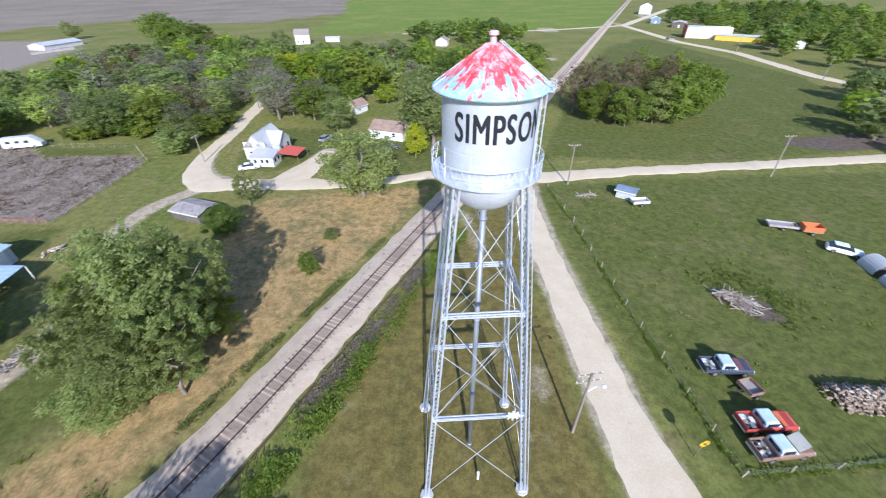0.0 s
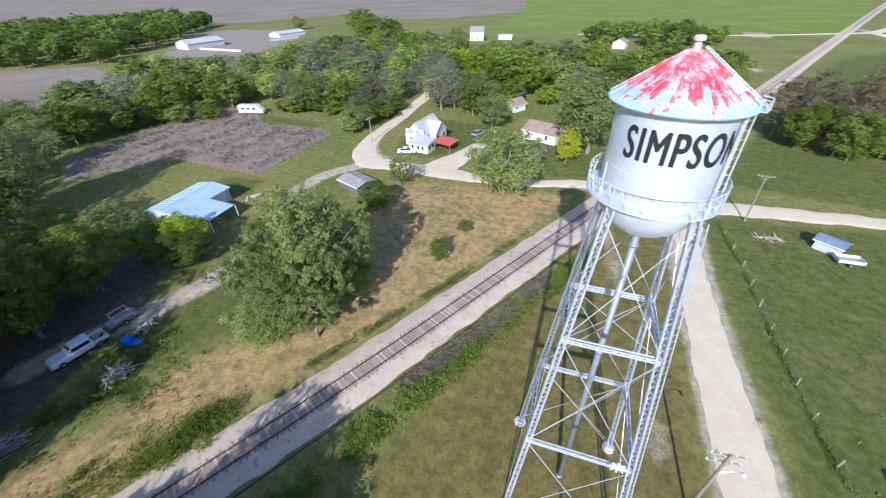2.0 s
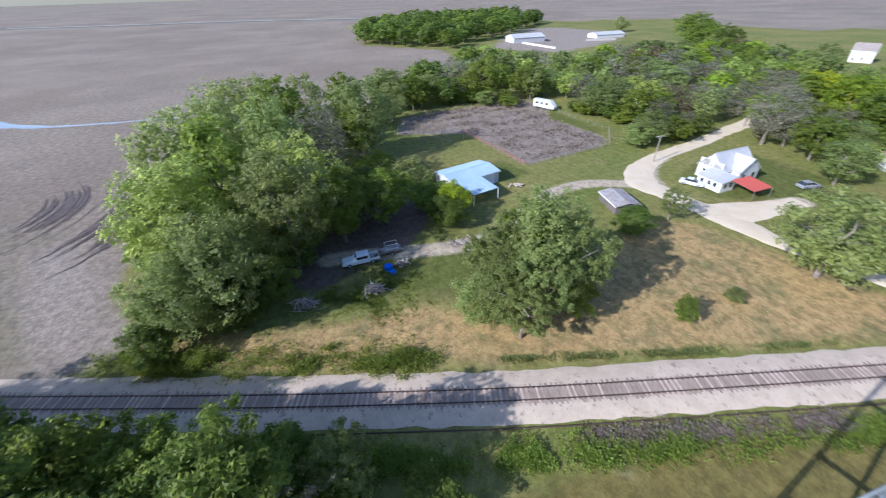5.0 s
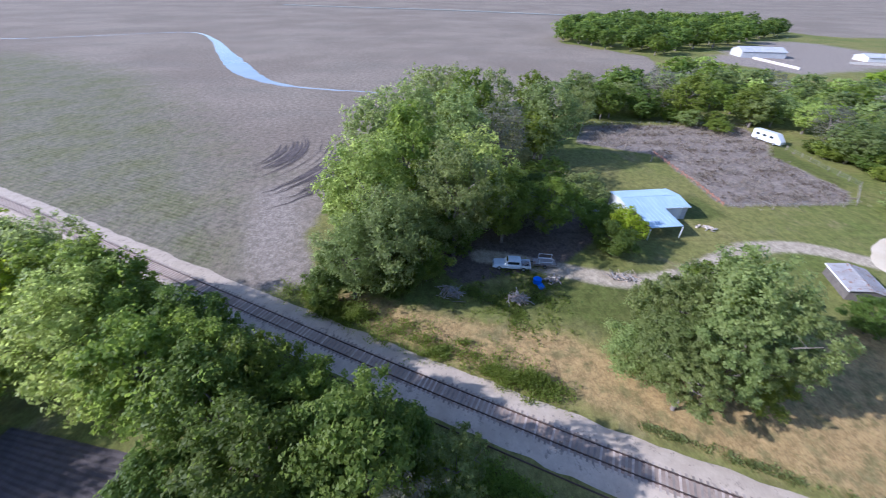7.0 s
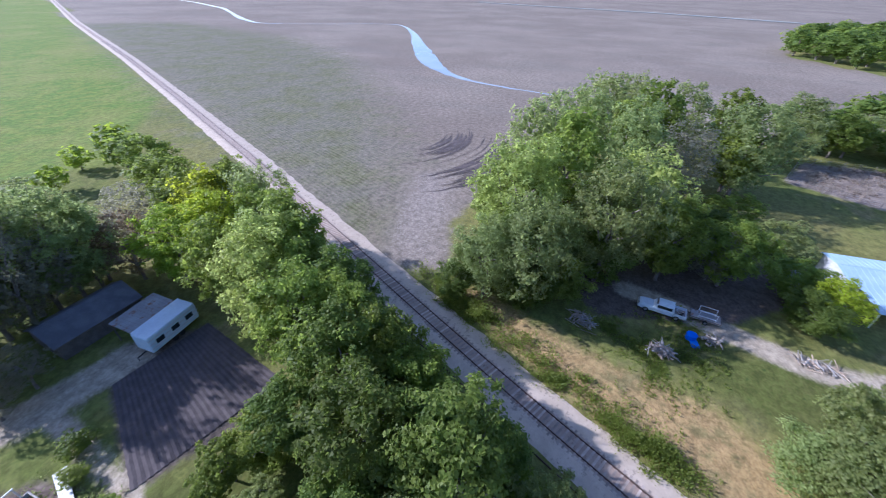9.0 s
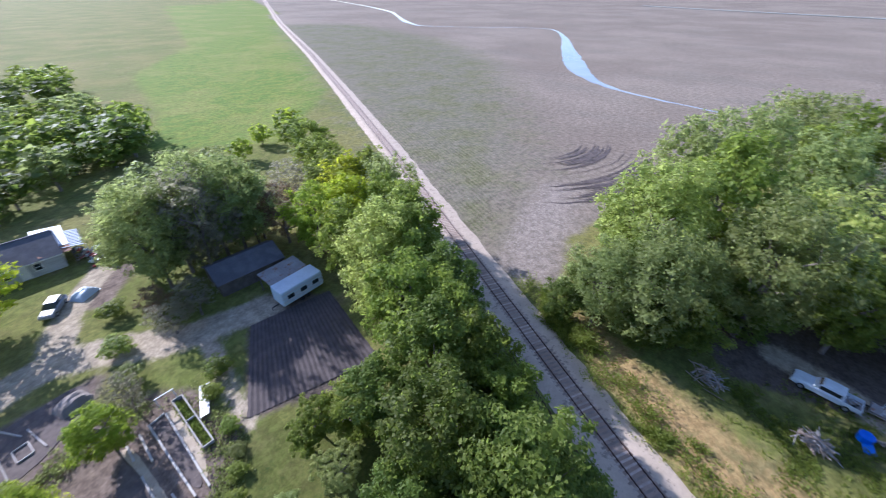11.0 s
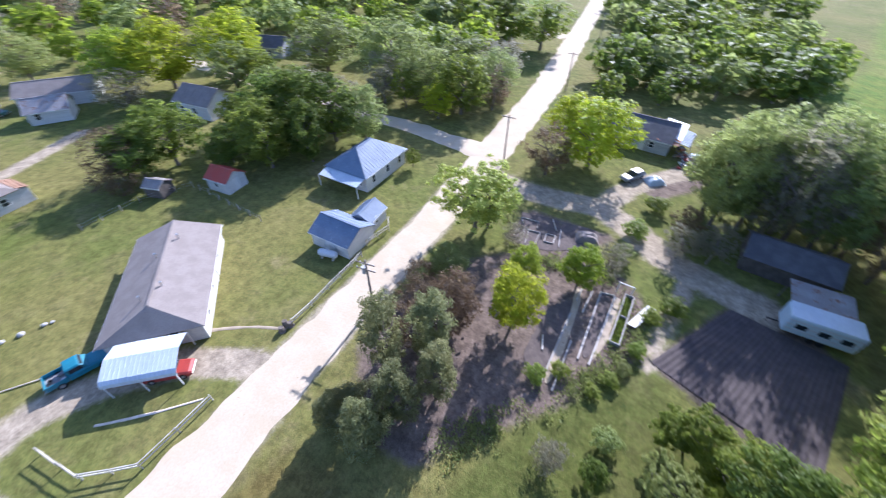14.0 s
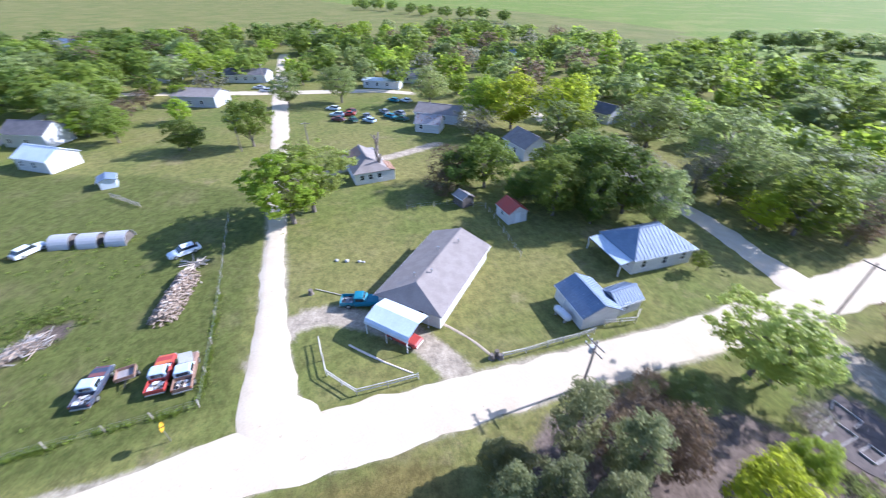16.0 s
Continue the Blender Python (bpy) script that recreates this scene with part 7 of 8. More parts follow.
orange_box = flat_trailer(61.2, 54.0, -15, 2.8, "orange box trailer with open top", 0.9, P_ORANGE)

# rounded tin shelters in a row
for hx, hy in ((63.4, 44.2), (62.7, 40.0), (62.3, 35.8)):
    t = thing("tin_shelter", pose(hx, hy, 0, 0, 0, 84), "rounded blue-grey tin shelter open at its ends", "shelter", "tin shelters")
    bm = bmesh.new()
    n = 12
    for k in range(n):
        a, b = math.pi * k / n, math.pi * (k + 1) / n
        slab(bm, [(-1.5, 1.7 * math.cos(a), 1.75 * math.sin(a)), (1.5, 1.7 * math.cos(a), 1.75 * math.sin(a)), (1.5, 1.7 * math.cos(b), 1.75 * math.sin(b)), (-1.5, 1.7 * math.cos(b), 1.75 * math.sin(b))], 0.04)
    bmesh.ops.remove_doubles(bm, verts=bm.verts, dist=0.012)
    part("shell", bm, M_TIN_PALE, t)
    bm = bmesh.new()
    pts = [(0.0 + 1.62 * math.cos(math.pi * k / n), 1.68 * math.sin(math.pi * k / n)) for k in range(n + 1)]
    vs = [bm.verts.new((-1.2, y, z)) for y, z in pts]
    ws = [bm.verts.new((-1.15, y, z)) for y, z in pts]
    bm.faces.new(vs)
    bm.faces.new(ws[::-1])
    part("end_wall", bm, M_DARK_WOOD, t)

# propane tank
t = thing("propane_tank", pose(27.8, -26.0, 0, 0, 0, 14), "white horizontal propane tank on two legs", "tank")
bm = bmesh.new()
bmesh.ops.create_uvsphere(bm, u_segments=20, v_segments=12, radius=0.5, matrix=Matrix.Translation((0, 0, 0.85)) @ Matrix.Rotation(math.pi / 2, 4, "Y"))
for v in bm.verts:
    v.co.x += 0.9 if v.co.x > 0.01 else (-0.9 if v.co.x < -0.01 else 0)
part("vessel", bm, M_WHITE, t, smooth=True)
for px in (-0.8, 0.8):
    bm = bmesh.new()
    box(bm, px - 0.1, -0.4, 0, px + 0.1, 0.4, 0.5, 0.02)
    part("leg", bm, M_CONCRETE, t)
bm = bmesh.new()
tube(bm, (0, 0, 1.3), (0, 0, 1.5), 0.18, n=12)
part("valve_cover", bm, M_WHITE, t)


# ---- piles ----
def shared_log(length, r, mat, sides=7):
    bm = bmesh.new()
    tube(bm, (-length / 2, 0, 0), (length / 2, 0, 0), r, r * 0.9, n=sides)
    return mesh_of("log", bm, mat)


def pile(name, label, category, spots, spread, height, count, meshes, seed, piece="log", flat=0.35):
    """Pieces heaped round a line of (x, y)."""
    rng = np.random.default_rng(seed)
    a = np.array(spots, float)
    t = thing(name, pose(*a.mean(0), 0), label, category)
    o = a.mean(0)
    for k in range(count):
        s = rng.uniform(0, len(a) - 1) if len(a) > 1 else 0
        i = min(int(s), max(len(a) - 2, 0))
        c = a[i] + (a[min(i + 1, len(a) - 1)] - a[i]) * (s - i) - o
        d = min(abs(rng.normal()) * 0.42, 1.0)
        ang = rng.uniform(0, 6.28)
        z = height * (1 - d) * rng.uniform(0.25, 1.0) + 0.07
        ob = new(piece, meshes[k % len(meshes)])
        ob.parent = t
        ob.matrix_local = pose(c[0] + d * spread * math.cos(ang), c[1] + d * spread * math.sin(ang), z, rng.uniform(-25, 25), rng.uniform(-30, 30) * (0.4 + d), rng.uniform(0, 360))
    return t


M_LOG_PALE = worn("split pale firewood", (0.50, 0.42, 0.33), (0.60, 0.52, 0.43), 0.9, scale=2.0, fine=9.0, vary=0.3)
M_LOG_GREY = worn("grey weathered log", (0.30, 0.27, 0.25), (0.42, 0.39, 0.36), 0.9, scale=2.0, fine=9.0, vary=0.3)
LOGS = [shared_log(0.5, 0.11, M_LOG), shared_log(0.45, 0.14, M_LOG_PALE), shared_log(0.55, 0.09, M_LOG_GREY), shared_log(0.5, 0.12, M_LOG_PALE, 5), shared_log(0.62, 0.1, M_LOG_GREY, 5)]
STICKS = [shared_log(2.4, 0.04, M_LOG_GREY, 5), shared_log(1.6, 0.06, M_LOG, 5), shared_log(2.2, 0.045, M_LOG, 5), shared_log(1.2, 0.09, M_LOG_GREY, 5)]
FIREWOOD = [shared_log(0.42, 0.1, M_LOG), shared_log(0.4, 0.13, M_LOG_GREY), shared_log(0.45, 0.09, M_LOG_GREY, 5), shared_log(0.38, 0.12, M_LOG), shared_log(0.42, 0.11, M_LOG_PALE, 5)]
woodpile = pile("firewood_pile", "long heap of split grey and tan firewood", "firewood pile", [(40.5, 23.4), (43, 23.0), (45.5, 22.8), (48.5, 22.5)], 2.2, 1.6, 300, FIREWOOD, 1)
rng = np.random.default_rng(77)
bm = bmesh.new()
for _ in range(900):  # the rest of the heap
    u, d, a = rng.uniform(-4.8, 4.8), rng.uniform(0, 1) ** 0.6, rng.uniform(0, 6.28)
    c = Vector((u + d * 0.8 * math.cos(a), -0.1 * u + d * 1.75 * math.sin(a), max(0.1, 1.35 * (1 - d * d) * rng.uniform(0.75, 1.0))))
    w = Vector((rng.normal(), rng.normal(), rng.normal() * 0.4)).normalized() * 0.2
    tube(bm, c - w, c + w, rng.uniform(0.07, 0.12), n=5)
part("heaped_wood", bm, M_LOG, woodpile)["kind"] = "stuff"
pile("brush_pile", "loose heap of grey branches and limbs", "brush pile", [(37.4, 38.6), (40.0, 36.2)], 1.9, 1.0, 130, STICKS, 2, "branch")
pile("brush_pile", "small heap of grey branches on grass", "brush pile", [(-44.6, 11.4), (-43.8, 12.6)], 1.1, 0.9, 80, STICKS, 3, "branch")
pile("log_heap", "heap of grey logs under shady trees", "log pile", [(-46.8, 1.2), (-45.4, 3.6)], 1.3, 0.8, 60, STICKS, 4, "branch")
pile("board_heap", "scattered old boards beside a drive", "board pile", [(-49.2, 26.8), (-48.2, 30.8)], 1.2, 0.35, 50, STICKS, 5, "board")
pile("rubble_heap", "pale rubble and boards beside a workshop", "rubble pile", [(-63.0, 49.5), (-61.5, 51.5)], 1.1, 0.5, 50, LOGS, 6, "piece")
pile("pole_heap", "long pale poles lying beside firewood", "pole pile", [(50.5, 22.2), (52.5, 22.6)], 0.9, 0.5, 20, [shared_log(4.5, 0.07, M_LOG_PALE, 6)], 7, "pole")
for k, (px, py) in enumerate(((26.8, 67.6), (28.2, 67.7), (29.6, 68.2))):
    pile("log_stack", "few old logs lying in the meadow", "log pile", [(px, py)], 0.6, 0.3, 7, STICKS, 30 + k, "branch")

# blue plastic bin with a tarpaulin, beside the trailer
t = thing("blue_bin", pose(-47.9, 15.4, 0, 0, 0, 20), "bright blue plastic bin lying among scrap", "bin")
bm = bmesh.new()
lathe(bm, [(0.0, 0.0), (0.55, 0.0), (0.62, 0.15), (0.62, 0.75), (0.66, 0.8), (0.58, 0.85), (0.0, 0.8)], 14)
part("body", bm, paint("bright blue plastic", (0.02, 0.13, 0.72), 0.95), t)
bm = bmesh.new()
slab(bm, [(0.5, -0.4, 0.25), (1.5, -0.5, 0.06), (1.6, 0.5, 0.06), (0.5, 0.5, 0.3)], 0.04)
part("lid", bm, paint("blue sheet", (0.03, 0.15, 0.6), 0.95), t)
pile("scrap_heap", "heap of mixed scrap metal and boards", "scrap pile", [(-48.3, 17.0), (-48.6, 18.8)], 0.9, 0.6, 45, STICKS + LOGS, 8, "scrap")
pile("scrap_heap", "junk and scrap under the trees", "scrap pile", [(-69, 22), (-73, 25), (-76, 22)], 2.6, 1.0, 110, STICKS + LOGS, 9, "scrap")
pile("scrap_heap", "garden junk outside a low house", "scrap pile", [(-7, -79), (-11, -78.5), (-9, -75)], 1.9, 0.9, 110, STICKS + LOGS, 10, "scrap")


# ---- poles, signs and fences ----
def utility_pole(x, y, h, rot=0, arms=1, label="weathered wooden utility pole with one crossarm", can=False):
    t = thing("utility_pole", pose(x, y, 0, 0, 0, rot), label, "utility pole", "utility poles")
    bm = bmesh.new()
    tube(bm, (0, 0, -0.1), (0, 0, h), 0.15, 0.1, n=10)
    part("pole", bm, M_POLE, t)
    for k in range(arms):
        z = h - 0.35 - 0.9 * k
        bm = bmesh.new()
        box(bm, -1.15, 0.1, z - 0.06, 1.15, 0.2, z + 0.06, 0.01)
        arm = part("crossarm", bm, M_POLE, t)
        for px in (-1.05, -0.5, 0.5, 1.05):
            bm = bmesh.new()
            lathe(bm, [(0.0, 0.0), (0.05, 0.0), (0.06, 0.08), (0.03, 0.1), (0.05, 0.16), (0.0, 0.18)], 8)
            for v in bm.verts:
                v.co += Vector((px, 0.15, z + 0.06))
            part("insulator", bm, M_WHITE, arm)
        bm = bmesh.new()
        beam(bm, (-0.6, 0.16, z - 0.05), (0, 0.1, z - 0.6), 0.04, 0.03)
        beam(bm, (0.6, 0.16, z - 0.05), (0, 0.1, z - 0.6), 0.04, 0.03)
        part("brace", bm, M_CHROME, arm)
    if can:
        bm = bmesh.new()
        tube(bm, (0.35, 0, h - 2.0), (0.35, 0, h - 1.1), 0.25, n=14)
        part("transformer", bm, M_GREY_WALL, t)
    return t


for px, py, ph, pr, pa, pc in ((12.3, 20.0, 8.8, 10, 2, False), (26.0, 73.0, 8.6, 0, 1, False), (70.2, 76.0, 9.0, 0, 1, False), (-56.3, 86.7, 6.4, 80, 1, False), (-61.0, 132.3, 7.0, 80, 1, False), (18.0, -23.0, 7.2, 10, 2, True),
                               (19.4, -61.3, 8.2, 5, 1, False), (20.8, -99.6, 8.6, 5, 1, False), (25.2, -145.2, 8.6, 5, 1, False), (99.6, 6.6, 6.5, 90, 1, False), (179.5, 25.8, 8.0, 90, 1, False), (153, 165, 9.0, 20, 1, False), (160, 232, 9.0, 0, 1, False), (101, 23, 8.0, 90, 1, False)):
    made = utility_pole(px, py, ph, pr, pa, can=pc)
    if (px, py) == (12.3, 20.0):  # street lamp on a curved arm
        bm = bmesh.new()
        tube(bm, (0.05, 0, 6.3), (0.9, 0.1, 6.7), 0.03, n=6)
        tube(bm, (0.9, 0.1, 6.7), (1.7, 0.15, 6.6), 0.03, n=6)
        arm = part("lamp_arm", bm, M_CHROME, made)
        bm = bmesh.new()
        lathe(bm, [(0.0, 6.38), (0.2, 6.42), (0.16, 6.52), (0.07, 6.62), (0.0, 6.64)], 12)
        bmesh.ops.translate(bm, verts=bm.verts, vec=(1.72, 0.15, 0))
        part("lamp", bm, M_WHITE, arm)

t = thing("road_sign", pose(22.6, 17.6, 0, 0, 0, 8), "round yellow railway warning sign on a thin post", "road sign")
bm = bmesh.new()
tube(bm, (0, 0, -0.05), (0, 0, 2.75), 0.035, n=8)
part("post", bm, M_CHROME, t)
bm = bmesh.new()
prism(bm, [(0.46 * math.cos(k * math.pi / 16), 0.46 * math.sin(k * math.pi / 16)) for k in range(32)], -0.012, 0.012)
bmesh.ops.rotate(bm, verts=bm.verts, cent=(0, 0, 0), matrix=Matrix.Rotation(math.pi / 2, 3, "X"))
bmesh.ops.translate(bm, verts=bm.verts, vec=(0, -0.05, 2.3))
panel = part("panel", bm, paint("yellow sign paint", (0.80, 0.48, 0.01), 0.95), t)
for s_cross in (-1, 1):
    bm = bmesh.new()
    beam(bm, (-0.3, -0.075, 2.3 - 0.3 * s_cross), (0.3, -0.075, 2.3 + 0.3 * s_cross), 0.02, 0.09)
    part("cross_bar", bm, M_LETTER, panel)


def fence(name, pts, label, post_h=1.1, gap=2.4, rails=(0.55, 0.95), mat=None, rail_r=0.045, wires=False, group=""):
    """Posts along a line of (x, y) with rails or wires between them."""
    mat = mat or M_WOOD
    o = Vector((*pts[0], 0))
    t = thing(name, pose(*o), label, "fence", group)
    rng = np.random.default_rng(int(abs(pts[0][0] * 31)))
    for a, b in zip(pts, pts[1:]):
        a, b = Vector((*a, 0)) - o, Vector((*b, 0)) - o
        n = max(1, round((b - a).length / gap))
        tops = []
        for k in range(n + 1):
            p = a.lerp(b, k / n)
            lean = Vector((rng.normal() * 0.04, rng.normal() * 0.04, post_h * rng.uniform(0.92, 1.06)))
            tops.append((p, p + lean))
            if k < n or b == Vector((*pts[-1], 0)) - o:
                bm = bmesh.new()
                tube(bm, p + Vector((0, 0, -0.05)), p + lean, 0.06, 0.05, n=7)
                part("post", bm, mat, t)
        for z in rails:
            for (p, pt), (q, qt) in zip(tops, tops[1:]):
                bm = bmesh.new()
                tube(bm, p.lerp(pt, z / post_h), q.lerp(qt, z / post_h), rail_r, n=5 if wires else 7)
                part("wire" if wires else "rail", bm, M_CHROME if wires else mat, t)
    return t


M_RAIL_PALE = worn("bleached split rail", (0.50, 0.46, 0.40), (0.60, 0.56, 0.49), 0.9, scale=1.2, fine=6.0, vary=0.15)
fence("rail_fence", [(31.4, 4.1), (28.6, 3.7), (26.3, 3.3), (23.1, 0.3), (23.2, -3.0), (23.4, -6.3)], "weathered pale split rail fence round a lawn corner", mat=M_RAIL_PALE, rail_r=0.06)
fence("rail_fence", [(23.6, -16.2), (23.9, -22), (24.4, -28.5)], "weathered split rail fence along a road", mat=M_RAIL_PALE, rail_r=0.06)
fence("rail_fence", [(25.2, -30.5), (24.6, -34.5), (25.8, -36)], "short leaning rail fence beside a shed", mat=M_RAIL_PALE, rail_r=0.06)
fence("wire_fence", [(21.6, 71.7), (23.0, 58), (23.5, 45), (24.2, 33), (25.2, 24), (25.8, 15.9), (34.5, 16.5), (44, 17.4), (55.5, 18.8), (66, 20)], "wire farm fence on thin wooden posts", 1.15, 4.5, (0.35, 0.65, 0.95), rail_r=0.008, wires=True)
fence("wire_fence", [(60.9, -11.9), (60.7, -19.8), (57.7, -26.5)], "thin wire yard fence", 1.1, 2.6, (0.5, 0.95), rail_r=0.01, wires=True)
fence("wire_fence", [(56.0, -26.6), (41.4, -26.4)], "thin wire yard fence behind a house", 1.1, 2.6, (0.5, 0.95), rail_r=0.01, wires=True)
fence("plank_fence", [(-70.7, 59.2), (-80, 59.6), (-90, 59.4), (-99.4, 59.6)], "orange snow fence round a weedy pen", 1.0, 2.0, (0.5, 0.72), paint("orange fence plastic", (0.46, 0.19, 0.10), 0.6), 0.032)
fence("wire_fence", [(-70.2, 60), (-70, 72), (-70, 87), (-78.4, 96)], "wire pen fence on crooked posts", 1.3, 2.6, (0.4, 0.8, 1.15), M_POLE, rail_r=0.012, wires=True)
fence("plank_fence", [(80.5, 44), (74.5, 37)], "leaning pale board fence", 1.1, 1.6, (0.3, 0.6, 0.95), M_WOOD, 0.06)
brush_along("fence_weeds", [(21.8, 70), (23.0, 58), (23.5, 45), (24.2, 33), (25.2, 24), (25.8, 15.9), (34.5, 16.5), (44, 17.4)], 0.28, 420, "green", 0.24, 41, "dark weeds grown along a wire fence")

# line of small stakes across the lawn, and stumps
for k, (sx, sy, sh) in enumerate(((40.7, 5.2, 0.8), (24.2, -15.7, 0.9), (24.0, -15.0, 0.7), (23.8, -16.0, 0.6))):
    t = thing("stump", pose(sx, sy, 0), "short weathered tree stump on the lawn", "stump")
    bm = bmesh.new()
    lathe(bm, [(0.0, 0.0), (0.42, 0.0), (0.32, 0.15), (0.28, sh * 0.9), (0.24, sh), (0.0, sh * 0.97)], 12)
    part("body", bm, M_BARK, t)
strip("foot_path", [(30.7, -10.9, 0.5), (29, -12.5, 0.45), (27, -13.8, 0.45), (24.4, -15.2, 0.4)], [(-1, -0.02), (-0.7, 0.012), (0.7, 0.012), (1, -0.02)], worn("trodden tan path", (0.36, 0.29, 0.20), (0.44, 0.36, 0.26), 0.95, scale=1.5), "narrow tan foot path from house to road", "path", lift=0.01, ragged=0.1)

strip("lawn_edging", [(24.3, -5.9, 0.28), (25.6, -4.2, 0.3), (27.0, -2.6, 0.3), (28.6, -0.9, 0.28), (30.2, 0.7, 0.26)], [(-1, -0.02), (-0.7, 0.03), (0.7, 0.03), (1, -0.02)], M_LOG_PALE, "narrow bleached timber edging across a lawn", "edging", lift=0.008, ragged=0.05, step=0.5)

# white valve post and marker by the tower
t = thing("valve_post", pose(3.0, 15.9, 0), "short white pipe standing in the grass", "post")
bm = bmesh.new()
tube(bm, (0, 0, -0.05), (0, 0, 0.95), 0.11, n=12)
tube(bm, (0, 0, 0.95), (0, 0, 1.05), 0.14, n=12)
part("pipe", bm, M_WHITE, t)


# ---- kitchen garden ----
def board(name, a, b, mat, label, w=0.16, h=0.16, category="garden board", group="garden boards"):
    a, b = Vector((*a, 0)), Vector((*b, 0))
    m = (a + b) / 2
    t = thing(name, pose(m.x, m.y, 0, 0, 0, math.degrees(math.atan2(b.y - a.y, b.x - a.x))), label, category, group)
    bm = bmesh.new()
    L = (b - a).length / 2
    box(bm, -L, -w / 2, 0, L, w / 2, h, 0.02)
    part("plank", bm, mat, t)
    return t


M_PLANK = worn("bleached plank", (0.46, 0.42, 0.38), (0.56, 0.52, 0.48), 0.9, scale=1.0, fine=6.0, vary=0.15)
M_BED = worn("crumbly bed soil", (0.105, 0.082, 0.074), (0.150, 0.118, 0.104), 0.95, scale=1.2, fine=7.0, spots=(0.20, 0.165, 0.14), spot_at=0.6, bump=0.8)
M_STRAW = worn("straw strewn path", (0.42, 0.335, 0.24), (0.51, 0.42, 0.31), 0.95, scale=0.9, fine=7.0, spots=(0.27, 0.20, 0.14), spot_at=0.58, bump=0.6)


def plot_of(name, outline, mat, label, category, high=0.03):
    """A low flat bed or path over the ground, its edge wandering a little."""
    t = thing(name, pose(0, 0, 0), label, category)
    line = resampled([(x, y, 1.0) for x, y in outline + outline[:1]], 0.6)[:-1]
    edge = [(x + 0.14 * noise.noise((x * 1.7, y * 1.7, 3)), y + 0.14 * noise.noise((x * 1.7, y * 1.7, 8))) for x, y, _ in line]
    bm = bmesh.new()
    prism(bm, edge, -0.06, high)
    part("earth", bm, mat, t)
    return t


plot_of("straw_path", [(-1.1, -38.1), (-1.95, -38.4), (-2.65, -29.3), (-2.75, -23.9), (-2.0, -23.9), (-1.75, -32.8)], M_STRAW, "pale straw path between garden beds", "garden path")
plot_of("straw_path", [(-5.5, -39.1), (-6.25, -39.6), (-6.25, -32.2), (-5.4, -28.6)], M_STRAW, "pale straw path beside a cold frame", "garden path")
plot_of("garden_bed", [(-3.95, -38.8), (-5.25, -39.0), (-5.2, -28.8), (-4.3, -28.6)], M_BED, "dug garden bed with small green plants", "garden bed")
plot_of("garden_bed", [(-1.0, -37.0), (-1.6, -34.0), (-1.8, -24.2), (0.9, -25.5), (0.8, -33.0)], M_BED, "dug bed of dark bare soil", "garden bed")
plot_of("garden_bed", [(10.4, -48.6), (-0.8, -50.2), (-1.3, -46.6), (4.0, -42.4), (8.7, -41.3)], M_BED, "dark soil bed divided by pale boards", "garden bed")
for a, b in (((-1.7, -38.3), (-1.7, -36.0)), ((-2.9, -38.5), (-2.8, -34.6)), ((-3.8, -38.9), (-4.15, -28.5)), ((-5.4, -39.0), (-5.3, -28.4)), ((-1.7, -33.9), (-1.9, -23.7)), ((-2.9, -30.3), (-3.1, -23.8)), ((-3.8, -38.75), (-5.3, -39.1)), ((-0.1, -29.4), (-0.7, -27.6))):
    board("garden_board", a, b, M_PLANK, "long bleached plank edging a garden bed", 0.19)
for a, b in (((9.9, -47.2), (7.4, -47.5)), ((7.4, -47.5), (7.1, -46.0)), ((9.9, -47.2), (9.2, -45.9)), ((9.4, -44.9), (9.2, -42.8)), ((8.6, -45.3), (8.0, -41.9)), ((8.0, -45.0), (7.3, -42.1)), ((6.4, -45.3), (6.1, -42.4)),
             ((8.0, -45.0), (6.4, -45.3)), ((5.5, -45.6), (4.3, -45.8)), ((4.3, -45.8), (4.1, -44.1)), ((4.1, -44.1), (5.3, -43.9)), ((5.3, -43.9), (5.5, -45.6)), ((5.9, -49.2), (4.6, -47.0)), ((4.1, -47.5), (3.2, -43.9))):
    board("bed_board", a, b, M_PLANK, "pale plank dividing a raised garden bed", 0.11, 0.18)
t = thing("cold_frame", pose(-6.85, -36.0, 0, 0, 0, 90), "white wooden cold frame full of seedlings", "cold frame")
for a in ((-3.85, -0.55, 3.85, -0.42), (-3.85, 0.42, 3.85, 0.55), (-3.85, -0.42, -3.72, 0.42), (3.72, -0.42, 3.85, 0.42), (-0.3, -0.42, -0.2, 0.42)):
    bm = bmesh.new()
    box(bm, a[0], a[1], -0.03, a[2], a[3], 0.4, 0.02)
    part("board", bm, M_PLANK, t)
bm = bmesh.new()
slab(bm, [(-3.7, 2.1, 0.1), (0.6, 0.6, 0.44), (0.7, 1.45, 0.44), (-3.4, 3.1, 0.1)], 0.06)
part("lid", bm, M_TIN_PALE, t, "grey ribbed lid leaning on the ground")
t = thing("frame_post", pose(-6.9, -39.9, 0), "white wooden garden arch of thin posts", "garden arch")
for px in (0, 1.6):
    bm = bmesh.new()
    box(bm, px - 0.05, -0.05, 0, px + 0.05, 0.05, 1.6, 0.01)
    part("post", bm, M_TRIM, t)
bm = bmesh.new()
box(bm, -0.1, -0.06, 1.6, 1.7, 0.06, 1.7, 0.01)
part("beam", bm, M_TRIM, t)

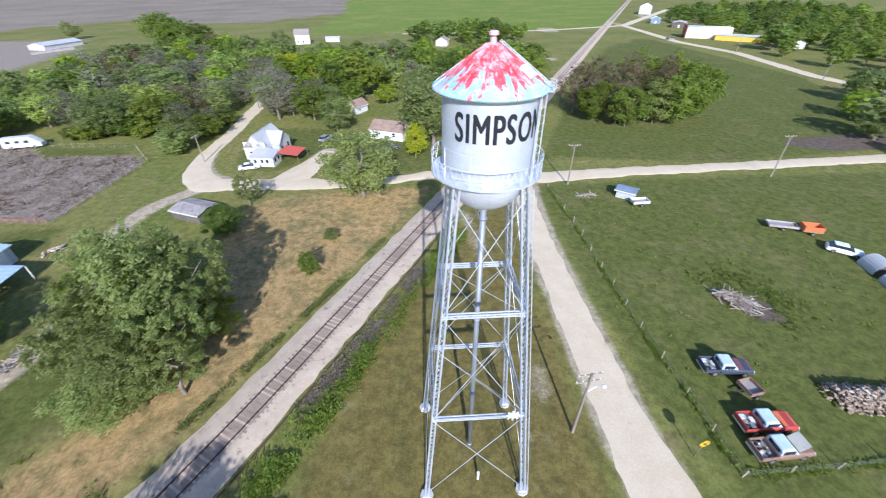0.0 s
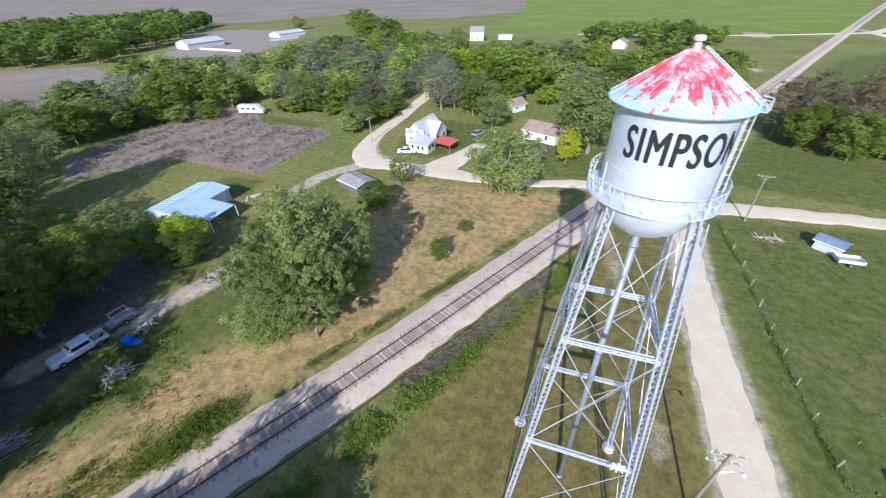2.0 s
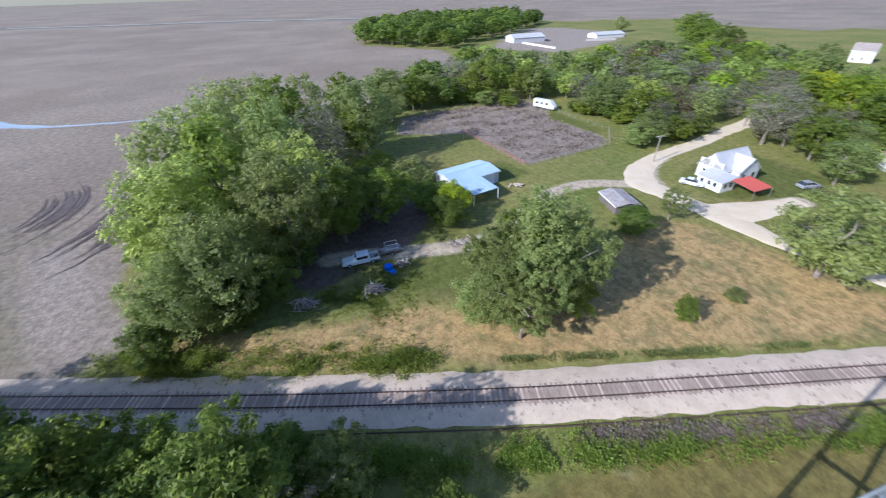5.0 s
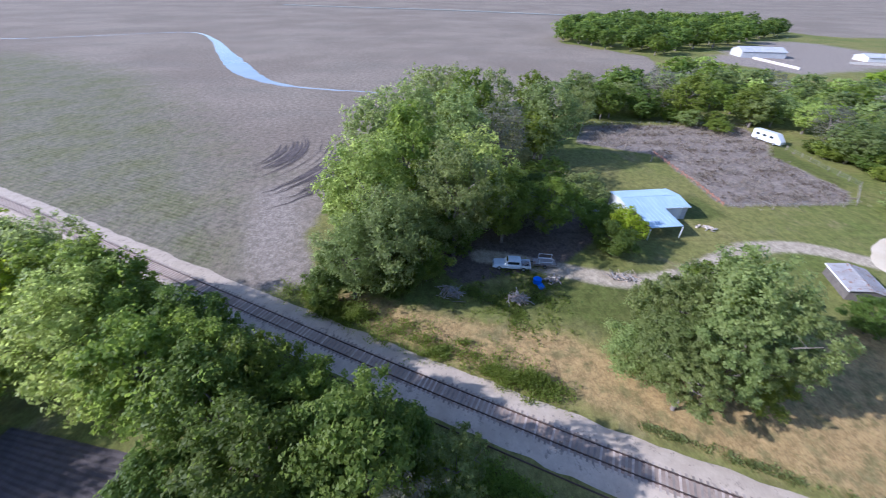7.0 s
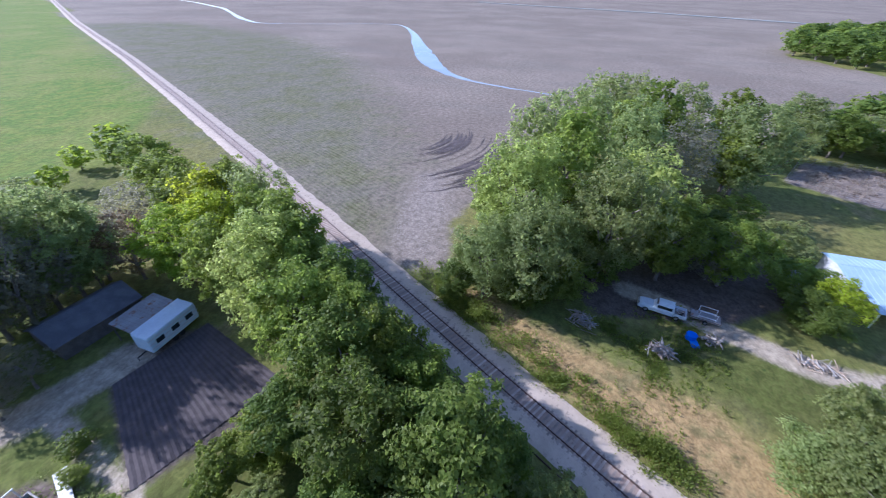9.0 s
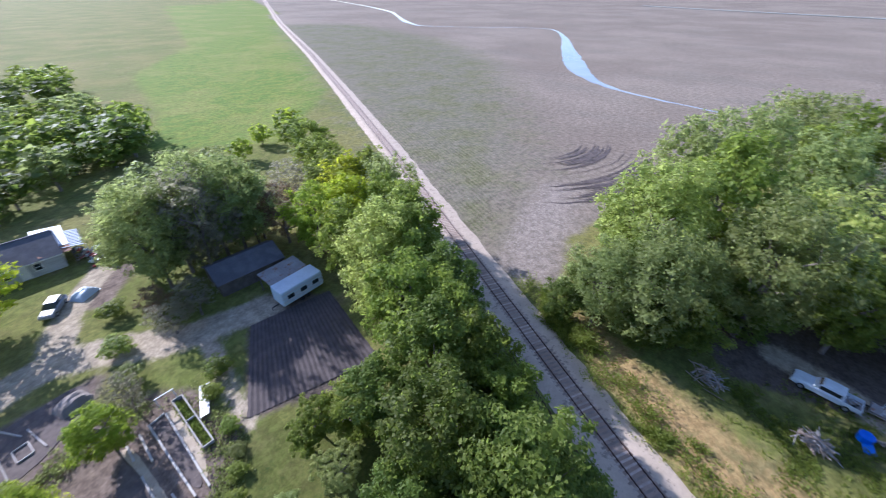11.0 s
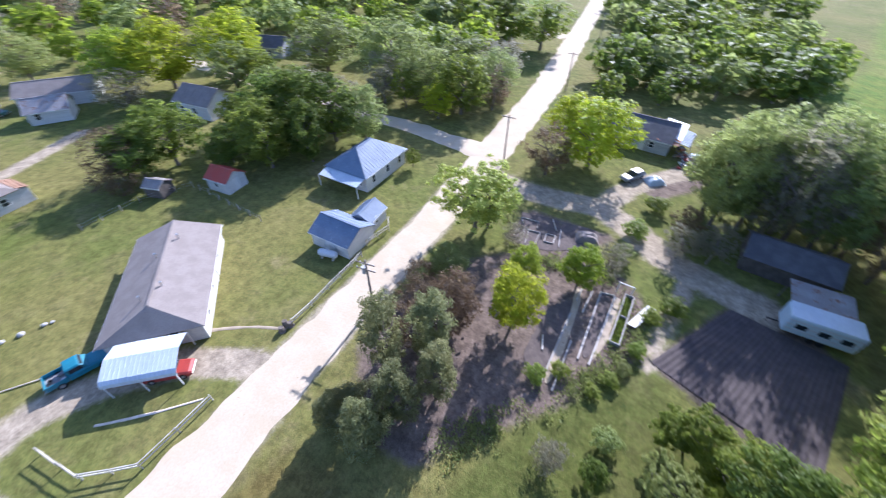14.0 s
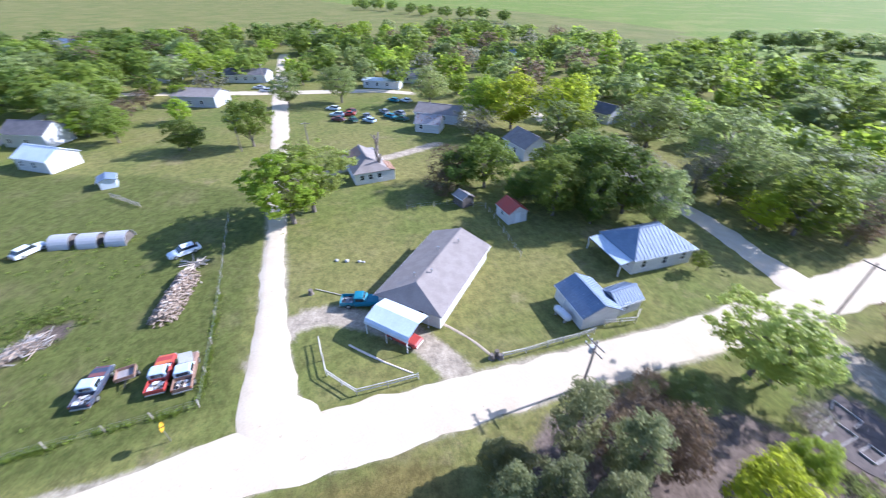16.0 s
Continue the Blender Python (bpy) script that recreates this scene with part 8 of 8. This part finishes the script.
# ridges of dark soil in the ploughed plot
M_SOIL = worn("dark garden soil", (0.072, 0.057, 0.056), (0.102, 0.082, 0.079), 0.95, scale=1.0, fine=8.0, bump=0.6)
plot = thing("garden_plot", pose(-10.8, -32.0, 0), "dark ploughed ridges of bare garden soil", "garden plot")
for k in range(24):
    a, b = Vector((-0.58 * k, 0.18 * k)), Vector((-6.6 - 0.44 * k, -12.0 + 0.08 * k))
    d = (b - a).normalized()
    s = Vector((-d.y, d.x))
    n = 24
    verts, faces = [], []
    for i in range(n + 1):
        q = a.lerp(b, i / n) + s * 0.10 * noise.noise((i * 0.7, k * 3.1, 0))
        hgt = 0.085 + 0.04 * noise.noise((i * 1.3, k, 4))
        verts += [(q.x - s.x * 0.3, q.y - s.y * 0.3, 0.015), (q.x, q.y, hgt), (q.x + s.x * 0.3, q.y + s.y * 0.3, 0.012)]
        if i < n:
            faces += [(3 * i, 3 * i + 1, 3 * i + 4, 3 * i + 3), (3 * i + 1, 3 * i + 2, 3 * i + 5, 3 * i + 4)]
    me = bpy.data.meshes.new("ridge")
    me.from_pydata(verts, [], faces)
    me.materials.append(M_SOIL)
    ob = new("ridge", me)
    ob.parent = plot

# curved tractor ruts in the field
verts, faces = [], []
rng = np.random.default_rng(12)
for k in range(120):
    group = k % 4
    r0 = rng.uniform(18.5, 26.0) if group == 0 else rng.uniform(33.0, 43.0) if group < 3 else rng.uniform(18.0, 46.0)
    mid, half = ((84, 22), (66, 17), (72, 16), (76, 26))[group]
    mid, half = mid + rng.normal() * 7, half * rng.uniform(0.35, 1.1)
    wide = 0.07 if group == 3 else rng.uniform(0.08, 0.30)
    n = 26
    for i in range(n + 1):
        a = radians(mid + half * (2 * i / n - 1))
        w = wide * math.sin(math.pi * i / n) * (1 + 0.6 * noise.noise((i * 0.8, k * 2.3, 2))) + 0.02
        base = len(verts)
        for q in (-w, w):
            rr = r0 + q + 0.35 * noise.noise((i * 0.3, k, 9))
            verts.append((-104 + rr * math.cos(a), -58 + rr * math.sin(a), 0.035 + 0.0004 * k))
        if i < n:
            faces.append((base, base + 1, base + 3, base + 2))
me = bpy.data.meshes.new("tractor_ruts")
me.from_pydata(verts, [], faces)
me.materials.append(worn("dark turned earth", (0.085, 0.064, 0.058), (0.135, 0.105, 0.092), 0.95))
tagged(new("tractor_ruts", me), "dark curved tractor ruts in pale soil", "ruts", kind="stuff")

# white boards and a parked trailer at the woods' edge
for a, b in (((-258, 204), (-221, 203)), ((-240, 250), (-232, 272))):
    board("board_fence", a, b, M_PLANK, "long white board fence in a farmyard", 0.3, 1.3, "fence", "farmyard fences")
house("trailer_home", -87, 122, 30, 7.0, 2.6, 2.4, 2.7, M_TIN_WHITE, M_WHITE_WALL, "small white trailer home beside woods", "trailer", over=0.08)

# creek across the far field
n = Nodes("creek water", 0.08)
n.bsdf.inputs["Specular IOR Level"].default_value = 0.7
n.bump(n.noise(0.6, 3), 0.15, 0.05)
M_WATER = n.color(n.mix(n.span(n.noise(0.02), 0.3, 0.7), (0.24, 0.26, 0.29), (0.34, 0.35, 0.36)))
strip("creek", [(-168, -16, 1.2), (-171, -29, 1.4), (-177, -52, 2.2), (-187, -68, 4.5), (-205, -83, 9), (-225, -95, 12), (-268, -119, 9.5), (-322, -147, 5.5), (-366, -174, 2.4), (-386, -192, 2), (-382, -215, 1.8), (-358, -248, 1.8), (-338, -281, 1.8), (-330, -311, 3), (-357, -356, 7), (-400, -410, 4), (-458, -483, 6), (-529, -610, 5), (-712, -1005, 5), (-900, -1400, 5)],
      [(-1, -0.02), (-0.8, 0.03), (0, 0.04), (0.8, 0.03), (1, -0.02)], M_WATER, "shallow pale creek winding across a field", "creek", ragged=0.5, step=4)
strip("creek_branch", [(-880, -260, 6), (-830, -160, 6), (-791, -55, 6), (-751, 57, 6), (-649, 229, 6), (-600, 330, 5)], [(-1, -0.02), (-0.8, 0.03), (0, 0.04), (0.8, 0.03), (1, -0.02)], M_WATER, "narrow pale ditch across the far field", "creek", ragged=0.5, step=6)
strip("creek_bank", [(-862, -264, 18), (-813, -162, 18), (-775, -58, 20), (-736, 50, 20), (-636, 221, 16), (-588, 326, 14)], [(-1, -0.02), (-0.7, 0.12), (0, 0.2), (0.7, 0.12), (1, -0.02)], worn("dark bank grass", (0.085, 0.078, 0.058), (0.13, 0.115, 0.085), 0.95, scale=0.15, fine=1.5), "dark weedy bank beside a ditch", "bank", ragged=2.0, step=6)

fence("wire_fence", [(-99.5, 59), (-108.5, 42), (-124.5, 49.5), (-124, 80), (-121, 100)], "wire pen fence on old crooked posts", 1.4, 3.0, (0.4, 0.8, 1.15), M_POLE, rail_r=0.012, wires=True)
fence("wire_fence", [(-107, 98), (-93, 97), (-78.4, 96)], "pale wire pen fence beside woods", 1.4, 3.0, (0.4, 0.8, 1.15), M_POLE, rail_r=0.012, wires=True)
for px, py in ((-80, 66), (-86, 74), (-92, 66), (-97, 78), (-104, 70), (-88, 84), (-78, 78), (-110, 82), (-100, 88), (-94, 56), (-104, 54)):
    t = thing("post", pose(px, py, 0, 0, 0, px * 7), "old crooked wooden post in a weedy pen", "post", "pen posts")
    bm = bmesh.new()
    tube(bm, (0, 0, -0.05), (0.12, 0.05, 1.9), 0.09, 0.07, n=7)
    part("shaft", bm, M_POLE, t)
PEN_ROWS = [(-73.5, 63), (-73.5, 86), (-80, 89), (-80, 63), (-87, 64), (-87, 88), (-94, 88), (-94, 64), (-101, 63), (-101, 90), (-108, 94), (-108, 48), (-115, 50), (-115, 95), (-121, 95), (-121, 54)]
brush_along("pen_brush", PEN_ROWS, 4.2, 3600, "straw", 0.8, 51, "dry grey brush filling a fenced pen")
brush_along("pen_weeds", PEN_ROWS, 4.2, 1300, "brown", 0.8, 52, "russet dry weeds in a fenced pen")
brush_along("meadow_tufts", [(28, 30), (36, 50), (50, 40), (60, 30), (45, 60), (30, 60)], 16.0, 260, "green", 0.13, 53, "grass tufts scattered over a meadow")

t = thing("motor_home", pose(-108, 97.4, 0, 0, 0, 14), "white motor home parked beside woods", "motor home")
bm = bmesh.new()
loft(bm, [section(-4.2, 1.2, 0.5, 2.9, 0.2), section(2.2, 1.2, 0.5, 3.0, 0.2), section(3.2, 1.15, 0.5, 2.2, 0.2), section(4.2, 1.05, 0.5, 1.3, 0.2)])
body = part("body", bm, M_WHITE, t)
for wx in (-3.2, -1.2, 0.8):
    bm = bmesh.new()
    box(bm, wx, -1.24, 1.6, wx + 1.1, -1.18, 2.2, 0.02)
    part("window", bm, M_GLASS, body)
for wx, s in product((2.6, -2.4), (-1, 1)):
    wheel(t, wx, s * 1.08, 0.42, 0.26)


# ---- smaller things round the houses ----
for cx, cy, cr, col, lb in ((-1.5, -67.0, 60, P_GREY, "dusty grey car on a garden drive"), (126.5, -1.5, 70, P_SKY, "pale old car in a junk yard"), (129.4, -6.1, 30, P_MAROON, "rusty maroon car in a junk yard"), (125.9, -16.4, 20, P_GREY, "grey car wreck in a junk yard"),
                            (134, -0.5, 60, P_TRUCK_WHITE, "white car in a junk yard"), (139.7, -21.6, 40, P_TEAL, "blue car beside a mobile home"), (138, -25.7, 40, P_TRUCK_WHITE, "white car beside a mobile home"), (70.7, -244.6, 10, P_TRUCK_WHITE, "white car alone in a far meadow")):
    sedan("car", cx, cy, cr, col, lb, wagon=True)

t = thing("dead_tree", pose(76.6, -8.9, 0), "bare broken grey tree trunk behind a house", "dead tree")
bm = bmesh.new()
tube(bm, (0, 0, -0.1), (0.1, 0, 3.2), 0.5, 0.4, 10)
tube(bm, (0.1, 0, 3.1), (0.7, 0.5, 6.4), 0.38, 0.22, 9)
tube(bm, (0.1, 0, 3.0), (-0.9, -0.4, 5.6), 0.3, 0.16, 8)
tube(bm, (0.4, 0.2, 4.8), (1.5, -0.3, 5.9), 0.16, 0.07, 7)
part("trunk", bm, M_BARK, t)

for sx, sy, sr in ((47.6, 1.5, 0.3), (47.1, 0.0, 0.34), (46.5, -1.9, 0.28), (46.2, -2.5, 0.22)):
    t = thing("stone", pose(sx, sy, 0, 0, 0, sx * 40), "pale grey field stone lying on the lawn", "stone", "lawn stones")
    bm = bmesh.new()
    bmesh.ops.create_icosphere(bm, subdivisions=2, radius=sr)
    for v in bm.verts:
        v.co *= 1 + 0.25 * noise.noise(v.co * 3 + Vector((sx, sy, 0)))
        v.co.z = max(v.co.z * 0.7 + sr * 0.4, 0)
    part("body", bm, M_CONCRETE, t)

t = thing("fallen_pipe", pose(41.5, 4.6, 0), "long pale pipe lying on grass toward a truck", "pipe")
bm = bmesh.new()
tube(bm, (0, 0, 0.1), (-2.4, -3.8, 0.08), 0.06, n=8)
part("pipe", bm, M_LOG_PALE, t)

# patched roof, rusty awning and sheets at the low garden house
t = thing("roof_sheet", pose(-4.5, -83.0, 0, 0, 0, -3), "pale patched metal porch roof with a rust orange edge", "porch")
bm = bmesh.new()
slab(bm, [(-2.2, -4.2, 3.0), (1.6, -4.2, 3.4), (1.6, 3.6, 3.3), (-2.2, 3.6, 2.9)], 0.06)
part("sheet", bm, M_TIN_WHITE, t)
bm = bmesh.new()
slab(bm, [(-2.2, 3.7, 2.85), (1.6, 3.7, 3.2), (1.6, 5.0, 2.7), (-2.2, 5.0, 2.4)], 0.05)
part("awning", bm, paint("rust orange sheet", (0.52, 0.20, 0.09), 0.5), t)
for px, py in ((-2.1, -4.0), (-2.1, 3.4), (-2.1, 4.85), (1.5, 4.85)):
    bm = bmesh.new()
    box(bm, px - 0.05, py - 0.05, 0, px + 0.05, py + 0.05, 2.42)
    part("post", bm, M_DARK_WOOD, t)
for k, (tx, ty, tr, mat, lb) in enumerate(((-9.8, -79.6, 20, M_TIN_WHITE, "crumpled white sheet over garden junk"), (-12.0, -80.2, 70, M_TIN, "blue-grey sheet over garden junk"), (-4.9, -67.8, 35, M_TIN_WHITE, "white sheet metal box beside the drive"), (0.5, -47.6, 20, M_SHINGLE, "grey tarpaulin over a garden heap"))):
    t = thing("covered_heap", pose(tx, ty, 0, 0, 0, tr), lb, "covered heap")
    bm = bmesh.new()
    bmesh.ops.create_grid(bm, x_segments=12, y_segments=10, size=1.0)
    for v in bm.verts:
        d = max(abs(v.co.x), abs(v.co.y))
        v.co = Vector((v.co.x * 1.5, v.co.y * 1.1, (0.02 if d > 0.95 else 0.95 * (1 - d**3)) + (0.0 if d > 0.95 else 0.22 * noise.noise((v.co.x * 2.3, v.co.y * 2.3, k * 5.0)))))
    bmesh.ops.solidify(bm, geom=bm.faces[:], thickness=0.02)
    part("sheet", bm, mat, t)
pile("rubbish_heap", "coloured rubbish and crates outside a house", "rubbish pile", [(-7, -82), (-8.5, -76), (-10, -73)], 1.4, 0.8, 70, [shared_log(0.7, 0.22, P_RED, 4), shared_log(0.6, 0.25, M_WHITE, 4), shared_log(0.8, 0.2, P_BLUE, 6), shared_log(0.5, 0.3, M_DARK, 4)], 61, "crate")
t = thing("dead_tree", pose(86.8, -9.7, 0), "bare grey forked trunk of a dead tree", "dead tree")
bm = bmesh.new()
for a, b, ra, rb in (((0, 0, -0.1), (0.1, 0.1, 3.6), 0.42, 0.34), ((0.1, 0.1, 3.5), (-0.5, 0.5, 6.2), 0.30, 0.20), ((0.1, 0.1, 3.5), (0.7, -0.6, 6.4), 0.28, 0.18), ((-0.25, 0.3, 5.0), (-1.0, 1.3, 6.6), 0.17, 0.10)):
    tube(bm, Vector(a), Vector(b), ra, rb, 9)
part("trunk", bm, M_BARK, t, "", True)
brush_along("seedlings", [(-6.9, -32.6), (-6.9, -39.4)], 0.6, 150, "dark", 0.3, 62, "fresh green seedlings in a cold frame", -1.0)
brush_along("garden_weeds", [(3, -14), (-2, -21), (-6, -27), (-9, -32), (-9, -38), (-4, -42), (6, -40)], 2.0, 900, "olive", 0.5, 63, "weeds and low green plants round garden beds")
brush_along("lawn_weeds", [(-52, 12), (-45, 16), (-42, 12), (-46, 4), (-38, 14)], 4.5, 800, "green", 0.14, 64, "green weed patches on dry grass")


# ---- sleepers: many alike pieces, last ----
TIE = bmesh.new()
box(TIE, -0.11, -1.3, 0.06, 0.11, 1.3, 0.252)
TIE = mesh_of("sleeper", TIE, M_TIE)
line = resampled([(x, y, 0) for x, y, _ in RAILWAY], 0.56)
heading = np.degrees(np.arctan2(*np.gradient(line[:, :2], axis=0).T[::-1]))
near_track = thing("sleepers", pose(0, 0, 0), "weathered grey-brown wooden railway sleepers in ballast", "sleepers", kind="structure")
verts, faces, made = [], [], 0
for (x, y, _), a in zip(line, heading):
    m = pose(x, y, 0, 0, 0, a + random.uniform(-1.5, 1.5))
    if -38 < y < 82 and made < 300:
        ob = new("sleeper", TIE)
        ob.parent = near_track
        ob.matrix_local = m
        made += 1
    elif -300 < y < 420:
        base = len(verts)
        verts += [tuple(m @ v.co) for v in TIE.vertices]
        faces += [tuple(base + i for i in p.vertices) for p in TIE.polygons]
me = bpy.data.meshes.new("far_sleepers")
me.from_pydata(verts, [], faces)
me.materials.append(M_TIE)
tagged(new("far_sleepers", me), "weathered wooden railway sleepers farther along the track", "sleepers", kind="stuff")
